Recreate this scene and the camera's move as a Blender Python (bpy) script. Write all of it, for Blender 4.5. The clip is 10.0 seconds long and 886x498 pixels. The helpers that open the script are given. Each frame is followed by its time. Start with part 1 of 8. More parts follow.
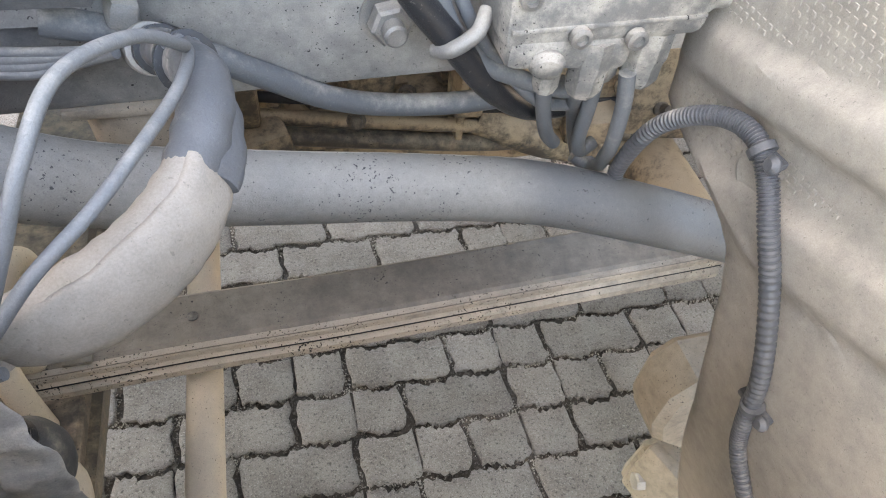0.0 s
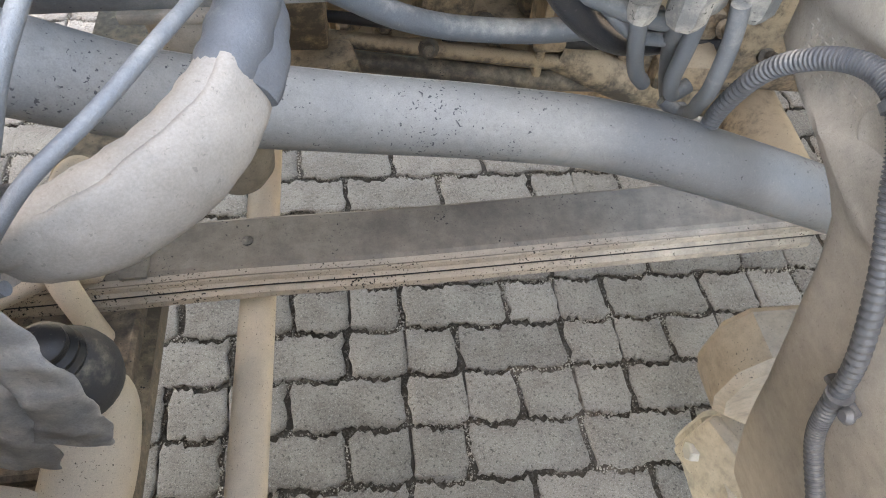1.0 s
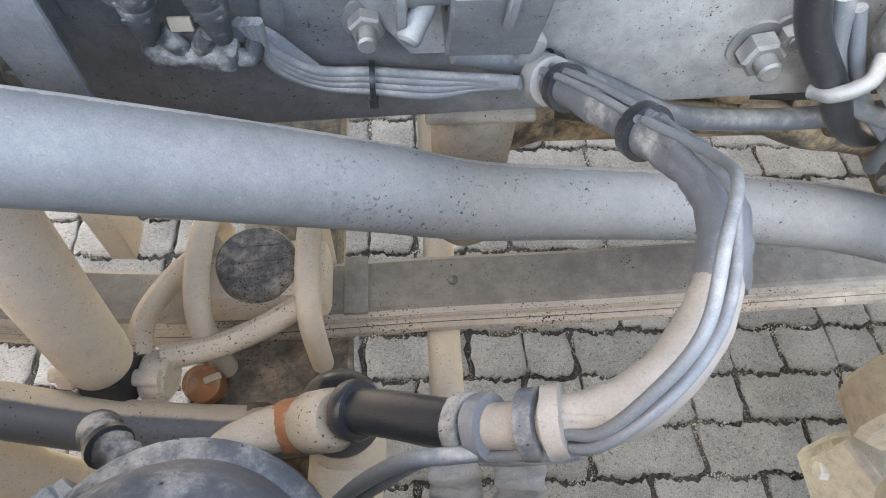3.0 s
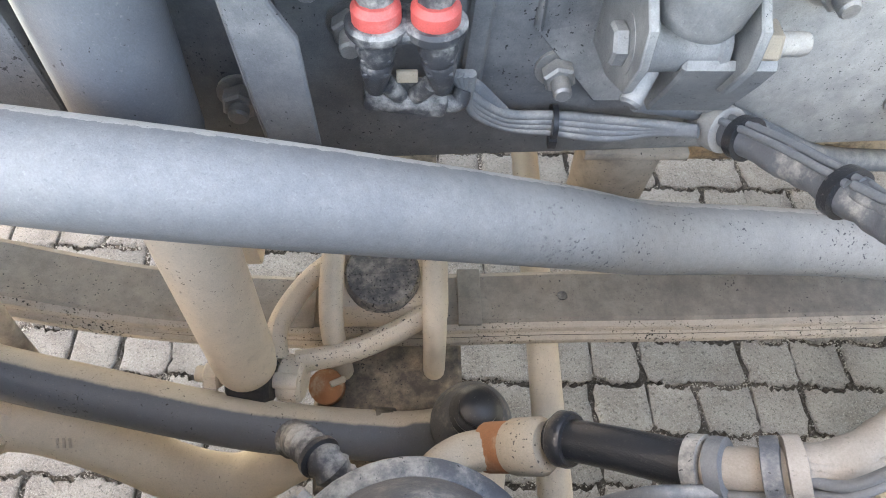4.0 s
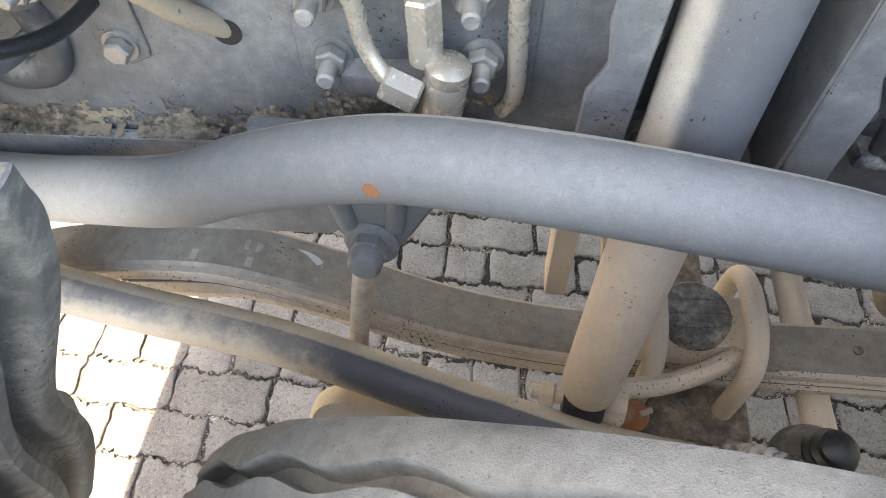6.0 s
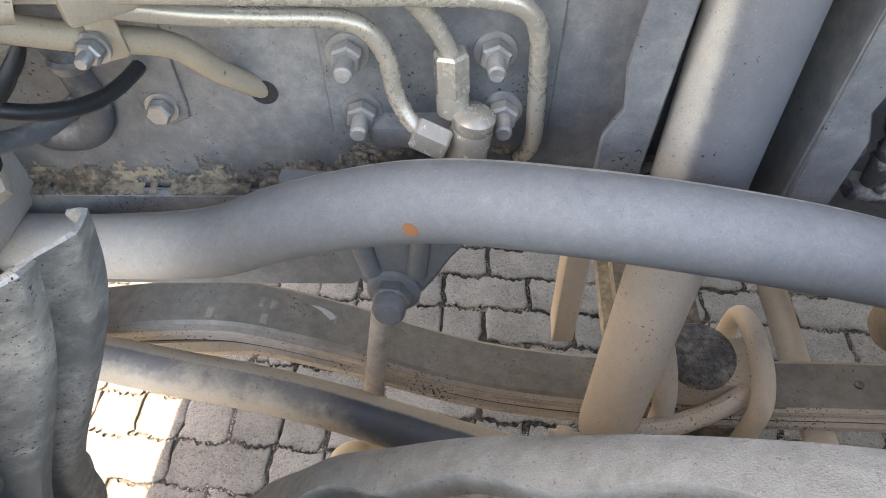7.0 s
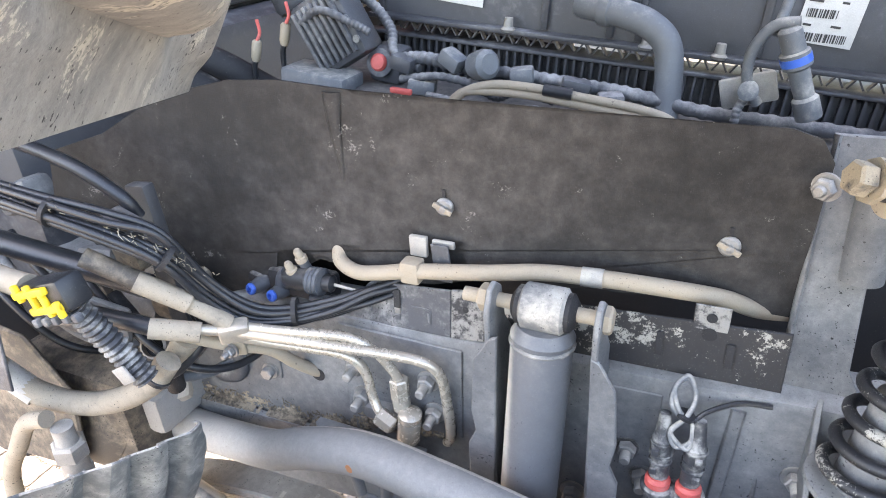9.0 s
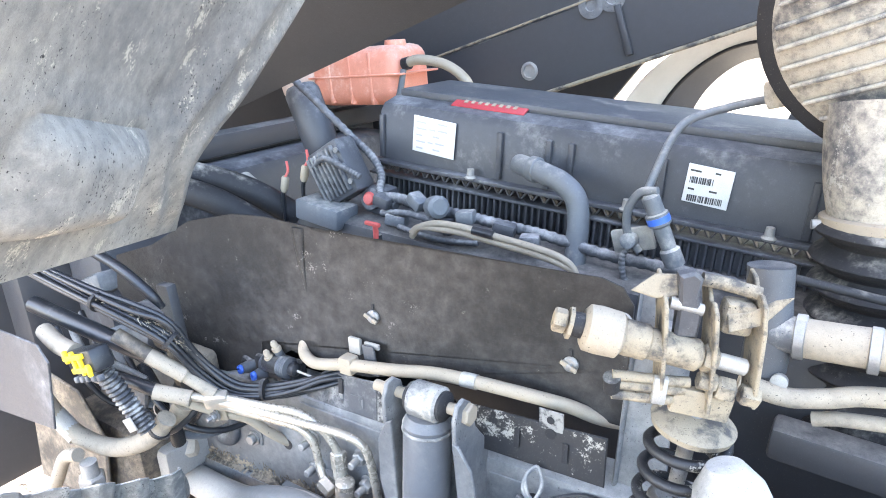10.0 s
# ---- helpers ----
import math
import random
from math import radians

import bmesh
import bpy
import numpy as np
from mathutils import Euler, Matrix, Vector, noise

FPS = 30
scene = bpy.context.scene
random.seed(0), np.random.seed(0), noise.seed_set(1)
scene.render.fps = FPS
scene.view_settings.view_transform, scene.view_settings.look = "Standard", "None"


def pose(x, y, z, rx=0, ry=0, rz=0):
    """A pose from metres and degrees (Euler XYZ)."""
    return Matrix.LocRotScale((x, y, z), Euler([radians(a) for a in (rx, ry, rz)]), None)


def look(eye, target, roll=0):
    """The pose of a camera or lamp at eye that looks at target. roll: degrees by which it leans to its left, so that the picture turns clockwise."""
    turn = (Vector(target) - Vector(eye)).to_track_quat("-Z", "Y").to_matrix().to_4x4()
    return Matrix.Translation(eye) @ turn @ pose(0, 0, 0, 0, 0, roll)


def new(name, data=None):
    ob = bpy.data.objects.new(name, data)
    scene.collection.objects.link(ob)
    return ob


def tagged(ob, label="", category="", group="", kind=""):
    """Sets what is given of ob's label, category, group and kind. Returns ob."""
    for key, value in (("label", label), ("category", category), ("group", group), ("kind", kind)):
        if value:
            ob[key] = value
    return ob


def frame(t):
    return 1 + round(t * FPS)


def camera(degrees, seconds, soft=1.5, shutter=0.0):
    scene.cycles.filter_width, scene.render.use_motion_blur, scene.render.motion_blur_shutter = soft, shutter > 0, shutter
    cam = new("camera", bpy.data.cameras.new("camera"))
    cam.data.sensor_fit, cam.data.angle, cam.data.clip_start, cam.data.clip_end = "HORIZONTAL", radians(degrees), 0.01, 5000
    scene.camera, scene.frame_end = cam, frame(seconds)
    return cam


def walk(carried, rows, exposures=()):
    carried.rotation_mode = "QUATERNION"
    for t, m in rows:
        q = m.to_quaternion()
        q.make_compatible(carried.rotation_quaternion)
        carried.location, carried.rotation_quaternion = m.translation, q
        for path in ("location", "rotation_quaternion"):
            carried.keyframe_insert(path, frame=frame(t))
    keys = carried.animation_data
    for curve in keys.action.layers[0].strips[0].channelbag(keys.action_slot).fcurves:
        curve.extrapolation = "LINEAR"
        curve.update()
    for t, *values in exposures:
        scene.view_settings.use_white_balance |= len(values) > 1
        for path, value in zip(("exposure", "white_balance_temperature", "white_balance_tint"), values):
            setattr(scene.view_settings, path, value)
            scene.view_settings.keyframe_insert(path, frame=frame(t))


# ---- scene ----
cam = camera(68.2, 10.0, soft=1.0)
PATH = [
    (0, (0.05, 0.104, 1.302), (0.493, 1.344, -0.203), 7.4),
    (0.5, (0.061, 0.116, 1.269), (0.381, 1.304, -0.308), 6.7),
    (1, (0.06, 0.128, 1.27), (0.294, 1.267, -0.357), 5.9),
    (1.5, (0.031, 0.15, 1.288), (0.238, 1.248, -0.371), 5.1),
    (2, (-0.021, 0.162, 1.312), (0.153, 1.241, -0.363), 4.3),
    (2.5, (-0.075, 0.174, 1.337), (0.073, 1.248, -0.344), 3.6),
    (3, (-0.129, 0.184, 1.365), (-0.012, 1.248, -0.324), 3.1),
    (3.2, (-0.153, 0.184, 1.372), (-0.052, 1.255, -0.314), 2.8),
    (4.3, (-0.281, 0.201, 1.419), (-0.26, 1.234, -0.293), 1.4),
    (4.5, (-0.309, 0.195, 1.426), (-0.311, 1.248, -0.274), 0.7),
    (5, (-0.386, 0.185, 1.446), (-0.432, 1.237, -0.254), 0.1),
    (5.5, (-0.469, 0.169, 1.455), (-0.58, 1.246, -0.227), -1.0),
    (6, (-0.548, 0.14, 1.458), (-0.721, 1.276, -0.179), -2.7),
    (6.2, (-0.574, 0.125, 1.458), (-0.726, 1.305, -0.15), -2.7),
    (7.3, (-0.582, 0.091, 1.478), (-0.709, 1.428, -0.004), -2.1),
    (7.5, (-0.563, 0.073, 1.501), (-0.72, 1.43, 0.039), -2.2),
    (8, (-0.502, -0.001, 1.576), (-0.834, 1.434, 0.224), -2.7),
    (8.5, (-0.381, -0.043, 1.679), (-0.91, 1.491, 0.509), -3.0),
    (9, (-0.247, -0.081, 1.772), (-1.017, 1.503, 0.825), -3.4),
    (9.5, (-0.096, -0.129, 1.828), (-1.049, 1.46, 1.075), -3.1),
    (10, (0.078, -0.143, 1.874), (-1.002, 1.411, 1.226), -3.1),
]
walk(cam, [(t, look(eye, target, roll)) for t, eye, target, roll in PATH],
     [(0, 3.72, 8700, 11), (1, 3.85, 8650, 10), (2.5, 4.0, 8300, 9), (4.5, 4.0, 8450, 10), (6, 3.38, 8450, 11), (8, 3.08, 8400, 15), (8.6, 3.20, 8200, 16), (9, 3.46, 8000, 15), (10, 3.84, 7350, 12)])

# world, sun and exposure
world = bpy.data.worlds.new("sky")
scene.world = world
world.use_nodes = True
_wn = world.node_tree.nodes
_sky = _wn.new("ShaderNodeTexSky")
_sky.sky_type = "NISHITA"
_sky.sun_disc = False
_sky.sun_elevation = radians(58)
_sky.sun_rotation = radians(-90)
_sky.dust_density = 2.0
_wn["Background"].inputs["Strength"].default_value = 0.15
world.node_tree.links.new(_sky.outputs["Color"], _wn["Background"].inputs["Color"])
_sun = bpy.data.lights.new("sun", "SUN")
_sun.energy, _sun.angle, _sun.color = 5.0, radians(0.5), (1.0, 0.95, 0.88)
sun = new("sun", _sun)
sun.matrix_world = look((-3.0, 0.4, 5.0), (0, 0, 0))


# materials
class Nodes:
    def __init__(self, name):
        self.mat = bpy.data.materials.new(name)
        self.mat.use_nodes = True
        self.tree = self.mat.node_tree
        self.bsdf = self.tree.nodes["Principled BSDF"]
        self.geo = self.tree.nodes.new("ShaderNodeNewGeometry")

    def link(self, a, b):
        self.tree.links.new(a, b)

    def put(self, sock, value):
        if hasattr(value, "is_output"):
            self.link(value, sock)
        else:
            sock.default_value = value

    def noise(self, scale, detail=4.0, rough=0.55, stretch=None):
        n = self.tree.nodes.new("ShaderNodeTexNoise")
        n.inputs["Scale"].default_value = scale
        n.inputs["Detail"].default_value = detail
        n.inputs["Roughness"].default_value = rough
        if stretch:
            m = self.tree.nodes.new("ShaderNodeMapping")
            m.inputs["Scale"].default_value = stretch
            self.link(self.geo.outputs["Position"], m.inputs["Vector"])
            self.link(m.outputs["Vector"], n.inputs["Vector"])
        else:
            self.link(self.geo.outputs["Position"], n.inputs["Vector"])
        return n.outputs["Fac"]

    def math(self, op, a, b=0.0, clamp=False):
        n = self.tree.nodes.new("ShaderNodeMath")
        n.operation, n.use_clamp = op, clamp
        self.put(n.inputs[0], a)
        self.put(n.inputs[1], b)
        return n.outputs[0]

    def ramp(self, fac, lo, hi):
        n = self.tree.nodes.new("ShaderNodeMapRange")
        n.interpolation_type = "SMOOTHSTEP"
        self.put(n.inputs["Value"], fac)
        n.inputs["From Min"].default_value, n.inputs["From Max"].default_value = lo, hi
        return n.outputs["Result"]

    def mix(self, fac, a, b):
        n = self.tree.nodes.new("ShaderNodeMix")
        n.data_type = "RGBA"
        self.put(n.inputs[0], fac)
        for sock, v in ((n.inputs[6], a), (n.inputs[7], b)):
            self.put(sock, (*v, 1.0) if isinstance(v, tuple) and len(v) == 3 else v)
        return n.outputs[2]

    def scaled(self, colour, k):
        n = self.tree.nodes.new("ShaderNodeVectorMath")
        n.operation = "SCALE"
        self.put(n.inputs[0], colour)
        self.put(n.inputs["Scale"], k)
        return n.outputs[0]

    def bump(self, height, strength, distance):
        n = self.tree.nodes.new("ShaderNodeBump")
        n.inputs["Strength"].default_value, n.inputs["Distance"].default_value = strength, distance
        self.put(n.inputs["Height"], height)
        self.link(n.outputs["Normal"], self.bsdf.inputs["Normal"])


def dusty(name, base, dust=(0.44, 0.38, 0.30), amount=0.4, up=0.25, patch=0.8, rough=0.55, metal=0.0, chips=0.0,
          chip_colour=(0.02, 0.02, 0.022), coarse=7.0, fine=55.0, relief=0.35, flakes=0.0, flake_colour=(0.45, 0.43, 0.38), crest=0.0, along=None, edge=0.22, chip_from=None, crest_at=(0.868, 0.890)):
    """A surface under road dust: amount of dust, more of it on faces that look up (down if up is negative), in large
    and small patches.
    """
    k = Nodes(name)
    big, mid, grain = k.noise(coarse, 6, 0.62), k.noise(fine, 6, 0.70), k.noise(900, 3, 0.75)
    sep = k.tree.nodes.new("ShaderNodeSeparateXYZ")
    k.link(k.geo.outputs["Normal"], sep.inputs[0])
    m = k.math("ADD", amount, k.math("MULTIPLY", sep.outputs["Z"], up))
    m = k.math("ADD", m, k.math("MULTIPLY", k.math("SUBTRACT", big, 0.5), patch * 1.6))
    m = k.math("ADD", m, k.math("MULTIPLY", k.math("SUBTRACT", mid, 0.5), patch * 1.1), clamp=True)
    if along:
        # dust colour raised or lowered on some stretches: from x0 to x1, by gain
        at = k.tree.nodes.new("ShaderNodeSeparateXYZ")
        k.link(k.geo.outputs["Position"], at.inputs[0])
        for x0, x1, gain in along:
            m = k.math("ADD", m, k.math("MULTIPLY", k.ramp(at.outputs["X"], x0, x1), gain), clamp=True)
    if crest:
        # dust lies thick along the upper, inner side of a bar, with a ragged lower edge
        line = k.math("ADD", k.math("MULTIPLY", sep.outputs["Y"], 0.80), k.math("MULTIPLY", sep.outputs["Z"], 0.60))
        line = k.math("ADD", line, k.math("ADD", k.math("MULTIPLY", k.math("SUBTRACT", mid, 0.5), 0.14), k.math("MULTIPLY", k.math("SUBTRACT", big, 0.5), 0.10)))
        m = k.math("MAXIMUM", m, k.math("MULTIPLY", k.ramp(line, *crest_at), crest))
    m = k.ramp(m, 0.5 - edge, 0.5 + edge)
    tone = k.math("ADD", 0.55, k.math("ADD", k.math("MULTIPLY", mid, 0.30), k.math("MULTIPLY", grain, 0.60)))
    col = k.scaled(k.mix(m, base, dust), tone)
    # small chips of bare base and crumbs of dust
    spots = k.noise(330, 3, 0.7)
    col = k.mix(k.math("MULTIPLY", k.ramp(spots, 0.64, 0.70), 0.40), col, k.scaled(k.mix(k.math("ADD", k.math("MULTIPLY", m, 0.6), 0.25), base, dust), 1.2))
    col = k.mix(k.math("MULTIPLY", k.ramp(k.math("SUBTRACT", 1.0, spots), 0.635, 0.675), 0.55), col, k.scaled(k.mix(0.15, base, dust), 0.7))
    if flakes:
        f = k.ramp(k.math("ADD", k.math("MULTIPLY", k.noise(330, 5, 0.8), 0.45), k.math("MULTIPLY", k.noise(17, 6, 0.72), 1.1)), 0.98 - flakes * 0.20, 1.03 - flakes * 0.20)
        col = k.mix(k.math("MULTIPLY", f, 0.85), col, flake_colour)
    if chips:
        c = k.ramp(k.math("ADD", k.noise(300, 3, 0.6), k.math("MULTIPLY", k.noise(14, 3), 0.38)), 0.94 - chips * 0.20, 0.955 - chips * 0.20)
        if chip_from is not None:
            c = k.math("MULTIPLY", c, k.ramp(at.outputs["X"], chip_from, chip_from + 0.12))
        col = k.mix(c, col, chip_colour)
    k.put(k.bsdf.inputs["Base Color"], col)
    k.put(k.bsdf.inputs["Roughness"], k.math("ADD", rough, k.math("MULTIPLY", m, 0.9 - rough), clamp=True))
    k.put(k.bsdf.inputs["Metallic"], k.math("MULTIPLY", k.math("SUBTRACT", 1.0, m), metal))
    k.bump(k.math("ADD", mid, k.math("MULTIPLY", grain, 0.5)), relief, 0.0016)
    return k.mat


TAN = (0.60, 0.525, 0.425)
PALE = (0.56, 0.52, 0.45)
GREY = (0.47, 0.455, 0.425)
M = {}
# dust colour drops past x 0.22, painting the mudguard's shade on the bar's end
M["bar"] = dusty("grey_blue_paint", (0.132, 0.142, 0.150), (0.43, 0.41, 0.375), 0.320, 0.05, 0.075, 0.50, along=((-0.32, -0.08, 0.10), (0.22, 0.33, -0.34), (-0.78, -0.95, 0.40)), coarse=30, fine=130, chips=0.48, chip_colour=(0.055, 0.058, 0.064), crest=0.80, edge=0.30, chip_from=-0.22)
M["frame"] = dusty("chassis_paint", (0.100, 0.106, 0.114), GREY, 0.33, 0.15, 0.28, 0.5, coarse=6, chips=0.31, relief=0.5, edge=0.30, along=((-0.12, 0.10, 0.26),))
# the shock tube turns paler on its side towards -x
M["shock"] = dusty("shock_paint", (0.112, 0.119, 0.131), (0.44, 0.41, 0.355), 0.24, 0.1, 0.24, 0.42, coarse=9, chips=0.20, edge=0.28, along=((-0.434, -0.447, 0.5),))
M["tan"] = dusty("dust_caked_metal", (0.17, 0.15, 0.13), TAN, 0.82, 0.15, 0.6, 0.6, chips=0.12)
M["leaf"] = dusty("spring_steel", (0.125, 0.115, 0.105), (0.46, 0.41, 0.34), 0.54, 0.0, 0.30, 0.45, chips=0.34, along=((-0.62, -0.30, -0.12),), edge=0.34)
M["leaf_edge"] = dusty("dusty_spring_steel", (0.15, 0.14, 0.13), (0.50, 0.445, 0.37), 0.68, 0.1, 0.5, 0.6, chips=0.55, along=((0.10, 0.45, -0.18),), edge=0.3)
M["axle"] = dusty("axle_iron", (0.075, 0.065, 0.055), (0.33, 0.27, 0.2), 0.4, 0.1, 0.7, 0.6, chips=0.3)
# negative up paints light bounced off the ground onto the rod's underside
M["drag"] = dusty("rod_paint_bounce_lit", (0.100, 0.108, 0.121), (0.47, 0.405, 0.32), 0.34, -0.34, 0.38, 0.5, coarse=11, fine=45, chips=0.30, crest=0.85, crest_at=(0.45, 0.86), edge=0.18, along=((-0.60, -0.78, 0.45),))
M["cap"] = dusty("worn_cap_paint", (0.10, 0.10, 0.104), (0.46, 0.42, 0.355), 0.42, 0.0, 0.40, 0.6, coarse=30, fine=120, chips=0.50, relief=0.8)
M["bolt"] = dusty("zinc_bolt", (0.27, 0.27, 0.27), (0.42, 0.39, 0.34), 0.35, 0.2, 0.6, 0.4, 0.6)
M["tyre"] = dusty("tyre_rubber", (0.085, 0.085, 0.078), (0.35, 0.345, 0.315), 0.56, 0.10, 0.34, 0.85, coarse=24, fine=90, relief=1.2, edge=0.40)
M["groove"] = dusty("groove_rubber", (0.03, 0.03, 0.032), (0.25, 0.25, 0.25), 0.15, 0.2, 0.4, 0.85)
M["rubber"] = dusty("black_rubber", (0.03, 0.03, 0.032), PALE, 0.14, 0.2, 0.5, 0.55)
M["hose"] = dusty("grey_hose", (0.125, 0.137, 0.150), PALE, 0.24, 0.2, 0.5, 0.5)
M["blackhose"] = dusty("black_hose", (0.022, 0.024, 0.028), PALE, 0.10, 0.12, 0.45, 0.28)
M["wrap"] = dusty("dusty_wrapped_hose", (0.23, 0.205, 0.178), (0.365, 0.322, 0.277), 0.62, 0.05, 0.40, 0.75, coarse=14, relief=0.12, edge=0.4)
M["sleeve"] = dusty("dusty_pipe_sleeve", (0.16, 0.142, 0.12), (0.335, 0.285, 0.22), 0.68, 0.05, 0.7, 0.65, chips=0.30, chip_colour=(0.09, 0.075, 0.06))
M["wire"] = dusty("grey_cable", (0.155, 0.162, 0.170), (0.43, 0.405, 0.36), 0.26, 0.15, 0.5, 0.5)
M["conduit"] = dusty("conduit_plastic", (0.078, 0.084, 0.094), PALE, 0.12, 0.2, 0.4, 0.45)
M["chamber"] = dusty("chamber_paint", (0.085, 0.092, 0.103), (0.42, 0.395, 0.35), 0.42, 0.1, 0.9, 0.5, chips=0.3)
M["darktape"] = dusty("dark_tape", (0.115, 0.12, 0.128), (0.40, 0.375, 0.335), 0.28, 0.1, 0.75, 0.55, coarse=22, edge=0.15)
M["pipe"] = dusty("zinc_pipe", (0.46, 0.415, 0.345), (0.40, 0.34, 0.265), 0.26, 0.0, 0.35, 0.27, 0.45, fine=150, relief=0.12)
M["creampipe"] = dusty("cream_pipe", (0.35, 0.30, 0.228), (0.34, 0.28, 0.21), 0.45, 0.1, 0.6, 0.5, chips=0.25, chip_colour=(0.16, 0.13, 0.10))
M["shield"] = dusty("black_shield_plate", (0.021, 0.0198, 0.0192), (0.16, 0.147, 0.137), 0.22, 0.0, 0.50, 0.55, coarse=3.2, fine=40, flakes=0.26, flake_colour=(0.22, 0.205, 0.19), relief=0.7, edge=0.46)
M["flaky"] = dusty("flaking_black_bracket", (0.02, 0.021, 0.024), PALE, 0.06, 0.05, 0.3, 0.45, flakes=0.68, flake_colour=(0.40, 0.385, 0.34))
M["cab"] = dusty("cab_liner_plastic", (0.115, 0.120, 0.125), (0.42, 0.40, 0.36), 0.42, 0.0, 0.42, 0.7, chips=0.46, coarse=4, fine=60, flakes=0.52, flake_colour=(0.46, 0.43, 0.37), relief=0.6, edge=0.34)
M["mount"] = dusty("dust_caked_mount", (0.07, 0.065, 0.06), (0.30, 0.25, 0.18), 0.60, 0.05, 1.2, 0.7, coarse=18, relief=0.8, chips=0.3)
M["guard"] = dusty("mudguard_plastic", (0.19, 0.185, 0.175), (0.43, 0.40, 0.355), 0.60, 0.05, 0.34, 0.75, coarse=7, relief=0.3, edge=0.36)
M["corrug"] = dusty("corrugated_guard", (0.14, 0.15, 0.15), (0.42, 0.41, 0.38), 0.42, 0.05, 0.7, 0.6, chips=0.42)
M["skirt"] = dusty("flaking_dark_panel", (0.05, 0.06, 0.075), (0.5, 0.48, 0.43), 0.4, 0.1, 0.9, 0.6, chips=0.8, flakes=0.6)
M["plastic"] = dusty("engine_plastic", (0.055, 0.058, 0.066), (0.34, 0.34, 0.34), 0.24, 0.15, 0.45, 0.45)
M["harness"] = dusty("harness_loom", (0.065, 0.07, 0.08), (0.38, 0.37, 0.36), 0.32, 0.2, 0.5, 0.55)
M["cast"] = dusty("cast_aluminium", (0.30, 0.30, 0.295), (0.40, 0.37, 0.32), 0.4, 0.2, 0.6, 0.45, 0.5)
M["white"] = dusty("white_label_and_lit_slot", (0.66, 0.66, 0.64), (0.5, 0.48, 0.43), 0.06, 0.0, 0.2, 0.5, relief=0.05)
M["ink"] = dusty("label_ink", (0.05, 0.05, 0.05), (0.4, 0.4, 0.4), 0.15, 0.0, 0.2, 0.6, relief=0.05)
M["red"] = dusty("red_plastic", (0.58, 0.10, 0.085), (0.55, 0.28, 0.25), 0.26, 0.0, 0.6, 0.5, coarse=30)
M["redlabel"] = dusty("red_badge", (0.42, 0.05, 0.06), (0.5, 0.35, 0.3), 0.15, 0.0, 0.3, 0.45)
M["orange"] = dusty("coolant_tank_plastic", (0.72, 0.28, 0.19), (0.78, 0.55, 0.45), 0.3, 0.2, 0.6, 0.4)
M["palepink"] = dusty("pale_tank_plastic", (0.62, 0.46, 0.40), (0.62, 0.54, 0.46), 0.4, 0.2, 0.5, 0.4)
M["blue"] = dusty("blue_plastic", (0.04, 0.14, 0.55), PALE, 0.15, 0.1, 0.3, 0.4)
M["yellow"] = dusty("yellow_plastic", (0.80, 0.56, 0.03), PALE, 0.1, 0.1, 0.3, 0.5)
M["rust"] = dusty("rusty_ring", (0.27, 0.115, 0.05), (0.42, 0.33, 0.24), 0.24, 0.1, 0.7, 0.8, coarse=40)
M["fender"] = dusty("cream_fender_paint", (0.58, 0.56, 0.51), (0.50, 0.47, 0.41), 0.4, 0.1, 0.5, 0.5)
M["black"] = dusty("black_chassis_paint", (0.042, 0.043, 0.047), (0.32, 0.30, 0.27), 0.14, 0.30, 0.35, 0.5, chips=0.0)
M["filter"] = dusty("dust_caked_cover", (0.10, 0.10, 0.105), (0.44, 0.40, 0.33), 0.55, 0.1, 0.9, 0.75, flakes=0.4)
M["engine"] = dusty("dusty_engine_iron", (0.08, 0.068, 0.055), (0.40, 0.31, 0.21), 0.58, 0.2, 1.0, 0.7)
M["grubby"] = dusty("grubby_casting", (0.16, 0.16, 0.157), (0.40, 0.375, 0.335), 0.48, 0.1, 0.9, 0.6, coarse=20, chips=0.38)
M["faint"] = dusty("faded_print", (0.40, 0.40, 0.40), (0.5, 0.5, 0.5), 0.1, 0.0, 0.2, 0.6, relief=0.05)
M["jointbody"] = dusty("ball_joint_paint", (0.052, 0.057, 0.066), (0.36, 0.33, 0.28), 0.20, 0.1, 0.7, 0.55, coarse=18, chips=0.3)
M["leaf_mark"] = dusty("stamped_steel", (0.22, 0.20, 0.18), (0.52, 0.46, 0.38), 0.6, 0.0, 0.6, 0.5)
M["hanger"] = dusty("grimy_hanger_casting", (0.12, 0.112, 0.10), (0.315, 0.275, 0.225), 0.60, 0.05, 0.45, 0.7, coarse=14, chips=0.30, relief=0.5)
M["saddle"] = dusty("dust_caked_casting", (0.17, 0.152, 0.13), TAN, 0.84, 0.15, 0.6, 0.65, chips=0.44, chip_colour=(0.04, 0.042, 0.05))
M["bracket"] = dusty("dark_bracket_paint", (0.072, 0.075, 0.083), GREY, 0.30, 0.1, 0.55, 0.5, coarse=14, chips=0.34)
M["crusty"] = dusty("crusted_bracket", (0.035, 0.035, 0.038), (0.27, 0.26, 0.24), 0.55, 0.0, 0.85, 0.7, coarse=24, fine=120, edge=0.12, chips=0.45)
M["crust"] = dusty("brown_dirt_crust", (0.10, 0.086, 0.07), (0.34, 0.28, 0.205), 0.50, 0.1, 1.0, 0.85, coarse=30, fine=160, relief=1.0)
M["straw"] = dusty("dry_straw", (0.25, 0.225, 0.165), (0.40, 0.37, 0.31), 0.4, 0.0, 0.8, 0.8)
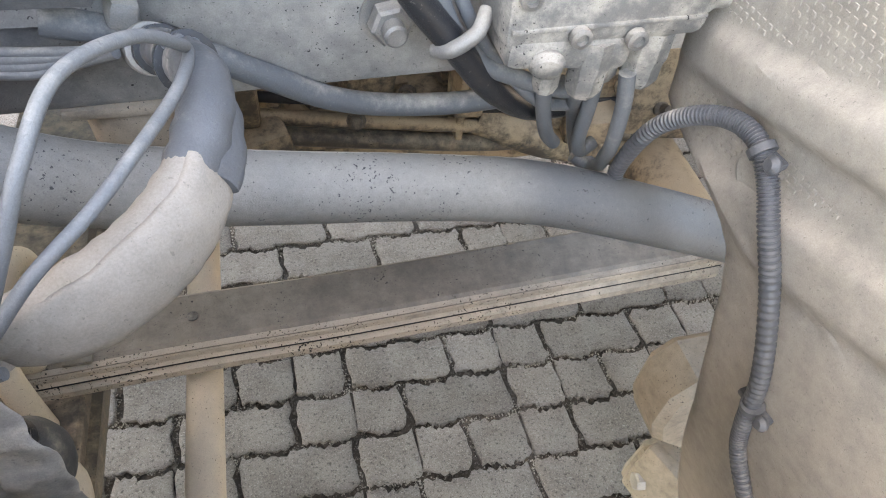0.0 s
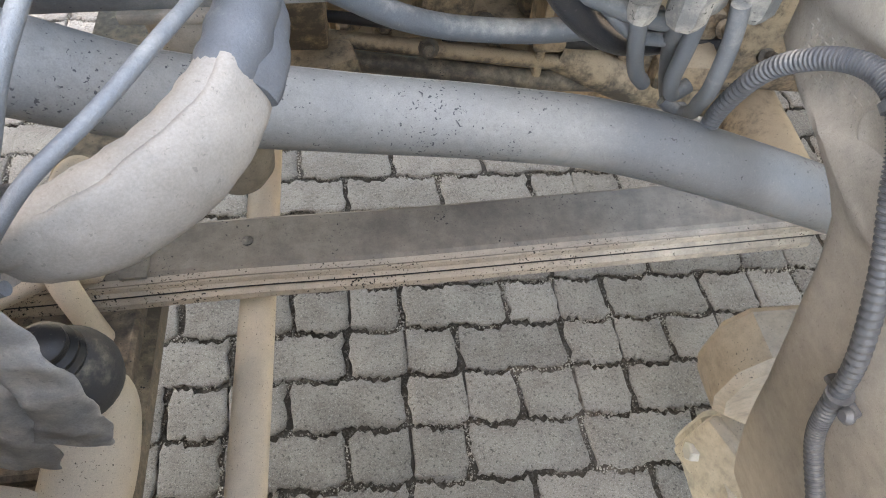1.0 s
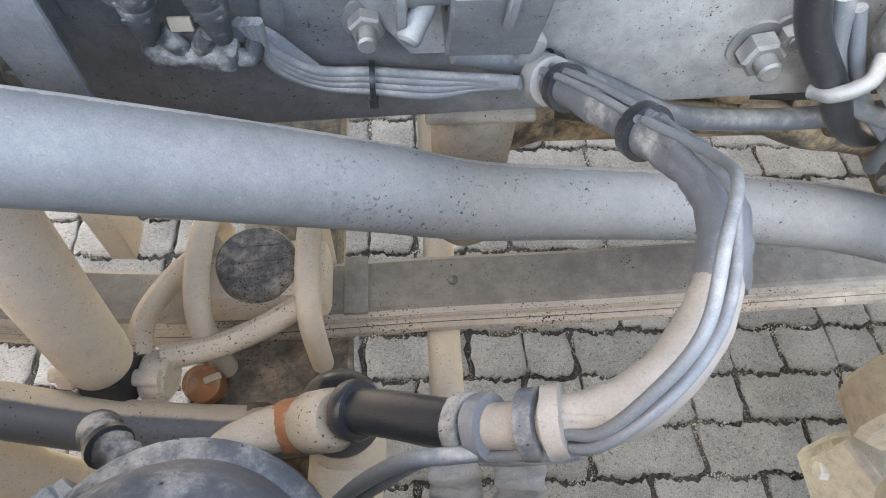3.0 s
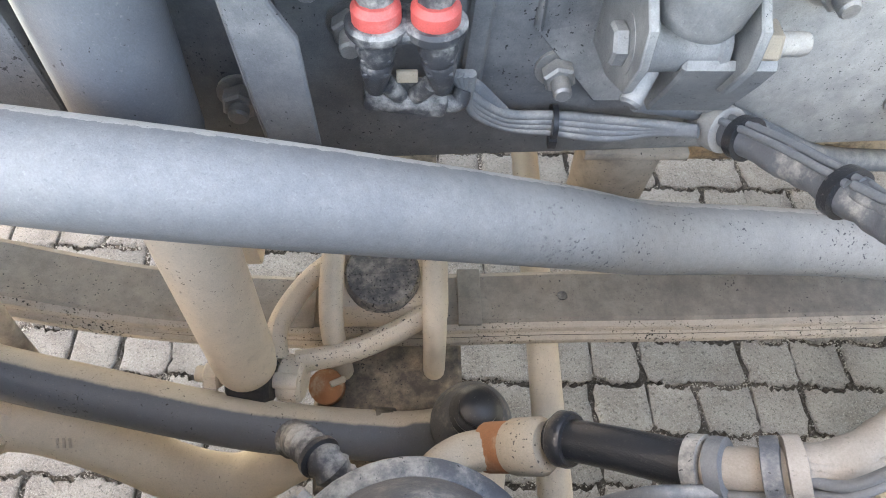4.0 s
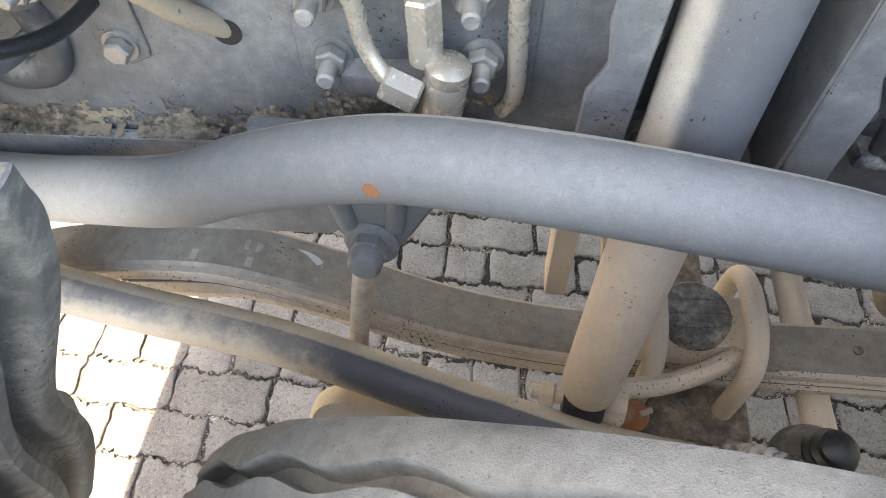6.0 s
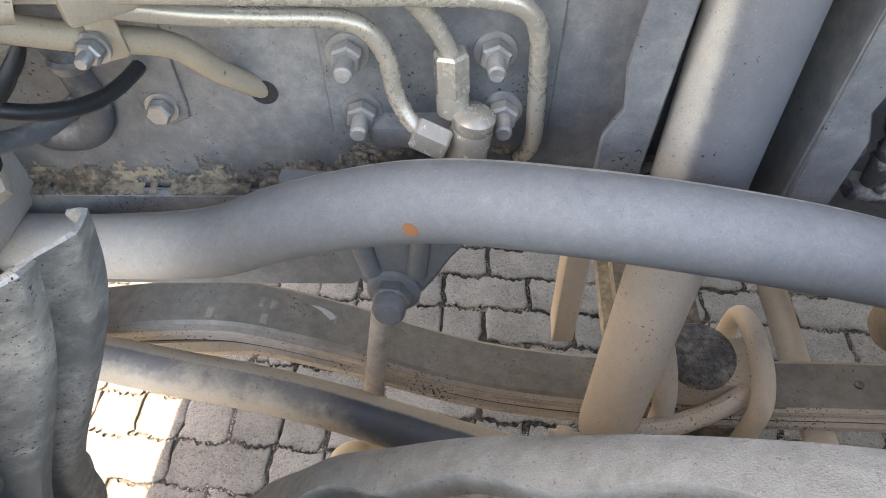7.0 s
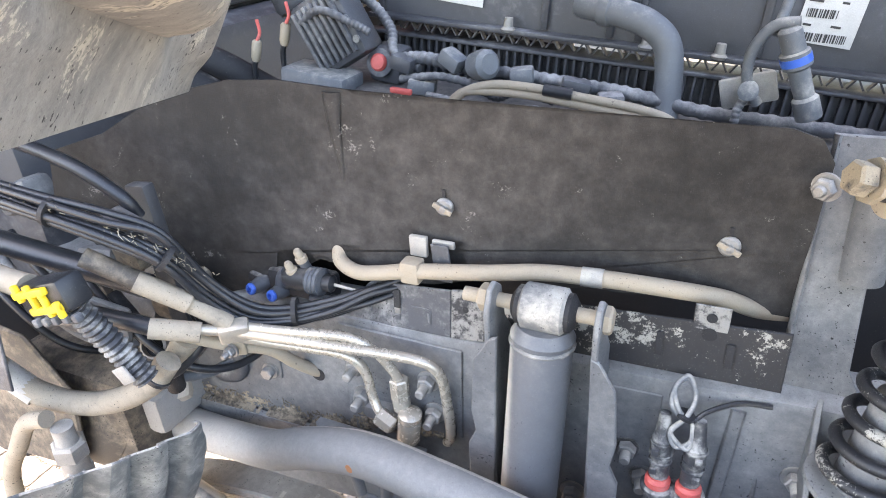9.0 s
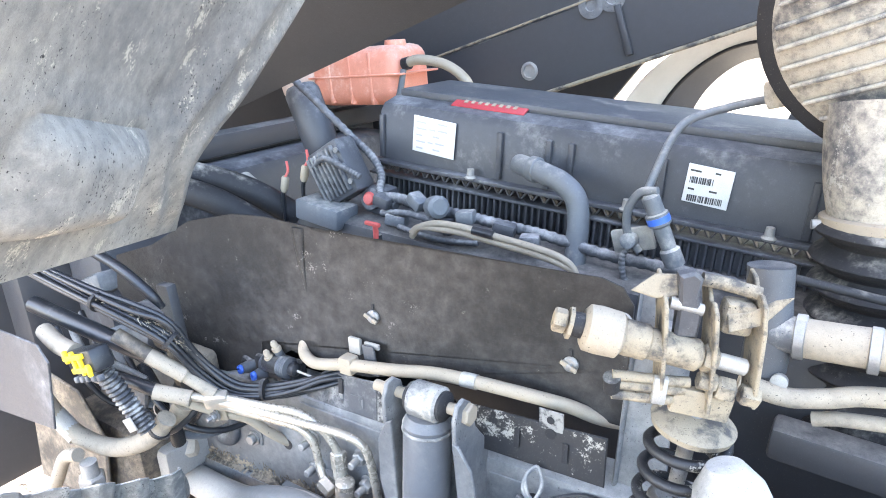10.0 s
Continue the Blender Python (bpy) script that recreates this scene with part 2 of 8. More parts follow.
# near-black that stands for the shade behind the shield's cut-outs
M["void"] = dusty("hole_shade_black", (0.008, 0.008, 0.008), (0.05, 0.047, 0.044), 0.08, 0.0, 0.4, 0.9)
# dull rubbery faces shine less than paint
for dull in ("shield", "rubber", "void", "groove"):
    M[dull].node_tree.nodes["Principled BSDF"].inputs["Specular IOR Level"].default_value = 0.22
M["paletape"] = dusty("pale_loose_tape", (0.30, 0.295, 0.285), (0.50, 0.475, 0.43), 0.5, 0.1, 0.7, 0.65, coarse=26)
M["plug"] = dusty("dusty_black_plug", (0.040, 0.042, 0.047), (0.34, 0.33, 0.305), 0.34, 0.1, 0.9, 0.5, coarse=30)
M["joint"] = dusty("paving_joint_dirt", (0.065, 0.055, 0.046), (0.24, 0.20, 0.165), 0.36, 0.0, 0.7, 0.95, fine=160, relief=1.0)


def paver_material():
    k = Nodes("concrete_paver")
    info = k.tree.nodes.new("ShaderNodeObjectInfo")
    rnd = k.math("ADD", k.math("MULTIPLY", info.outputs["Random"], 0.20), k.math("MULTIPLY", k.geo.outputs["Random Per Island"], 0.20))
    speck = k.ramp(k.noise(190, 4, 0.75), 0.50, 0.60)
    pit = k.ramp(k.noise(130, 5, 0.8), 0.56, 0.62)
    stain = k.ramp(k.noise(9, 5, 0.65), 0.35, 0.65)
    col = k.mix(stain, (0.268, 0.225, 0.198), (0.385, 0.335, 0.298))
    col = k.mix(k.math("MULTIPLY", speck, 0.45), col, (0.46, 0.41, 0.37))
    col = k.mix(k.math("MULTIPLY", k.ramp(k.noise(420, 2, 0.6), 0.60, 0.66), 0.75), col, (0.58, 0.54, 0.48))
    col = k.mix(k.math("MULTIPLY", k.ramp(k.noise(360, 3, 0.7), 0.58, 0.64), 0.75), col, (0.10, 0.09, 0.08))
    col = k.mix(k.math("MULTIPLY", pit, 0.85), col, (0.09, 0.08, 0.07))
    k.put(k.bsdf.inputs["Base Color"], k.scaled(col, k.math("MULTIPLY", k.math("ADD", 0.76, rnd), k.math("ADD", 0.45, k.math("MULTIPLY", k.noise(520, 3, 0.8), 1.15)))))
    k.bsdf.inputs["Roughness"].default_value = 0.9
    k.bump(k.math("ADD", k.noise(300, 5, 0.85), k.math("MULTIPLY", k.noise(70, 6, 0.75), 1.3)), 1.0, 0.013)
    return k.mat


M["paver"] = paver_material()
M["grit"] = dusty("joint_grit", (0.10, 0.088, 0.075), (0.50, 0.45, 0.385), 0.40, 0.0, 2.2, 0.9, fine=260)


# mesh helpers
def smooth_path(pts, step):
    """Points along a Catmull-Rom curve through pts."""
    p = [Vector(q) for q in pts]
    if len(p) == 2 or step <= 1:
        return p
    p = [p[0] * 2 - p[1]] + p + [p[-1] * 2 - p[-2]]
    out = []
    for i in range(1, len(p) - 2):
        for j in range(step):
            t = j / step
            a, b, c, d = p[i - 1], p[i], p[i + 1], p[i + 2]
            out.append(0.5 * ((2 * b) + (c - a) * t + (2 * a - 5 * b + 4 * c - d) * t * t + (3 * b - a - 3 * c + d) * t ** 3))
    out.append(p[-2])
    return out


def sweep(bm, path, radius, n=14, cap=True, flat=1.0, side=None):
    """A round (or flattened) section along a path of points; radius is a number, a list or a function of 0..1."""
    path = [Vector(q) for q in path]
    last = len(path) - 1
    rings, normal = [], None
    for i, q in enumerate(path):
        tan = (path[min(i + 1, last)] - path[max(i - 1, 0)]).normalized()
        if normal is None:
            ref = Vector(side) if side else (Vector((0, 0, 1)) if abs(tan.z) < 0.9 else Vector((1, 0, 0)))
            normal = (ref - tan * ref.dot(tan)).normalized()
        else:
            normal = (normal - tan * normal.dot(tan)).normalized()
        other = tan.cross(normal)
        r = radius(i / last) if callable(radius) else (radius[i] if isinstance(radius, (list, tuple)) else radius)
        rings.append([bm.verts.new(q + normal * math.cos(a) * r + other * math.sin(a) * r * flat)
                      for a in (2 * math.pi * j / n for j in range(n))])
    for a, b in zip(rings, rings[1:]):
        for j in range(n):
            bm.faces.new((a[j], a[(j + 1) % n], b[(j + 1) % n], b[j]))
    if cap:
        bm.faces.new(rings[0][::-1])
        bm.faces.new(rings[-1])
    return bm


def tube(pts, r, n=14, step=8, bm=None, **kw):
    return sweep(bm or bmesh.new(), smooth_path(pts, step), r, n, **kw)


def aim(origin, axis, spin=0.0):
    """A pose at origin whose z runs along axis."""
    return Matrix.Translation(origin) @ Vector(axis).to_track_quat("Z", "Y").to_matrix().to_4x4() @ Matrix.Rotation(radians(spin), 4, "Z")


def lathe(profile, origin, axis, n=24, bm=None, spin=0.0, closed=True):
    """Turns (radius, height) pairs about an axis."""
    bm = bm or bmesh.new()
    m = aim(origin, axis, spin)
    rings = [[bm.verts.new(m @ Vector((max(r, 1e-5) * math.cos(a), max(r, 1e-5) * math.sin(a), h)))
              for a in (2 * math.pi * j / n for j in range(n))] for r, h in profile]
    for a, b in zip(rings, rings[1:]):
        for j in range(n):
            bm.faces.new((a[j], a[(j + 1) % n], b[(j + 1) % n], b[j]))
    if closed:
        bm.faces.new(rings[0][::-1])
        bm.faces.new(rings[-1])
    return bm


def hexa(r, h0, h1, origin, axis, bm=None, spin=0.0):
    """A hexagonal nut or head with chamfered ends."""
    c = min(r * 0.16, (h1 - h0) * 0.3)
    return lathe([(r - c, h0), (r, h0 + c), (r, h1 - c), (r - c, h1)], origin, axis, 6, bm, spin)


def block(size, m, bevel=0.004, bm=None, seg=2):
    """A box with rounded edges at the pose m."""
    bm = bm or bmesh.new()
    made = bmesh.ops.create_cube(bm, size=1.0, matrix=m @ Matrix.Diagonal((*size, 1)))["verts"]
    if bevel:
        edges = list({e for v in made for e in v.link_edges})
        bmesh.ops.bevel(bm, geom=edges, offset=bevel, segments=seg, affect="EDGES", profile=0.5)
    return bm


def slab(outline, thick, m, bevel=0.0015, bm=None):
    """A plate: an outline in the x-y plane of the pose m, thick along its z."""
    bm = bm or bmesh.new()
    lo = [bm.verts.new(m @ Vector((x, y, 0))) for x, y in outline]
    hi = [bm.verts.new(m @ Vector((x, y, thick))) for x, y in outline]
    n = len(outline)
    faces = [bm.faces.new(lo[::-1]), bm.faces.new(hi)]
    faces += [bm.faces.new((lo[j], lo[(j + 1) % n], hi[(j + 1) % n], hi[j])) for j in range(n)]
    bmesh.ops.recalc_face_normals(bm, faces=faces)
    if bevel:
        bmesh.ops.bevel(bm, geom=list({e for f in faces[:2] for e in f.edges}), offset=bevel, segments=1, affect="EDGES")
    return bm


def sheet(fn, nu, nv, thick, bm=None):
    """A curved sheet fn(u, v) -> point, u and v from 0 to 1, with a thickness."""
    bm = bm or bmesh.new()
    grid = [[Vector(fn(i / nu, j / nv)) for j in range(nv + 1)] for i in range(nu + 1)]
    front, back = [], []
    for i in range(nu + 1):
        fr, bk = [], []
        for j in range(nv + 1):
            du = grid[min(i + 1, nu)][j] - grid[max(i - 1, 0)][j]
            dv = grid[i][min(j + 1, nv)] - grid[i][max(j - 1, 0)]
            nrm = du.cross(dv).normalized()
            fr.append(bm.verts.new(grid[i][j]))
            bk.append(bm.verts.new(grid[i][j] + nrm * thick))
        front.append(fr)
        back.append(bk)
    for i in range(nu):
        for j in range(nv):
            bm.faces.new((front[i][j], front[i][j + 1], front[i + 1][j + 1], front[i + 1][j]))
            bm.faces.new((back[i][j], back[i + 1][j], back[i + 1][j + 1], back[i][j + 1]))
    for i in range(nu):
        bm.faces.new((front[i][0], front[i + 1][0], back[i + 1][0], back[i][0]))
        bm.faces.new((front[i][nv], back[i][nv], back[i + 1][nv], front[i + 1][nv]))
    for j in range(nv):
        bm.faces.new((front[0][j], back[0][j], back[0][j + 1], front[0][j + 1]))
        bm.faces.new((front[nu][j], front[nu][j + 1], back[nu][j + 1], back[nu][j]))
    return bm


def part(name, bm, material, parent=None, label=""):
    """Links a bmesh as one mesh object, under a thing or a part when given."""
    bmesh.ops.recalc_face_normals(bm, faces=bm.faces)
    me = bpy.data.meshes.new(name)
    bm.to_mesh(me)
    bm.free()
    me.shade_smooth()
    me.set_sharp_from_angle(angle=radians(38))
    me.materials.append(M[material])
    ob = new(name, me)
    if parent:
        ob.parent = parent
        ob.matrix_parent_inverse = parent.matrix_world.inverted()
    if label:
        tagged(ob, label)
    return ob


def thing(name, at, label, category, group="", kind=""):
    """An empty at a thing's base, which holds its parts."""
    ob = new(name)
    ob.empty_display_size = 0.02
    ob.location = at
    bpy.context.view_layer.update()
    return tagged(ob, label, category, group, kind)


OUT = (0, -1, 0)


def stud(parent, x, y, z, r=0.0115, length=0.03, axis=OUT, name="bolt", spin=0.0):
    """A washer, a nut and the end of a threaded bolt, standing out from a plate; y is the plate's face."""
    ax = Vector(axis)
    o = Vector((x, y, z))
    b = part(name, lathe([(r * 0.55, 0), (r * 0.55, length - 0.002), (r * 0.42, length)], o, ax, 14), "bolt", parent)
    part("nut", hexa(r, 0.003, 0.003 + r * 1.05, o, ax, spin=spin), "bolt", b)
    part("washer", lathe([(r * 1.3, 0), (r * 1.3, 0.003)], o, ax, 20), "bolt", b)
    return b


# ground and the truck's large forms; x runs to the truck's rear, y to its far side
def ground():
    bm = bmesh.new()
    bmesh.ops.create_grid(bm, x_segments=8, y_segments=8, size=300.0, matrix=pose(0, 0, -0.0075))
    tagged(part("ground", bm, "joint"), "dark gritty sand and dirt in the paving joints", "ground", kind="structure")


ground()


def rail_profile(y0, z0, z1, flange, t, sign=1):
    """The outline of a C section, web at y0, flanges towards sign."""
    r = 0.012
    pts = [(y0 + sign * flange, z0), (y0 + sign * r, z0), (y0 + sign * r * 0.3, z0 + r * 0.3), (y0, z0 + r), (y0, z1 - r),
           (y0 + sign * r * 0.3, z1 - r * 0.3), (y0 + sign * r, z1), (y0 + sign * flange, z1), (y0 + sign * flange, z1 - t),
           (y0 + sign * (r + t * 0.4), z1 - t), (y0 + sign * t, z1 - r - t * 0.4), (y0 + sign * t, z0 + r + t * 0.4),
           (y0 + sign * (r + t * 0.4), z0 + t), (y0 + sign * flange, z0 + t)]
    return pts


def rail(name, label, y0, sign, x0, x1, z0, z1):
    ob = thing(name, ((x0 + x1) / 2, y0, z0), label, "frame rail")
    # plane of the outline: y across, z up, thickness along x
    m = Matrix(((0, 0, 1, x0), (1, 0, 0, 0), (0, 1, 0, 0), (0, 0, 0, 1)))
    part("channel", slab(rail_profile(y0, z0, z1, 0.08, 0.008, sign), x1 - x0, m, 0), "frame", ob)
    return ob


RAIL_Y = 0.555
frame_rail = rail("frame_rail", "grey-blue dusty steel chassis rail with bolted plates", RAIL_Y, 1, -1.3, 2.4, 0.970, 1.272)
far_rail = rail("frame_rail", "grey dusty chassis rail behind the engine", 1.43, -1, -1.3, 2.4, 0.970, 1.272)


def wheel():
    ob = thing("truck_wheel", (-0.273, 0.054, 0.0), "large dusty grey rubber tyre on a steered front wheel", "wheel")
    c, ax = Vector((-0.273, 0.054, 0.624)), Vector((math.sin(radians(11.6)), math.cos(radians(11.6)), 0))
    half, rad = 0.155, 0.614
    grooves = (-0.105, -0.035, 0.035, 0.105)
    prof = [(0.33, -half + 0.01), (0.42, -half - 0.008), (0.52, -half - 0.004), (0.585, -half + 0.004), (rad - 0.008, -half + 0.012), (rad, -half + 0.026)]
    for g in grooves:
        prof += [(rad + 0.001, g - 0.008), (rad - 0.016, g - 0.005), (rad - 0.016, g + 0.005), (rad + 0.001, g + 0.008)]
    prof += [(rad, half - 0.026), (rad - 0.008, half - 0.012), (0.585, half - 0.004), (0.52, half + 0.004), (0.42, half + 0.008), (0.33, half - 0.01)]
    bm = lathe(prof, c, ax, 220, closed=False)
    # worn, uneven shoulders and wavy grooves
    inv = aim(c, ax).inverted()
    for v in bm.verts:
        q = inv @ v.co
        r, a = math.hypot(q.x, q.y), math.atan2(q.y, q.x)
        if r > 0.585:
            wob = 0.004 * math.sin(a * 34) if abs(q.z) < 0.125 else 0.0
            bump = 0.0035 * noise.noise(Vector((math.cos(a) * 9, math.sin(a) * 9, q.z * 18)))
            q = Vector((q.x * (1 + bump / r), q.y * (1 + bump / r), q.z + wob))
            v.co = aim(c, ax) @ q
    part("tyre", bm, "tyre", ob)
    rim = lathe([(0.05, -0.02), (0.2, -0.03), (0.27, -0.10), (0.325, -0.11), (0.335, -0.145), (0.345, -0.145), (0.345, 0.145), (0.335, 0.145), (0.325, 0.1), (0.29, 0.02), (0.05, 0.0)], c, ax, 48)
    part("rim", rim, "tan", ob)
    part("brake_drum", lathe([(0.06, 0.0), (0.2, 0.0), (0.205, 0.02), (0.205, 0.17), (0.195, 0.185), (0.06, 0.19)], c, ax, 40), "tan", ob)


wheel()


def rear_guard():
    """The part of the wheel arch behind the wheel: ribs run across the truck."""
    prof = [(0.555, 0.36), (0.522, 0.45), (0.484, 0.56), (0.448, 0.68), (0.420, 0.80), (0.410, 0.87), (0.402, 0.93),
            (0.396, 0.985), (0.391, 1.04), (0.386, 1.10), (0.382, 1.16), (0.380, 1.22), (0.378, 1.30), (0.375, 1.42)]
    edge = [(0.36, 0.365), (0.43, 0.369), (0.563, 0.370), (0.682, 0.368), (0.784, 0.376), (0.857, 0.389), (0.90, 0.404), (0.922, 0.424), (0.936, 0.455),
            (0.944, 0.50), (0.955, 0.546), (1.42, 0.546)]
    pts = smooth_path([(x, 0, z) for x, z in prof], 8)

    def ridge(y, z):
        """Two smooth raised bands that climb outwards."""
        h = 0.0
        for mid, slope, half in ((1.016, 0.25, 0.020), (0.886, 0.36, 0.030)):
            d = abs(z + slope * (y - 0.55) - mid) / half
            h += 0.013 * max(0.0, min(1.0, (1.35 - d) / 0.6))
        return h

    def inner(z):
        for (z0, y0), (z1, y1) in zip(edge, edge[1:]):
            if z <= z1:
                return y0 + (y1 - y0) * max(0.0, (z - z0) / (z1 - z0))
        return edge[-1][1]

    def fn(u, v):
        p = pts[round(u * (len(pts) - 1))]
        y = inner(p.z)
        yy = y + (-0.32 - y) * v
        curl = 0.014 * max(0.0, 1 - v / 0.03) ** 2
        return (p.x + curl + 0.05 * v * v - ridge(yy, p.z) * min(1.0, v / 0.12), yy, p.z)

    ob = thing("rear_mudguard", (0.59, 0.2, 0.36), "dusty grey-tan textured plastic mudguard behind the wheel", "mudguard")
    part("shell", sheet(fn, len(pts) - 1, 70, 0.006), "guard", ob)
    # woven ribs moulded into two of the bands
    bm = bmesh.new()
    for i in range(88):
        for j in range(64):
            y, z = 0.50 - i * 0.0075 + (0.0035 if j % 2 else 0.0), 0.93 + j * 0.0066
            k = min(range(len(pts)), key=lambda q: abs(pts[q].z - z))
            v = (inner(z) - y) / (inner(z) + 0.32)
            low, high = z + 0.36 * (y - 0.55), z + 0.25 * (y - 0.55)
            if v < 0.03 or not ((low > 0.932 and high < 0.985) or high > 1.048):
                continue
            x = pts[k].x + 0.05 * v * v
            base = [bm.verts.new((x + 0.002, y + dy * 0.0030, z + dz * 0.0025)) for dy, dz in ((-1, -1), (1, -1), (1, 1), (-1, 1))]
            top = [bm.verts.new((x - 0.0004, y + dy * 0.0018, z + dz * 0.0014)) for dy, dz in ((-1, -1), (1, -1), (1, 1), (-1, 1))]
            bm.faces.new(top)
            for q in range(4):
                bm.faces.new((base[q], base[(q + 1) % 4], top[(q + 1) % 4], top[q]))
    tagged(part("moulded_texture", bm, "guard", ob), kind="stuff")
    # round moulded boss near the edge
    part("boss", lathe([(0.021, -0.004), (0.020, 0.001), (0.017, 0.0016), (0.015, 0.0006), (0.002, 0.0006)], (0.3925, 0.395, 0.985), (-0.98, 0, -0.15), 28), "guard", ob)
    return ob


rear_guard()


def front_guard():
    """The folded metal piece of the arch ahead of the wheel."""
    def fn(u, v):
        # u outwards from the truck, v downwards
        y = 0.345 - 0.36 * u
        fold = 0.017 * max(-0.75, min(0.75, math.sin(u * 0.36 / 0.030 * math.pi) * 1.3 + 0.25 * math.sin(u * 23)))
        top = 1.205 + 0.66 * max(0.0, 0.325 - y) + fold * 0.8
        z = top + (0.55 - top) * v
        if u < 0.001:
            y += 0.012 * math.sin(v * 14)
        x = -0.806 + 0.42 * (z - 1.235) + fold + 0.006 * math.sin(v * 9 + u * 5)
        return (x, y + 0.014 * math.sin(v * 11) * max(0, 1 - u * 3), z)

    ob = thing("front_mudguard", (-1.05, 0.15, 0.55), "dented grey corrugated metal guard ahead of the wheel", "mudguard")
    bm = sheet(fn, 120, 60, 0.003)
    # a torn hole through the sheet
    torn = [f for f in bm.faces if math.hypot((f.calc_center_median().y - 0.222) * 1.4, f.calc_center_median().z - 1.128) < 0.0105 + 0.004 * noise.noise(f.calc_center_median() * 160)]
    bmesh.ops.delete(bm, geom=torn, context="FACES")
    part("corrugated_sheet", bm, "corrug", ob)
    part("rivet", lathe([(0.008, -0.004), (0.008, 0.003), (0.005, 0.006), (0.001, 0.0065)], (-0.868, 0.232, 1.09), (1, 0, -0.4), 14), "axle", ob)


front_guard()


def cab():
    """The tilted cab: the underside of its wheel arch shows."""
    ob = thing("cab", (-1.5, 0.9, 1.5), "tilted truck cab with a dirty grey wheel arch liner", "truck cab")
    c0 = Vector((-0.727, 0.385, 1.622))
    e1, e2 = Vector((0.327, -0.380, 0.104)).normalized(), Vector((0.098, 0.157, 0.271)).normalized()
    nrm = e1.cross(e2).normalized()

    # how far the rear edge of the liner swings outwards, by height
    swing = smooth_path([(0.036, 0, -0.02), (0.036, 0, 0.0), (0.085, 0, 0.045), (0.132, 0, 0.096), (0.122, 0, 0.147), (0.092, 0, 0.195), (0.064, 0, 0.264), (0.014, 0, 0.35), (-0.10, 0, 0.55), (-0.22, 0, 0.80)], 6)

    def rear_edge(b):
        for p, q in zip(swing, swing[1:]):
            if b <= q.z:
                return p.x + (q.x - p.x) * (b - p.z) / (q.z - p.z)
        return swing[-1].x

    def fn(u, v):
        # u outwards along the lower edge, v upwards
        b = v * 0.75
        s = u * 0.70
        a = rear_edge(b) + s
        roll = 0.014 * max(0.0, 1 - s / 0.018) ** 2
        bulge = 0.030 / (1 + (((a - 0.42) / 0.105) ** 6 + ((b - 0.082) / 0.040) ** 6))
        rim = (abs(a - 0.42) / 0.105) ** 6 + (abs(b - 0.082) / 0.040) ** 6
        bulge -= 0.006 * math.exp(-((rim ** 0.25 - 1.25) / 0.16) ** 2)
        fold = 0.010 * math.exp(-((s - 0.052) / 0.016) ** 2) + 0.008 * math.exp(-((s - 0.118 - 0.05 * b) / 0.020) ** 2) - 0.006 * math.exp(-((s - 0.20) / 0.03) ** 2)
        swell = 0.014 * math.sin(a * 9 + 1) * math.sin(b * 7)
        return c0 + e1 * a + e2 * b - nrm * ((bulge + fold * 0.7 + swell) * min(1.0, (b / 0.035)) ** 1.5 - roll)

    part("wheel_arch_liner", sheet(fn, 110, 100, 0.004), "cab", ob, "dusty grey plastic arch liner with flaking dirt")
    # dark floor panel behind the liner
    p = [Vector(q) for q in ((-1.10, 0.80, 1.728), (-0.736, 0.80, 1.841), (-0.47, 0.80, 1.922))]

    def floor_fn(u, v):
        q = p[0].lerp(p[2], u)
        return (q.x - 0.06 * v, q.y - 0.42 * v + 0.0, q.z + 0.30 * v)

    part("floor_panel", sheet(floor_fn, 12, 8, 0.004), "black", ob, "dusty black cab floor panel")
    # plain closed body above and ahead, unseen and sized to block the sun
    m = Matrix(((1, 0, 0, 0), (0, 0, 1, 0.0), (0, 1, 0, 0), (0, 0, 0, 1)))
    part("body", slab([(-2.12, 1.35), (-1.95, 1.35), (-1.80, 1.80), (-1.45, 2.10), (-0.75, 4.6), (-3.0, 4.6)], 2.45, m, 0), "black", ob)
    # unseen bumper, its height set by where sunlit ground should end
    bumper = thing("front_bumper", (-1.75, 1.25, 0.80), "unseen dark front bumper, placed to set the edge of the sunlit ground", "bumper")
    part("shell", block((0.14, 2.4, 0.60), pose(-1.75, 1.25, 1.10), 0.03), "black", bumper)


cab()


# springs, rods and bars
LEAF = [(-1.30, 0.700), (-1.16, 0.755), (-1.03, 0.786), (-0.93, 0.798), (-0.86, 0.790), (-0.755, 0.752), (-0.62, 0.690), (-0.50, 0.660), (-0.36, 0.649),
        (-0.22, 0.655), (-0.08, 0.663), (0.10, 0.666), (0.30, 0.676), (0.60, 0.692), (0.95, 0.715)]


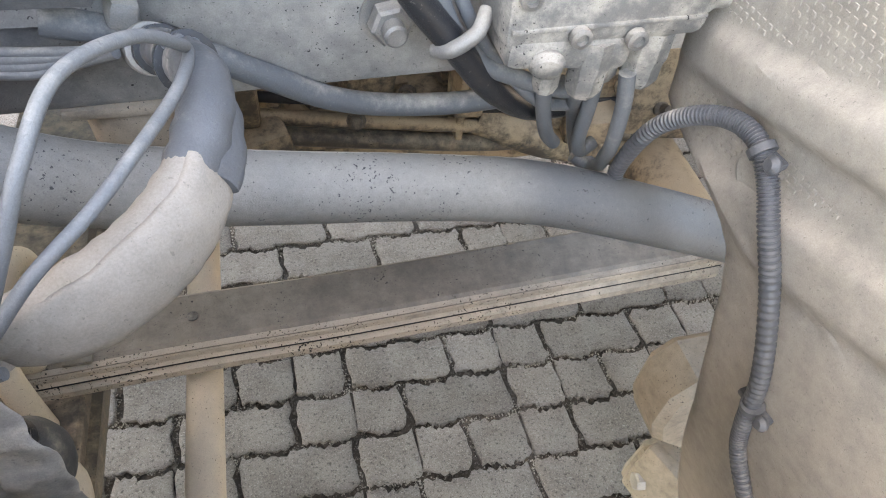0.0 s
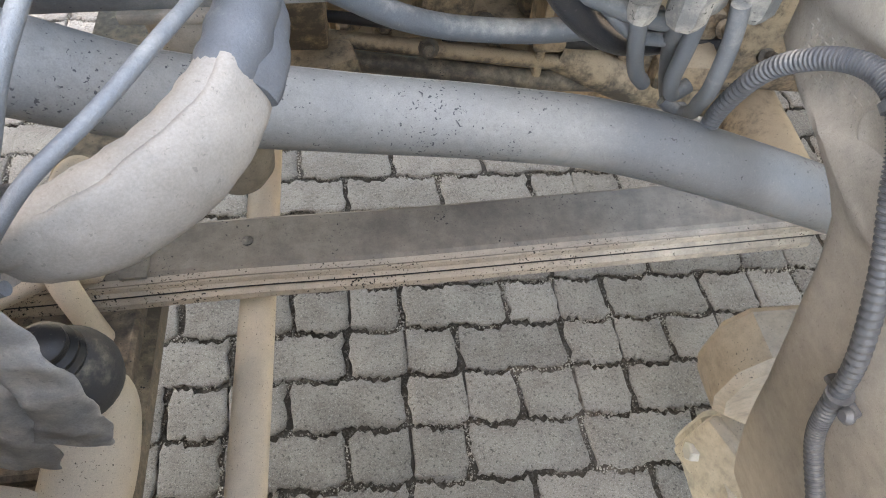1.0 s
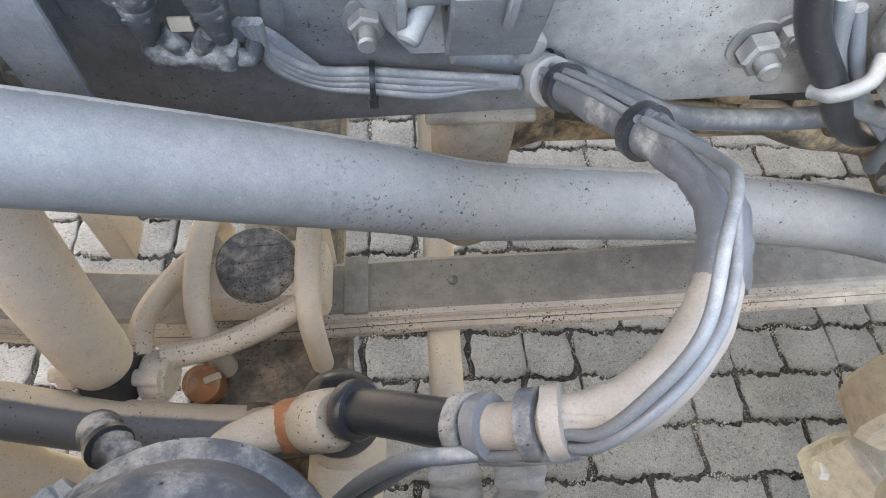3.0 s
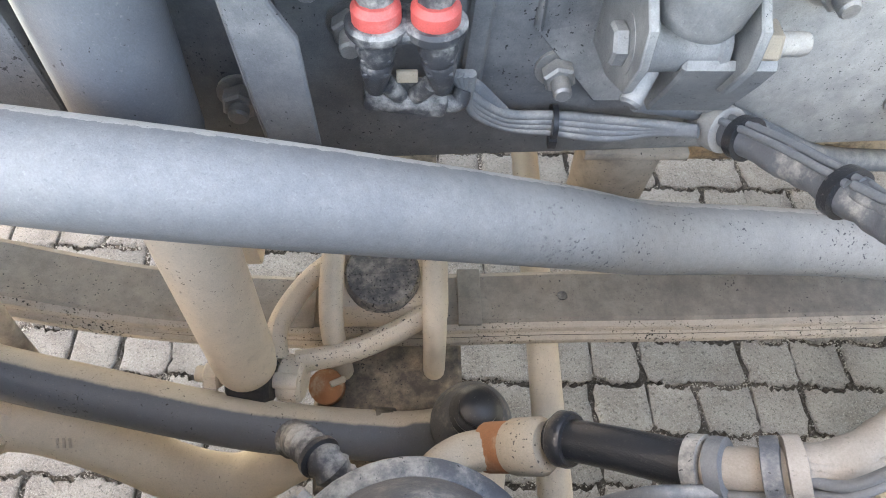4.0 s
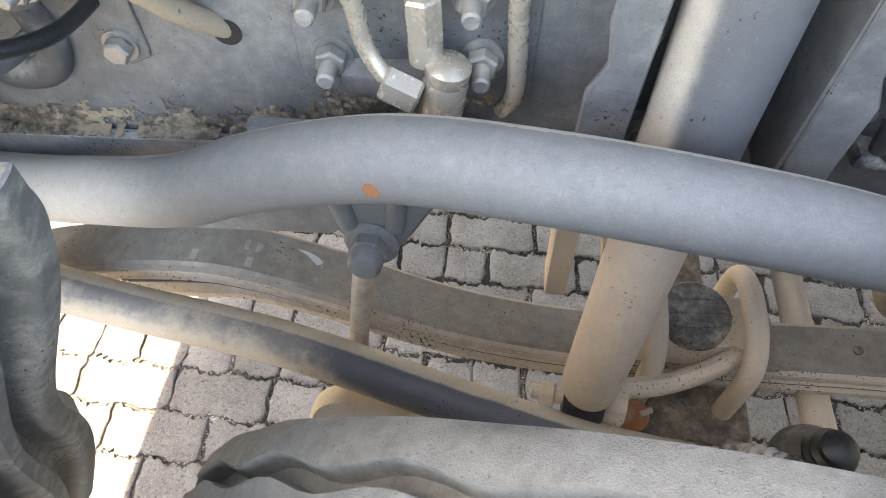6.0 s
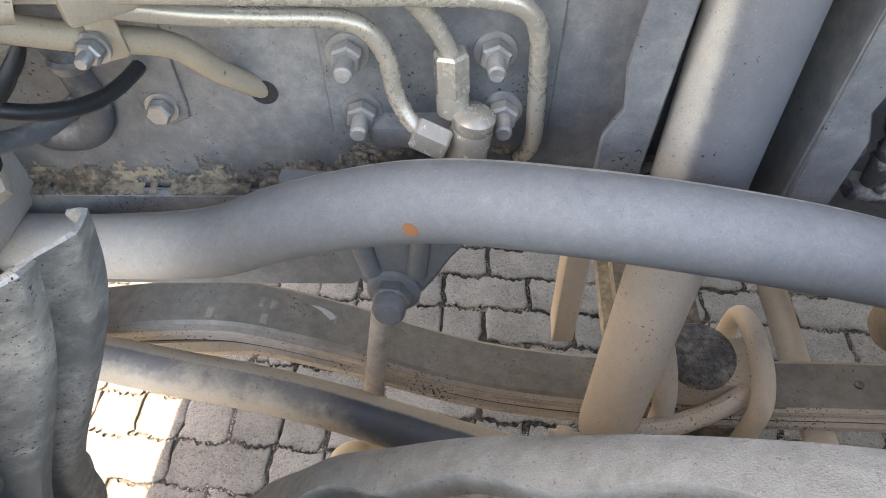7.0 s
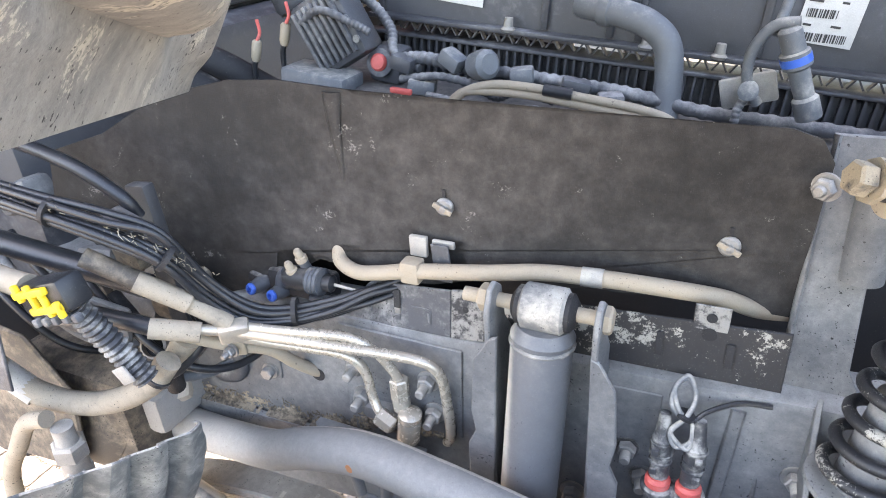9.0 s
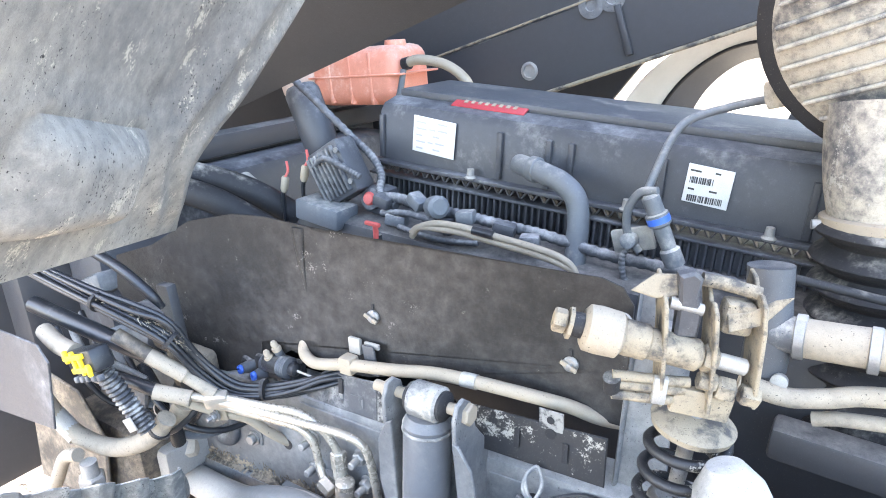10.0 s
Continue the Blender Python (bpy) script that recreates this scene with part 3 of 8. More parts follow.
def strip(path, width, thick, y, bm=None):
    """A flat bar along a path of (x, z) with rounded long edges; z is its top."""
    bm = bm or bmesh.new()
    pts = smooth_path([(x, 0, z) for x, z in path], 6)
    sec = []
    r = thick * 0.32
    for sy, sz in ((-1, 0), (1, 0), (1, -1), (-1, -1)):
        sec.append((sy, sz))
    rings = []
    last = len(pts) - 1
    for i, p in enumerate(pts):
        t = (pts[min(i + 1, last)] - pts[max(i - 1, 0)]).normalized()
        up = Vector((-t.z, 0, t.x))
        h = width / 2
        prof = [(-h + r, 0), (h - r, 0), (h, -r), (h, -thick + r), (h - r, -thick), (-h + r, -thick), (-h, -thick + r), (-h, -r)]
        rings.append([bm.verts.new(p + Vector((0, y + a, 0)) + up * b) for a, b in prof])
    for a, b in zip(rings, rings[1:]):
        for j in range(8):
            bm.faces.new((a[j], a[(j + 1) % 8], b[(j + 1) % 8], b[j]))
    bm.faces.new(rings[0][::-1])
    bm.faces.new(rings[-1])
    return bm


def leaf_spring():
    ob = thing("leaf_spring", (-0.29, 0.575, 0.60), "dusty dark steel two-leaf front spring with scattered chips", "leaf spring")
    top = part("main_leaf", strip(LEAF, 0.080, 0.029, 0.581), "leaf", ob)
    low = [(x, z - 0.0335 - (0.012 if x < -0.9 else 0.0)) for x, z in LEAF if -1.1 < x < 0.62]
    part("second_leaf", strip(low, 0.086, 0.028, 0.581), "leaf_edge", ob)
    # black strip painted in for the shadow line between the leaves
    part("leaf_gap_shade", strip([(x, z - 0.0284) for x, z in LEAF if -1.1 < x < 0.62], 0.0815, 0.0056, 0.581), "rubber", ob)
    # dust-covered near edge of the main leaf
    part("dusty_edge", strip([(x, z - 0.004) for x, z in LEAF], 0.006, 0.0225, 0.5427), "leaf_edge", top)
    part("centre_dimple", lathe([(0.006, 0.0), (0.0065, 0.002), (0.002, 0.001)], (-0.071, 0.580, 0.6632), (0, 0, 1), 16), "rubber", top)
    # stamped marks that cannot be lettered, and the slot
    for k, (n, w, dx) in enumerate(((7, 0.011, 0.017), (9, 0.009, 0.015))):
        for i in range(n):
            x = -0.925 + i * dx + 0.03 * k
            z = leaf_z(x) + 0.0005
            part("stamped_mark", block((0.0085 - 0.003 * (i * 5 % 3 == 1), 0.014, 0.0009), pose(x, 0.562 + 0.024 * k, z, 0, slope_deg(x), 0), 0), "leaf_mark", top)
    # white oval painted on for sunlit ground seen through the slot
    part("oval_slot", slab([(0.022 * math.cos(a), 0.008 * math.sin(a)) for a in (2 * math.pi * j / 20 for j in range(20))], 0.0012,
                           pose(-0.795, 0.590, leaf_z(-0.795) + 0.0002, 0, slope_deg(-0.795), -8), 0), "white", top, "oval slot painted white as the sunlit ground through it")
    # steel packing plate at the seat
    part("packing_plate", block((0.030, 0.080, 0.006), pose(-0.190, 0.581, 0.660), 0.002), "leaf", ob)
    part("packing_plate", block((0.030, 0.080, 0.006), pose(-0.400, 0.581, 0.655), 0.002), "leaf", ob)


def leaf_z(x):
    for (a, za), (b, zb) in zip(LEAF, LEAF[1:]):
        if a <= x <= b:
            return za + (zb - za) * (x - a) / (b - a)
    return LEAF[-1][1]


def slope_deg(x):
    return -math.degrees(math.atan((leaf_z(x + 0.02) - leaf_z(x - 0.02)) / 0.04))


leaf_spring()


def axle():
    ob = thing("front_axle", (-0.293, 0.9, 0.42), "dark dusty forged front axle beam with a spring seat", "axle")
    m = Matrix(((1, 0, 0, -0.293), (0, 0, 1, 0.16), (0, 1, 0, 0), (0, 0, 0, 1)))
    sec = [(-0.065, 0.575), (0.065, 0.575), (0.065, 0.545), (0.025, 0.53), (0.025, 0.47), (0.065, 0.455), (0.065, 0.425), (-0.065, 0.425), (-0.065, 0.455), (-0.025, 0.47), (-0.025, 0.53), (-0.065, 0.545)]
    part("beam", slab(sec, 1.7, m, 0.006), "axle", ob)
    seat = [(-0.088, -0.20), (0.080, -0.20), (0.092, -0.12), (0.092, 0.095), (-0.09, 0.095), (-0.096, -0.10)]
    part("spring_seat", slab(seat, 0.026, pose(-0.291, 0.555, 0.576), 0.005), "axle", ob)
    # knuckle and steering arm towards the wheel
    part("steering_knuckle", tube([(-0.25, 0.30, 0.60), (-0.27, 0.24, 0.62), (-0.285, 0.16, 0.61)], 0.075, 18), "tan", ob)
    part("steering_arm", tube([(-0.197, 0.396, 0.715), (-0.196, 0.376, 0.672), (-0.205, 0.320, 0.642), (-0.23, 0.26, 0.625)], [0.036, 0.036, 0.036, 0.037] + [0.04] * 21, 16), "tan", ob)


axle()


def spring_saddle():
    ob = thing("spring_saddle", (-0.293, 0.575, 0.665), "dust-caked cast saddle clamping the spring, with a round worn cap", "spring saddle")
    body = block((0.15, 0.080, 0.064), pose(-0.293, 0.579, 0.683), 0.012)
    part("body", body, "saddle", ob)
    part("cap", lathe([(0.046, 0.0), (0.045, 0.014), (0.042, 0.018), (0.036, 0.0165), (0.030, 0.017), (0.001, 0.0175)], (-0.297, 0.580, 0.713), (0.03, -0.06, 1), 40), "cap", ob, "worn dark round cap")
    for k, w in ((-1, 0.060), (0, 0.066), (1, 0.048)):
        part("cap_bar", block((w, 0.007, 0.0022), pose(-0.297 + 0.003 * k, 0.580 + 0.020 * k, 0.7306 + 0.0012 * k, -3, 0, 4), 0.0008), "cap", ob)
    part("arm", tube([(-0.245, 0.535, 0.704), (-0.285, 0.512, 0.700), (-0.335, 0.492, 0.696), (-0.392, 0.478, 0.700)], 0.017, 12, flat=0.75), "saddle", ob)
    part("arm", tube([(-0.345, 0.615, 0.712), (-0.385, 0.575, 0.716), (-0.415, 0.520, 0.712), (-0.412, 0.478, 0.704)], 0.016, 12, flat=0.75), "saddle", ob)
    part("eye", lathe([(0.022, -0.014), (0.027, -0.010), (0.027, 0.012), (0.022, 0.016)], (-0.398, 0.463, 0.690), (1, -0.15, 0), 24), "saddle", ob)
    for x in (-0.235, -0.352):
        ub = tagged(part("u_bolt", tube([(x, 0.505, 0.565), (x, 0.505, 0.68), (x, 0.513, 0.725), (x, 0.54, 0.748), (x, 0.578, 0.754), (x, 0.616, 0.748), (x, 0.643, 0.725), (x, 0.65, 0.68), (x, 0.65, 0.565)], 0.0138, 14), "tan"),
                    "dusty tan round steel spring U-bolt over the saddle", "u-bolt", "spring U-bolts")


spring_saddle()


def shock_absorber():
    ob = thing("shock_absorber", (-0.433, 0.441, 0.69), "grey dusty telescopic shock absorber, lower half caked tan", "shock absorber")
    top, foot = Vector((-0.411, 0.503, 1.370)), Vector((-0.435, 0.456, 0.735))
    ax = (foot - top).normalized()
    d = (foot - top).length
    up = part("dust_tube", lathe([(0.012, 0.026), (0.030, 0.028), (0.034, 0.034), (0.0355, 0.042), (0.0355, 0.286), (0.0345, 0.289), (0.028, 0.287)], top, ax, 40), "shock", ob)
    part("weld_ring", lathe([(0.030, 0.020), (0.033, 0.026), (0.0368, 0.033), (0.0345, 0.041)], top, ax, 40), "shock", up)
    part("body_tube", lathe([(0.026, 0.28), (0.0325, 0.283), (0.0325, d - 0.03), (0.031, d - 0.012), (0.022, d), (0.01, d + 0.004)], top, ax, 40), "tan", ob)
    bead = [top + ax * (0.043 + 0.0015 * noise.noise(Vector((i * 0.7, 0, 0)))) + (Matrix.Rotation(2 * math.pi * i / 48, 3, ax) @ Vector((1, 0, 0))) * 0.0354 for i in range(49)]
    part("weld_bead", sweep(bmesh.new(), bead, [0.0026 + 0.0009 * noise.noise(Vector((i * 0.9, 3, 0))) for i in range(49)], 8), "grubby", up)
    part("top_eye", lathe([(0.021, -0.026), (0.0265, -0.022), (0.0265, 0.022), (0.021, 0.026)], top, (1, 0, 0), 32), "grubby", ob)
    part("rubber_bush", lathe([(0.014, -0.036), (0.022, -0.030), (0.022, 0.030), (0.014, 0.036)], top, (1, 0, 0), 28), "rubber", ob)
    pin = part("top_pin", lathe([(0.0085, -0.095), (0.0085, 0.07)], top, (1, 0, 0), 16), "creampipe", ob)
    part("nut", hexa(0.0165, -0.076, -0.060, top, (1, 0, 0)), "creampipe", pin)
    part("head", hexa(0.0165, 0.058, 0.074, top, (1, 0, 0), spin=15), "creampipe", pin)
    part("bottom_eye", lathe([(0.022, -0.024), (0.027, -0.02), (0.027, 0.02), (0.022, 0.024)], foot + ax * 0.024, (1, -0.1, 0), 28), "rubber", ob)
    pin = part("bottom_pin", lathe([(0.009, -0.062), (0.009, 0.05)], foot + ax * 0.022, (1, -0.1, 0), 14), "tan", ob)
    part("nut", hexa(0.016, -0.052, -0.034, foot + ax * 0.022, (1, -0.1, 0)), "tan", pin)
    # bracket on the rail with two ears
    br = thing("shock_bracket", (-0.41, 0.553, 1.06), "grey painted steel shock bracket with two ears", "bracket")
    for x, tw, s in ((-0.472, 0.035, -1), (-0.352, -0.012, 1)):
        ear = [(0.0, 0.0), (0.062, 0.0), (0.068, 0.05), (0.078, 0.23), (0.083, 0.29), (0.082, 0.315), (0.072, 0.335), (0.056, 0.338), (0.040, 0.325), (0.030, 0.28), (0.0, 0.24)]
        m = Matrix(((0, 0, 1, x), (-1, 0, 0, 0.554), (0, 1, tw * 2, 1.058), (0, 0, 0, 1)))
        e = part("ear", slab(ear, 0.007, m, 0.0015), "frame", br)
        if s > 0:
            for z in (1.285, 1.20):
                part("ear_hole", lathe([(0.019, 0), (0.020, 0.0012), (0.0165, 0.0016), (0.001, 0.0008)], (x + 0.002, 0.505, z), (-1, 0, 0.02), 24), "rubber", e)
        wing = [(0, 0), (s * 0.034, 0.005), (s * 0.036, 0.10), (s * 0.026, 0.125), (s * 0.032, 0.16), (s * 0.028, 0.24), (s * 0.010, 0.275), (0, 0.28)]
        m = Matrix(((1, tw * 1.2, 0, x + 0.0035), (0, -0.055, -1, 0.492), (0, 1, 0, 1.060), (0, 0, 0, 1)))
        part("wing", slab(wing if s > 0 else wing[::-1], 0.006, m, 0.0015), "frame", e)


shock_absorber()

BAR = [(-1.15, 0.500, 1.000), (-1.0, 0.485, 1.011), (-0.90, 0.470, 1.031), (-0.806, 0.453, 1.061), (-0.731, 0.444, 1.100), (-0.627, 0.430, 1.139), (-0.514, 0.411, 1.151), (-0.380, 0.403, 1.136), (-0.267, 0.420, 1.090),
       (-0.152, 0.449, 1.025), (-0.074, 0.473, 0.972), (0.043, 0.496, 0.930), (0.169, 0.506, 0.902), (0.278, 0.498, 0.886), (0.406, 0.481, 0.849), (0.535, 0.474, 0.797), (0.70, 0.475, 0.722), (0.85, 0.48, 0.645)]


def stabilizer():
    ob = thing("stabilizer_bar", (-0.3, 0.42, 1.08), "thick grey-blue bent steel stabilizer bar, dusty and chipped", "stabilizer bar")
    bar = part("bar", tube(BAR, 0.0298, 32, 8), "bar", ob)
    part("rust_chip", lathe([(0.0065, -0.0005), (0.006, 0.0004), (0.002, 0.0006)], (-0.6325, 0.4012, 1.1400), (-0.17, -0.97, 0.05), 9), "rust", bar)
    for x, y, z in ((-0.468, 0.3905, 1.165), (-0.476, 0.3895, 1.172), (-0.37, 0.390, 1.139), (-0.485, 0.3915, 1.175), (-0.455, 0.3905, 1.160), (-0.56, 0.400, 1.130)):
        part("paint_chip", lathe([(0.0019, 0), (0.0017, 0.0004), (0.0008, 0.0006)], (x, y + 0.0012, z - 0.002), (0.2, -0.72, 0.69), 5), "creampipe", bar)
    part("bearing_block", block((0.10, 0.13, 0.075), pose(-1.05, 0.49, 1.075), 0.014), "bar", ob)
    # bracket with ribs, its bolt and the hanging link
    br = thing("link_bracket", (-0.668, 0.50, 0.95), "grey triangular cast bracket with a bolt under the bar", "bracket")
    tri = [(-0.090, 0.13), (-0.078, 0.070), (-0.055, 0.036), (-0.040, 0.006), (-0.026, -0.018), (0.0, -0.028), (0.026, -0.018), (0.040, 0.006), (0.055, 0.036), (0.078, 0.070), (0.090, 0.13)]
    m = Matrix(((1, 0, 0, -0.668), (0, 0, -1, 0.516), (0, 1, 0, 0.960), (0, 0, 0, 1)))
    part("plate", slab(tri, 0.020, m, 0.004), "bar", br)
    for x in (-0.020, 0.020):
        part("rib", tube([(-0.668 + x * 1.5, 0.495, 1.09), (-0.668 + x * 1.4, 0.493, 1.03), (-0.668 + x * 1.1, 0.497, 0.975)], 0.010, 12), "bar", br)
    part("boss", lathe([(0.027, -0.004), (0.027, 0.006), (0.024, 0.009)], (-0.670, 0.497, 0.950), (-0.05, -1, 0.15), 28), "bar", br)
    bolt = part("bolt_head", hexa(0.0195, 0.004, 0.024, (-0.670, 0.497, 0.950), (-0.05, -1, 0.15)), "bar", br)
    part("bolt_end", lathe([(0.0165, 0.022), (0.0165, 0.034), (0.013, 0.039), (0.002, 0.040)], (-0.670, 0.497, 0.950), (-0.05, -1, 0.15), 22), "bar", bolt)
    rod = thing("stabilizer_link", (-0.742, 0.492, 0.45), "thin dusty steel link rod hanging from the bracket", "link rod")
    part("rod", tube([(-0.680, 0.520, 0.945), (-0.696, 0.519, 0.852), (-0.717, 0.508, 0.716), (-0.730, 0.500, 0.60), (-0.742, 0.492, 0.47)], 0.0125, 14), "leaf_mark", rod)


stabilizer()


def steering():
    ob = thing("drag_link", (-0.62, 0.435, 0.78), "dark painted steering drag link, worn and dusty", "drag link")
    part("tube", tube([(-1.15, 0.512, 0.800), (-0.99, 0.490, 0.782), (-0.80, 0.472, 0.757), (-0.617, 0.437, 0.733), (-0.43, 0.407, 0.698), (-0.285, 0.402, 0.668), (-0.225, 0.398, 0.690)], 0.0278, 24), "drag", ob)
    end = part("joint_body", lathe([(0.028, -0.06), (0.034, -0.045), (0.041, -0.034), (0.043, -0.018), (0.040, -0.004), (0.032, 0.012), (0.025, 0.02)], (-0.197, 0.396, 0.752), (0.05, -0.05, 1), 32), "jointbody", ob)
    part("boot", lathe([(0.026, 0.018), (0.027, 0.024), (0.023, 0.028), (0.024, 0.034), (0.019, 0.038), (0.019, 0.046), (0.014, 0.050), (0.001, 0.051)], (-0.197, 0.396, 0.752), (0.05, -0.05, 1), 28), "blackhose", end, "black rubber dust boot")
    part("ring", lathe([(0.0305, -0.012), (0.0305, 0.012)], (-0.295, 0.405, 0.663), (1, 0.0, -0.25), 28), "axle", ob)
    arm = thing("steering_lever", (-0.6, 0.40, 0.53), "curved tan dust-caked steering arm with a bolted end", "steering arm")
    part("arm", tube([(-0.738, 0.432, 0.642), (-0.68, 0.426, 0.634), (-0.61, 0.408, 0.604), (-0.55, 0.388, 0.566), (-0.48, 0.380, 0.552), (-0.42, 0.40, 0.576), (-0.36, 0.43, 0.59)], 0.030, 20, flat=1.15), "tan", arm)
    part("end_boss", lathe([(0.012, -0.030), (0.030, -0.026), (0.035, -0.012), (0.035, 0.012), (0.030, 0.026), (0.012, 0.030)], (-0.740, 0.432, 0.642), (0.1, -0.75, 0.65), 28), "tan", arm)
    part("bolt", hexa(0.019, 0.018, 0.042, (-0.735, 0.425, 0.638), (0, -0.75, 0.65)), "tan", arm)
    for i in range(7):
        part("cast_mark", block((0.003, 0.012, 0.0015), pose(-0.690 + 0.007 * i, 0.402, 0.652, 40), 0), "leaf_edge", arm)
    tie = thing("track_rod", (-0.078, 1.0, 0.515), "tan dusty track rod across the truck under the spring", "track rod")
    part("rod", tube([(-0.084, 0.22, 0.54), (-0.078, 0.8, 0.54), (-0.072, 2.2, 0.54)], 0.0225, 20), "tan", tie)
    stop = thing("bump_stop", (-0.485, 0.60, 0.66), "tan flat steel bump stop bracket beside the spring", "bracket")
    part("bar", block((0.030, 0.05, 0.31), pose(-0.468, 0.645, 0.83), 0.004), "tan", stop)

    rub = thing("rubber_bump_stop", (-0.062, 0.600, 0.975), "tan dusty rubber bump stop hanging under the chassis rail", "bump stop")
    part("buffer", lathe([(0.038, 0.0), (0.040, 0.02), (0.037, 0.10), (0.039, 0.17), (0.036, 0.205), (0.026, 0.222), (0.002, 0.228)], (-0.062, 0.600, 0.972), (0, 0, -1), 36), "hanger", rub)
    part("plate", block((0.092, 0.086, 0.010), pose(-0.062, 0.600, 0.968), 0.003), "hanger", rub)
    cap = thing("axle_sensor", (-0.369, 0.481, 0.60), "orange-tan plastic sensor cap on the axle beside the shock absorber", "sensor")
    part("cap", lathe([(0.020, 0.0), (0.022, 0.01), (0.019, 0.03), (0.021, 0.034), (0.021, 0.050), (0.012, 0.060), (0.002, 0.062)], (-0.369, 0.481, 0.604), (0.1, -0.3, 1), 20), "rust", cap)
    part("ear", block((0.020, 0.008, 0.016), pose(-0.352, 0.470, 0.655, 20, 15, 30), 0.002), "creampipe", cap)


steering()


def brake_chamber():
    ob = thing("brake_chamber", (-0.265, 0.235, 0.62), "round grey-blue brake chamber with clamp ring and fittings", "brake chamber")
    c, ax = Vector((-0.253, 0.215, 0.965)), Vector((0.10, -0.28, 0.95)).normalized()
    part("lower_shell", lathe([(0.030, -0.20), (0.034, -0.12), (0.045, -0.095), (0.071, -0.085), (0.077, -0.06), (0.078, 0.0)], c, ax, 44), "chamber", ob)
    part("clamp_ring", lathe([(0.077, -0.012), (0.086, -0.010), (0.089, -0.004), (0.089, 0.004), (0.084, 0.010), (0.078, 0.012)], c, ax, 48), "chamber", ob)
    part("upper_shell", lathe([(0.078, 0.008), (0.077, 0.042), (0.072, 0.060), (0.056, 0.074), (0.03, 0.081), (0.001, 0.082)], c, ax, 44), "chamber", ob)
    part("bracket", tube([(-0.265, 0.262, 0.80), (-0.272, 0.272, 0.72), (-0.275, 0.265, 0.63)], 0.026, 14, flat=0.6), "tan", ob)
    # clamp bolt and its lugs on the ring
    lug = part("clamp_lug", block((0.016, 0.022, 0.022), aim(c + Vector((-0.070, 0.052, 0.022)), ax, 20), 0.004), "chamber", ob)
    part("clamp_bolt", hexa(0.009, -0.016, 0.014, c + Vector((-0.070, 0.052, 0.022)), (0.6, 0.75, 0.1)), "bolt", lug)
    f = part("elbow_fitting", tube([(-0.245, 0.270, 0.985), (-0.238, 0.292, 0.978), (-0.222, 0.305, 0.972), (-0.20, 0.309, 0.974)], 0.0135, 14), "sleeve", ob)
    part("fitting_hex", hexa(0.017, -0.008, 0.010, (-0.243, 0.278, 0.983), (0.2, 0.9, -0.3)), "sleeve", f)
    d = Vector((0.036, -0.009, 0.037)).normalized()
    part("rust_ring", lathe([(0.0165, -0.010), (0.0165, 0.010)], (-0.196, 0.309, 0.976), d, 20), "rust", f)
    part("coupling", lathe([(0.0165, 0.010), (0.018, 0.014), (0.018, 0.034), (0.015, 0.038)], (-0.196, 0.309, 0.976), d, 20), "sleeve", f)
    # sensor cable bound in tape beside the chamber
    w = thing("sensor_cable", (-0.33, 0.30, 0.90), "short cable wound with dark dusty tape beside the brake chamber", "cable")
    q = smooth_path([(-0.345, 0.335, 0.905), (-0.330, 0.322, 0.938), (-0.312, 0.306, 0.950), (-0.292, 0.285, 0.930), (-0.285, 0.270, 0.895)], 14)
    part("wound_tape", sweep(bmesh.new(), q, [0.0125 + 0.0010 * math.sin(k * 1.7) + 0.0030 * noise.noise(Vector((k * 0.4, 1, 0))) for k in range(len(q))], 16), "plug", w)
    part("tie", lathe([(0.013, -0.003), (0.0155, -0.002), (0.0155, 0.002), (0.013, 0.003)], (-0.318, 0.311, 0.948), (0.6, -0.6, 0.35), 18), "blackhose", w)


brake_chamber()
HOSE = [(-0.166, 0.308, 1.003), (-0.136, 0.293, 1.032), (-0.106, 0.278, 1.058), (-0.078, 0.270, 1.080), (-0.048, 0.270, 1.093), (-0.019, 0.284, 1.100), (0.005, 0.309, 1.106), (0.018, 0.337, 1.114),
        (0.021, 0.365, 1.117), (0.017, 0.392, 1.111), (0.008, 0.428, 1.093), (-0.004, 0.470, 1.072), (-0.018, 0.510, 1.050), (-0.034, 0.547, 1.028)]


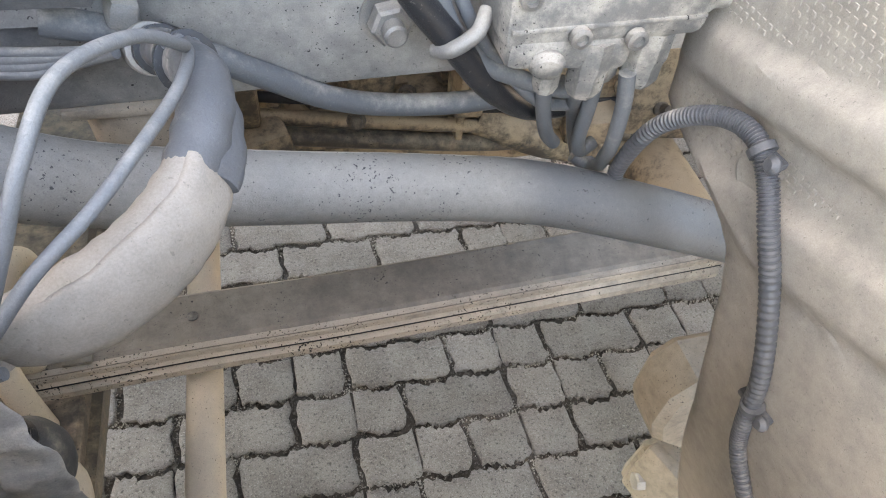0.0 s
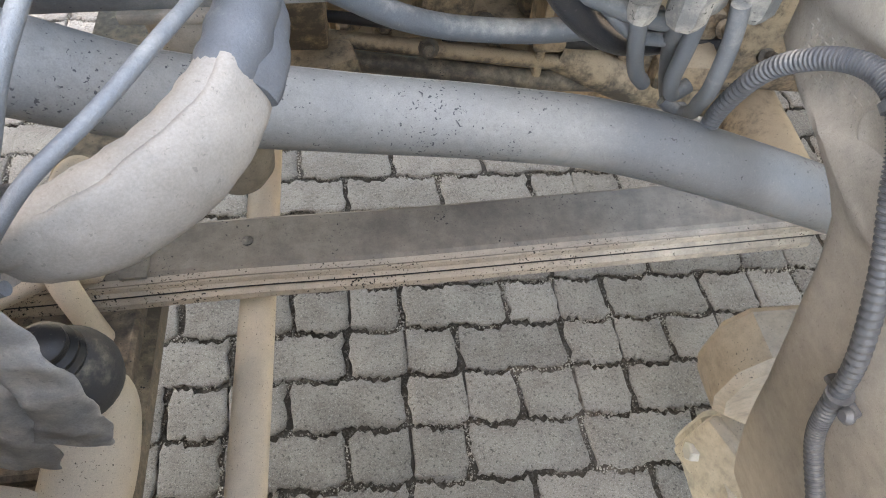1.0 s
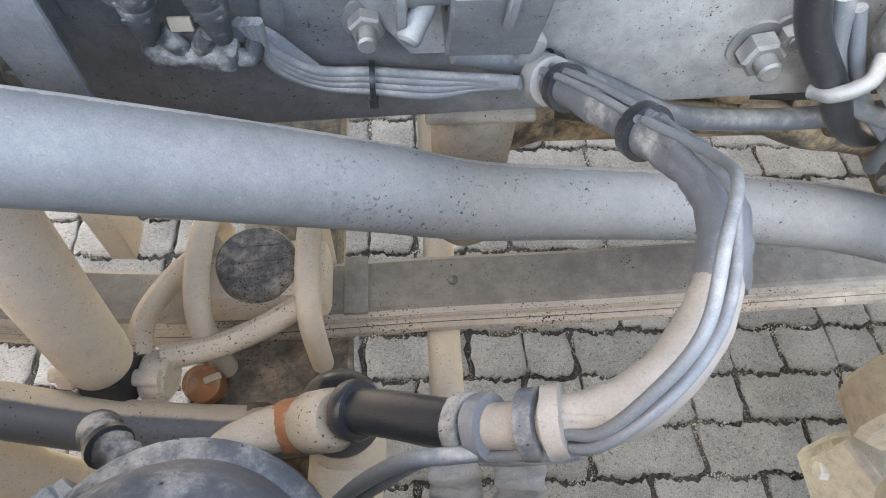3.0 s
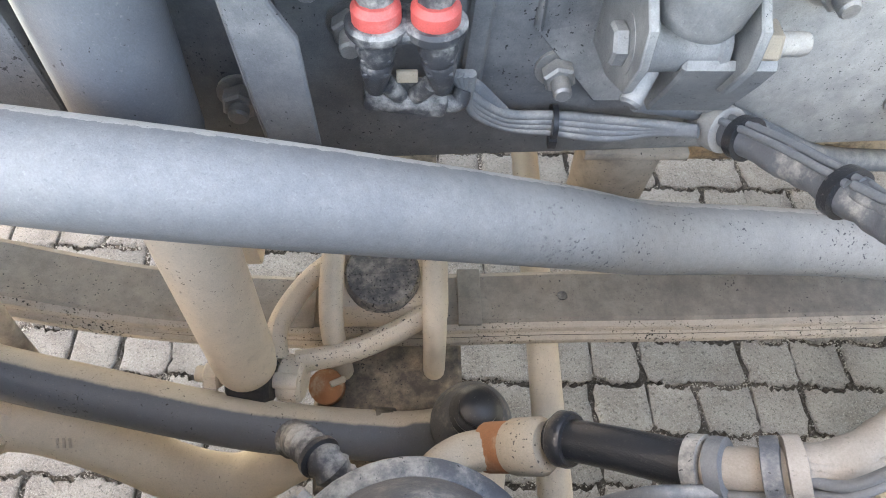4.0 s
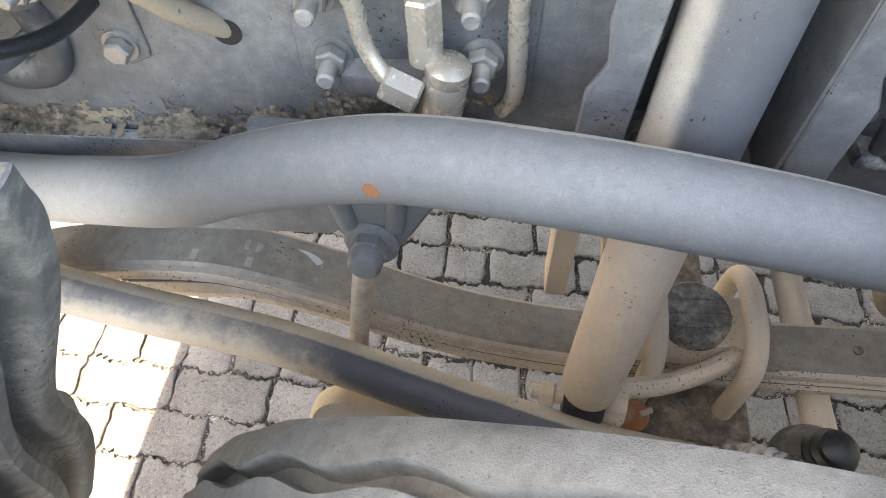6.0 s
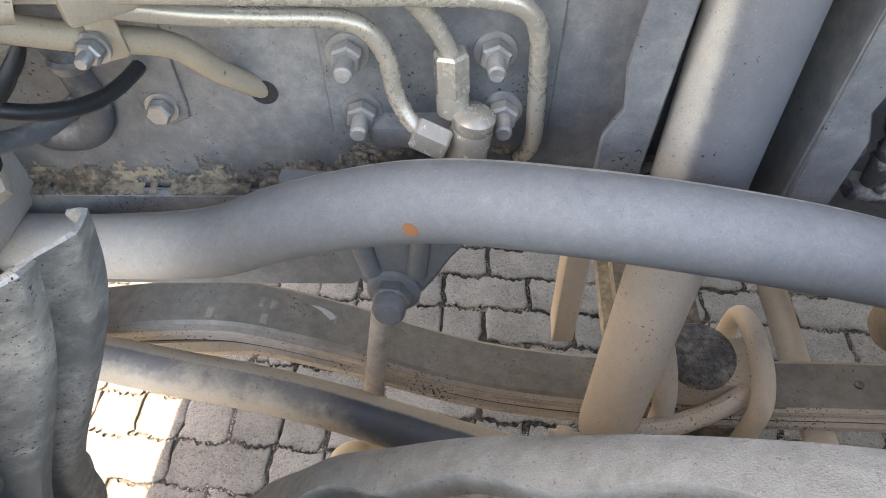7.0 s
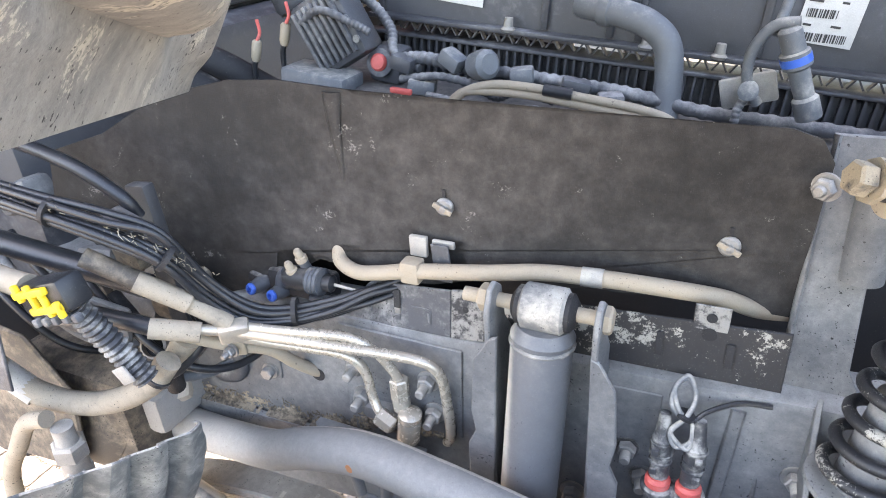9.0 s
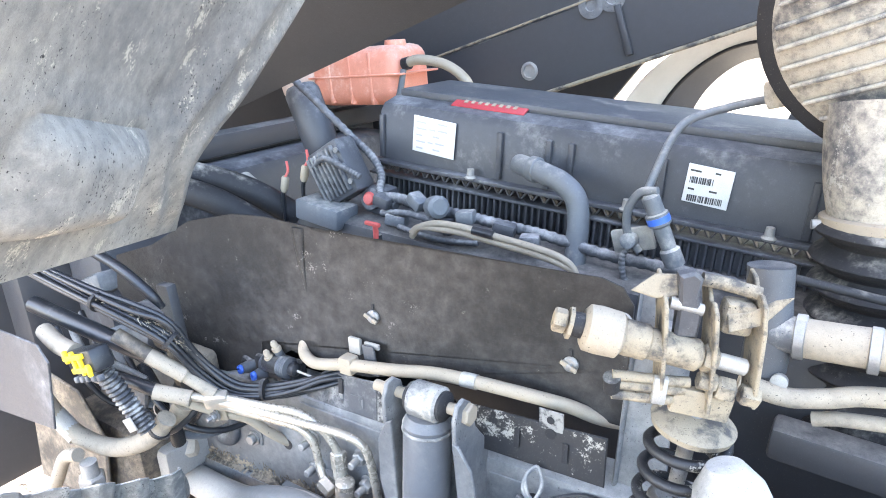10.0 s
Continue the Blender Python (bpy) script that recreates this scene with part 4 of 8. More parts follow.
def brake_hose():
    ob = thing("brake_hose", (-0.036, 0.548, 1.02), "looped brake hose in pale dusty tape with grey cables tied on", "air hose")
    pts = smooth_path(HOSE, 10)
    n = len(pts)
    a, b, tip = 20, 66, 100
    part("bare_hose", sweep(bmesh.new(), pts[:a + 1], 0.0125, 18), "blackhose", ob)
    part("collar", lathe([(0.0155, -0.005), (0.017, -0.003), (0.017, 0.004), (0.0155, 0.006)], pts[2], pts[3] - pts[1], 22), "blackhose", ob)
    rnd = [0.0108 + 0.0014 * noise.noise(Vector((i * 0.35, 0, 0))) for i in range(n)]

    def crumpled(bm, size):
        for v in bm.verts:
            v.co += noise.noise_vector(v.co * 60) * size + noise.noise_vector(v.co * 170) * size * 0.35
        return bm

    part("wrapped_hose", crumpled(sweep(bmesh.new(), pts[a:b + 1], [rnd[i] for i in range(a, b + 1)], 22), 0.0010), "wrap", ob)
    part("dark_tape", crumpled(sweep(bmesh.new(), pts[b - 3:], [rnd[i] + 0.0015 - 0.003 * max(0, 3 - (i - b + 3)) / 3 for i in range(b - 3, n)], 22), 0.0014), "darktape", ob)
    # loose outer sleeve, broad and flat along the underside of the loop; its upper end is bound in dark tape
    away = lambda i: Vector((0.007, -0.005, -0.008)) * min(1.0, (i - 30) / 12, max(0.1, (86 - i) / 26))
    line = [pts[i] + away(i) for i in range(30, 84)]
    wide = lambda t: 0.011 + 0.0085 * math.sin(math.pi * min(1.0, t * 1.08)) ** 0.6
    part("sleeve", crumpled(sweep(bmesh.new(), line[:38], lambda t: wide(t * 0.72), 32, flat=0.36, side=(0.6, -0.1, -0.78)), 0.0016), "wrap", ob)
    part("sleeve_tape", crumpled(sweep(bmesh.new(), line[36:] + pts[84:tip], lambda t: (0.0162 - 0.003 * t) * min(1.0, 0.86 + t * 4, 0.6 + (1 - t) * 6), 28, flat=0.52, side=(0.6, -0.1, -0.78)), 0.0024), "darktape", ob)
    left = [pts[tip] + Vector((-0.006, -0.006, 0.016)), (0.016, 0.372, 1.137), (0.004, 0.338, 1.163), (-0.015, 0.303, 1.172), (-0.026, 0.275, 1.160), (-0.039, 0.263, 1.134), (-0.054, 0.257, 1.106), (-0.066, 0.262, 1.092)]
    right = [pts[tip] + Vector((0.004, -0.006, 0.016)), (0.017, 0.360, 1.136), (0.012, 0.332, 1.139), (0.000, 0.300, 1.140), (-0.014, 0.278, 1.135), (-0.034, 0.261, 1.124), (-0.054, 0.253, 1.102), (-0.066, 0.258, 1.086)]
    back = [[pts[i] + Vector((dx, -0.004, 0.016 - abs(dx) * 0.4)) for i in range(tip, n - 4, 6)] for dx in (-0.007, 0.0, 0.007)]
    # short lengths of the two cables between the bands
    stubs = [[pts[j] + Vector((0, -0.013, dz)) for j in (37, 34, 30, 27, 23)] for dz in (-0.001, -0.009)]
    for path in (left, right, *back, *stubs):
        part("cable", tube(path, 0.0027, 12), "wire", ob)
    for i, w, m in ((a + 1, 0.0150, "chamber"), (a + 4, 0.0145, "wire"), (a + 11, 0.0150, "chamber"), (a + 14, 0.0150, "wrap"), (tip, 0.0160, "blackhose"), (n - 12, 0.0155, "blackhose")):
        part("tie_band", crumpled(lathe([(w - 0.002, -0.0045), (w + 0.001, -0.004), (w + 0.001, 0.004), (w - 0.002, 0.0045)], pts[i], pts[i + 1] - pts[i - 1], 22), 0.0008), m, ob)
    # loose ends of tape hanging from the bands
    for q in ([(-0.110, 0.272, 1.052), (-0.108, 0.263, 1.022), (-0.108, 0.258, 0.985), (-0.112, 0.256, 0.945), (-0.122, 0.255, 0.918)], [(-0.082, 0.262, 1.064), (-0.076, 0.256, 1.035), (-0.075, 0.254, 0.998), (-0.080, 0.254, 0.962), (-0.086, 0.255, 0.944)]):
        part("tape_end", crumpled(sweep(bmesh.new(), smooth_path(q, 12), lambda t: 0.009 + 0.0085 * t ** 0.6, 26, flat=0.16, side=(1, 0, 0)), 0.0030), "paletape", ob)
    for k in (0.0, 0.010):
        part("thin_hose", tube([(-0.100, 0.262, 1.068), (-0.112 - k * 0.3, 0.262, 1.066), (-0.126 - k * 0.6, 0.263, 1.058), (-0.143 - k, 0.263, 1.025), (-0.160 - k, 0.264, 0.98), (-0.178 - k, 0.266, 0.92)], 0.0042, 12), "hose", ob)


brake_hose()


# what is bolted to the rail: plates, bolts, pipes, cables
def rail_details():
    plate = slab([(-0.712, 1.118), (-0.705, 1.108), (-0.535, 1.104), (-0.53, 1.255), (-0.712, 1.262)], 0.004, Matrix(((1, 0, 0, 0), (0, 0, -1, RAIL_Y), (0, 1, 0, 0), (0, 0, 0, 1))), 0.001)
    part("reinforcing_plate", plate, "frame", frame_rail)
    plate = slab([(-0.340, 1.085), (-0.332, 1.078), (-0.290, 1.078), (-0.282, 1.09), (-0.282, 1.25), (-0.34, 1.25)], 0.003, Matrix(((1, 0, 0, 0), (0, 0, -1, RAIL_Y), (0, 1, 0, 0), (0, 0, 0, 1))), 0.001)
    part("reinforcing_plate", plate, "frame", frame_rail)
    f = RAIL_Y - 0.004
    for x, z in ((-0.685, 1.143), (-0.690, 1.196), (-0.573, 1.143), (-0.580, 1.196)):
        stud(frame_rail, x, f, z, 0.0125, 0.034, spin=20)
    for x, z, r, n in ((-0.150, 1.073, 0.0125, 0.030), (-0.294, 1.119, 0.0125, 0.032), (-0.315, 1.160, 0.012, 0.03), (-0.379, 1.056, 0.0135, 0.026), (-0.46, 1.17, 0.012, 0.02),
                       (-0.445, 1.075, 0.0125, 0.022), (0.144, 1.033, 0.017, 0.034), (0.165, 1.045, 0.011, 0.016), (-0.06, 1.21, 0.0125, 0.03), (0.02, 1.14, 0.013, 0.03), (-0.13, 1.17, 0.012, 0.03)):
        stud(frame_rail, x, RAIL_Y, z, r, n, spin=x * 900)
    tab = [(-0.018, -0.012), (0.0, -0.02), (0.018, -0.012), (0.02, 0.0), (0.022, 0.11), (-0.016, 0.11)]
    part("tab", slab(tab, 0.003, Matrix(((1, 0, 0, -0.848), (0, 0, -1, RAIL_Y), (0, 1, 0, 1.146), (0, 0, 0, 1))), 0.001), "frame", frame_rail)
    stud(frame_rail, -0.848, RAIL_Y - 0.003, 1.146, 0.0105, 0.011)
    part("pipe_hole", lathe([(0.0108, 0.0), (0.0112, 0.001), (0.008, 0.0006)], (-0.763, RAIL_Y, 1.157), OUT, 24), "rubber", frame_rail)
    # lower lip where the bar's bearing sits, with caked dirt
    part("ledge", slab([(-1.25, 0.92), (-0.72, 0.92), (-0.67, 0.97), (-0.66, 1.02), (-0.70, 1.045), (-0.80, 1.055), (-1.25, 1.06)], 0.012, Matrix(((1, 0, 0, 0), (0, 0, -1, RAIL_Y), (0, 1, 0, 0), (0, 0, 0, 1))), 0.004), "frame", frame_rail)
    # ragged crust of dirt along the top of the ledge and above the bar
    bm = bmesh.new()
    nx, nz = 190, 42
    keep = {}
    for a in range(nx):
        for c in range(nz):
            x, z = -1.02 + 0.0024 * a, 1.052 + 0.0024 * c
            low = 1.064 + 0.17 * max(0.0, x + 0.79)
            q = Vector((x, 0.0, z))
            up_ = (z - low) / 0.040
            v = noise.noise(q * 26) * 0.55 + noise.noise(q * 75) * 0.5 + noise.noise(q * 210) * 0.75
            if z > low - 0.012 and v > -0.25 + 1.15 * max(0.0, up_):
                keep[a, c] = 0.0008 + 0.0022 * max(0.0, v + 0.25)
    vert = {}

    def corner(a, c):
        if (a, c) not in vert:
            h = max([keep.get((a - p, c - r), 0.0) for p in (0, 1) for r in (0, 1)])
            edge = any((a - p, c - r) not in keep for p in (0, 1) for r in (0, 1))
            vert[a, c] = bm.verts.new((-1.02 + 0.0024 * a, RAIL_Y - (0.0118 if c < 3 else 0.0004) - (0.0004 if edge else h), 1.052 + 0.0024 * c))
        return vert[a, c]

    for a, c in keep:
        bm.faces.new((corner(a, c), corner(a + 1, c), corner(a + 1, c + 1), corner(a, c + 1)))
    tagged(part("caked_dirt", bm, "crust", frame_rail), kind="stuff")
    # the frame widens slightly towards the front of the truck
    frame_rail.location.y += 0.030
    frame_rail.rotation_euler = (0, 0, 0.042)


rail_details()


def upper_bracket():
    """The speckled black angle above the rail that carries the shield."""
    ob = thing("shield_bracket", (-0.4, 0.55, 1.272), "black painted angle bracket with flaking dust above the rail", "bracket")
    up = Matrix(((1, 0, 0, 0), (0, 0.12, -1, 0.392), (0, 1, 0, 0), (0, 0, 0, 1)))
    part("angle", slab([(-0.50, 1.285), (-0.165, 1.292), (-0.165, 1.362), (-0.36, 1.352), (-0.50, 1.345)], 0.004, up, 0.001), "flaky", ob)
    on = lambda x, z, off=0.0: (x, 0.392 + 0.12 * z - off, z)
    part("tab_plate", slab([(-0.706, 1.266), (-0.546, 1.270), (-0.546, 1.337), (-0.66, 1.329), (-0.668, 1.323), (-0.680, 1.301), (-0.7015, 1.280)], 0.004, up, 0.001), "bracket", ob)
    part("crusted_plate", slab([(-0.545, 1.270), (-0.500, 1.275), (-0.500, 1.344), (-0.545, 1.338)], 0.0046, up, 0.001), "crusty", ob)
    part("lower_lip", slab([(-0.875, 1.240), (-0.708, 1.243), (-0.66, 1.247), (-0.66, 1.264), (-0.72, 1.260), (-0.84, 1.257)], 0.005, up, 0.0015), "bracket", ob)
    dark = lambda x, z: Matrix(((1, 0, 0, x), (0, 0.12, -1, 0.3865 + 0.12 * z), (0, 1, 0, z), (0, 0, 0, 1)))
    for x, z, w, h in ((-0.292, 1.325, 0.004, 0.014), (-0.43, 1.315, 0.004, 0.014), (-0.22, 1.325, 0.004, 0.014), (-0.6215, 1.3125, 0.0045, 0.0125)):
        part("slot", slab([(-w, -h), (w, -h), (w, h), (-w, h)], 0.002, dark(x, z), 0), "rubber", ob)
    part("slot_tongue", block((0.0085, 0.004, 0.012), pose(*on(-0.6222, 1.2945, 0.004), 7), 0.0015), "cast", ob)
    part("slot_tongue", block((0.0085, 0.003, 0.014), pose(*on(-0.6226, 1.2815, 0.003), 7), 0.001), "bracket", ob)
    part("pressed_rib", tube([on(-0.663, 1.284, 0.003), on(-0.661, 1.301, 0.003), on(-0.654, 1.309, 0.003), on(-0.640, 1.3095, 0.003), on(-0.6385, 1.300, 0.003)], 0.0022, 8), "bracket", ob)
    part("pressed_rib", tube([on(-0.652, 1.305, 0.003), on(-0.640, 1.3055, 0.003)], 0.0026, 8), "grubby", ob)
    part("pressed_rib", tube([on(-0.602, 1.3035, 0.003), on(-0.580, 1.3035, 0.003), on(-0.5745, 1.300, 0.003), on(-0.5745, 1.284, 0.003)], 0.0022, 8), "bracket", ob)
    part("pressed_rib", tube([on(-0.578, 1.2985, 0.003), on(-0.5765, 1.286, 0.003)], 0.0018, 8), "grubby", ob)
    part("rivet", lathe([(0.0055, -0.002), (0.0055, 0.002), (0.003, 0.003)], on(-0.525, 1.314, 0.002), OUT, 14), "rubber", ob)
    part("hole_strap", slab([(-0.018, 0), (0.018, 0), (0.018, 0.095), (-0.018, 0.095)], 0.003, Matrix(((1, 0, 0, -0.243), (0, 0, -1, 0.553), (0, 1, 0, 1.285), (0, 0, 0, 1))), 0.001), "crusty", ob)
    for z in (1.322, 1.366):
        part("strap_hole", lathe([(0.0055, 0), (0.0055, 0.001)], (-0.243, 0.5495, z), OUT, 14), "rubber", ob)
    part("strap_hole", lathe([(0.008, 0), (0.008, 0.001)], (-0.243, 0.5495, 1.345), OUT, 16), "rubber", ob)


upper_bracket()


def shield():
    ob = thing("heat_shield", (-0.6, 0.56, 1.30), "thin black rubbery shield plate beside the engine with quarter-turn fasteners", "shield panel")
    y = lambda x: 0.630 + 0.11 * x
    out = [(-1.16, 1.475), (-1.05, 1.508), (-0.94, 1.565), (-0.83, 1.588), (-0.76, 1.590), (-0.668, 1.581), (-0.655, 1.574), (-0.43, 1.566), (-0.20, 1.558), (-0.172, 1.548), (-0.158, 1.525), (-0.163, 1.43), (-0.166, 1.345),
           (-0.265, 1.352), (-0.515, 1.350), (-0.533, 1.352), (-0.5335, 1.394), (-0.537, 1.398), (-0.573, 1.398), (-0.577, 1.394), (-0.578, 1.330), (-0.669, 1.326), (-0.673, 1.355), (-0.6755, 1.371), (-0.680, 1.3755), (-0.706, 1.375), (-0.7105, 1.371), (-0.714, 1.345), (-0.727, 1.345), (-0.730, 1.353), (-0.786, 1.356), (-0.801, 1.3545), (-0.805, 1.351), (-0.815, 1.300), (-0.95, 1.255), (-1.12, 1.31), (-1.18, 1.40)]
    # a fold near the front end
    bm = bmesh.new()
    a = [bm.verts.new((px, y(px), pz)) for px, pz in out]
    b = [bm.verts.new((px, y(px) + 0.003, pz)) for px, pz in out]
    n = len(out)
    bm.faces.new(a)
    bm.faces.new(b[::-1])
    for j in range(n):
        bm.faces.new((a[j], b[j], b[(j + 1) % n], a[(j + 1) % n]))
    bmesh.ops.triangulate(bm, faces=bm.faces[:2], ngon_method="BEAUTY")
    part("plate", bm, "shield", ob).data.shade_flat()
    # added plate, black to paint the shade inside the cut-outs
    part("hole_shade", slab([(-0.83, 1.22), (-0.52, 1.22), (-0.52, 1.415), (-0.83, 1.39)], 0.003, Matrix(((1, 0, 0, 0), (0.11, 0, -1, 0.705), (0, 1, 0, 0), (0, 0, 0, 1))), 0), "void", ob)
    # soft dent beside the fold
    part("fold", tube([(-0.69, y(-0.69) + 0.001, 1.578), (-0.690, y(-0.69) - 0.001, 1.53), (-0.688, y(-0.688) + 0.001, 1.46)], lambda t: 0.011 * (1 - t) + 0.002, 14, flat=0.5), "shield", ob)
    for x, z in ((-0.5565, 1.4435), (-0.238, 1.4265), (-1.022, 1.382)):
        o = (x, y(x) - 0.001, z)
        fa = part("fastener", lathe([(0.0115, 0), (0.0115, 0.003), (0.009, 0.0055), (0.004, 0.006), (0.004, 0.011), (0.001, 0.0115)], o, (0.11, -1, 0), 22), "bolt", ob)
        part("wing", block((0.026, 0.004, 0.007), pose(x, y(x) - 0.0095, z, 0, 25), 0.0015), "sleeve", fa)
        part("slot", block((0.004, 0.002, 0.010), pose(x, y(x) - 0.0015, z + 0.017), 0), "rubber", ob)


shield()


def upper_pipe():
    ob = thing("coolant_pipe", (-0.45, 0.55, 1.35), "cream coated metal pipe clipped along the shield", "pipe")
    pts = [(-0.718, 0.590, 1.372), (-0.712, 0.563, 1.368), (-0.705, 0.548, 1.352), (-0.675, 0.538, 1.346), (-0.640, 0.536, 1.352), (-0.591, 0.536, 1.364), (-0.50, 0.542, 1.376), (-0.43, 0.549, 1.386),
           (-0.360, 0.555, 1.388), (-0.29, 0.568, 1.382), (-0.235, 0.590, 1.368), (-0.20, 0.612, 1.348), (-0.163, 0.630, 1.340), (-0.10, 0.65, 1.338)]
    part("pipe", tube(pts, 0.0100, 18), "creampipe", ob)
    part("collar", lathe([(0.0135, -0.008), (0.0145, -0.005), (0.0145, 0.006), (0.012, 0.01)], (-0.713, 0.566, 1.368), (0, 1, 0.1), 20), "creampipe", ob)
    part("crimp_ring", lathe([(0.0112, -0.012), (0.0112, 0.012)], (-0.372, 0.554, 1.388), (1, 0.08, 0), 20), "bolt", ob)
    c = part("clip", block((0.026, 0.024, 0.030), pose(-0.592, 0.538, 1.364), 0.004), "creampipe", ob)
    part("clip_ear", block((0.024, 0.008, 0.028), pose(-0.588, 0.553, 1.392), 0.002), "cast", c)
    strap = part("strap", block((0.024, 0.004, 0.056), pose(-0.558, 0.553, 1.372, 8), 0.0015), "bracket", ob)
    part("strap_head", block((0.030, 0.006, 0.010), pose(-0.556, 0.5575, 1.397, 8), 0.002), "cast", strap)


upper_pipe()


def hydraulic_pipes():
    ob = thing("hydraulic_pipes", (-0.7, 0.50, 1.15), "bundle of shiny dusty zinc hydraulic pipes with hex fittings", "hydraulic pipe")
    A = [(-0.845, 0.380, 1.320), (-0.80, 0.420, 1.299), (-0.75, 0.444, 1.286), (-0.695, 0.464, 1.275), (-0.62, 0.492, 1.260), (-0.585, 0.503, 1.253), (-0.562, 0.510, 1.243), (-0.550, 0.515, 1.222), (-0.547, 0.520, 1.18), (-0.546, 0.524, 1.12), (-0.555, 0.53, 1.095)]
    B = [(-0.852, 0.394, 1.357), (-0.83, 0.405, 1.335), (-0.80, 0.424, 1.308), (-0.76, 0.444, 1.296), (-0.712, 0.464, 1.288), (-0.672, 0.482, 1.281), (-0.648, 0.492, 1.268), (-0.630, 0.500, 1.248), (-0.616, 0.506, 1.222), (-0.610, 0.509, 1.205)]
    C = [(-0.80, 0.425, 1.288), (-0.77, 0.452, 1.268), (-0.73, 0.474, 1.254), (-0.69, 0.488, 1.246), (-0.668, 0.494, 1.236), (-0.655, 0.499, 1.212), (-0.651, 0.500, 1.180), (-0.642, 0.496, 1.160), (-0.628, 0.490, 1.148)]
    D = [(-0.87, 0.39, 1.30), (-0.825, 0.435, 1.262), (-0.796, 0.478, 1.231), (-0.782, 0.508, 1.190), (-0.765, 0.535, 1.158), (-0.752, 0.556, 1.146)]
    for pts, r, m in ((A, 0.0072, "pipe"), (B, 0.0068, "pipe"), (C, 0.0068, "pipe"), (D, 0.0088, "creampipe")):
        part("pipe", tube(pts, r, 16), m, ob)
    part("clamp_block", block((0.040, 0.022, 0.030), pose(-0.797, 0.426, 1.297, 20, 0, 38), 0.005), "pipe", ob)
    stud(ob, -0.815, 0.432, 1.258, 0.008, 0.02, name="clamp_bolt")
    part("clamp_strap", block((0.018, 0.014, 0.045), pose(-0.812, 0.442, 1.265, 15, 0, 30), 0.003), "creampipe", ob)
    u = Vector((0.02, -0.02, -1)).normalized()
    part("union_nut", hexa(0.0135, -0.014, 0.020, (-0.610, 0.508, 1.196), u), "pipe", ob)
    part("union_body", lathe([(0.0115, 0.018), (0.0125, 0.022), (0.0125, 0.036), (0.009, 0.040)], (-0.610, 0.508, 1.196), u, 18), "pipe", ob)
    d = Vector((0.8, -0.1, -0.35)).normalized()
    part("union_nut", hexa(0.0135, -0.016, 0.012, (-0.624, 0.489, 1.146), d, spin=20), "pipe", ob)
    part("elbow", lathe([(0.011, -0.024), (0.0165, -0.022), (0.0165, 0.012), (0.0150, 0.015), (0.0165, 0.018), (0.0165, 0.026), (0.012, 0.030), (0.002, 0.031)], (-0.597, 0.500, 1.136), (0.16, -0.02, 1), 26), "pipe", ob)
    part("boss", block((0.075, 0.05, 0.022), pose(-0.640, 0.535, 1.128), 0.006), "frame", ob)
    # sleeves and rubber ends towards the front
    for a, b, r, m in (((-0.852, 0.394, 1.357), (-0.80, 0.425, 1.308), 0.011, "sleeve"), ((-0.880, 0.372, 1.385), (-0.835, 0.402, 1.345), 0.0135, "sleeve"), ((-0.868, 0.362, 1.326), (-0.822, 0.396, 1.308), 0.0135, "sleeve"),
                       ((-0.955, 0.345, 1.340), (-0.862, 0.368, 1.324), 0.0115, "blackhose"), ((-1.16, 0.335, 1.435), (-0.875, 0.384, 1.372), 0.0155, "blackhose"), ((-0.93, 0.352, 1.42), (-0.868, 0.383, 1.372), 0.0125, "axle")):
        part("sleeve", tube([a, tuple((p + q) / 2 for p, q in zip(a, b)), b], r, 16), m, ob)


hydraulic_pipes()


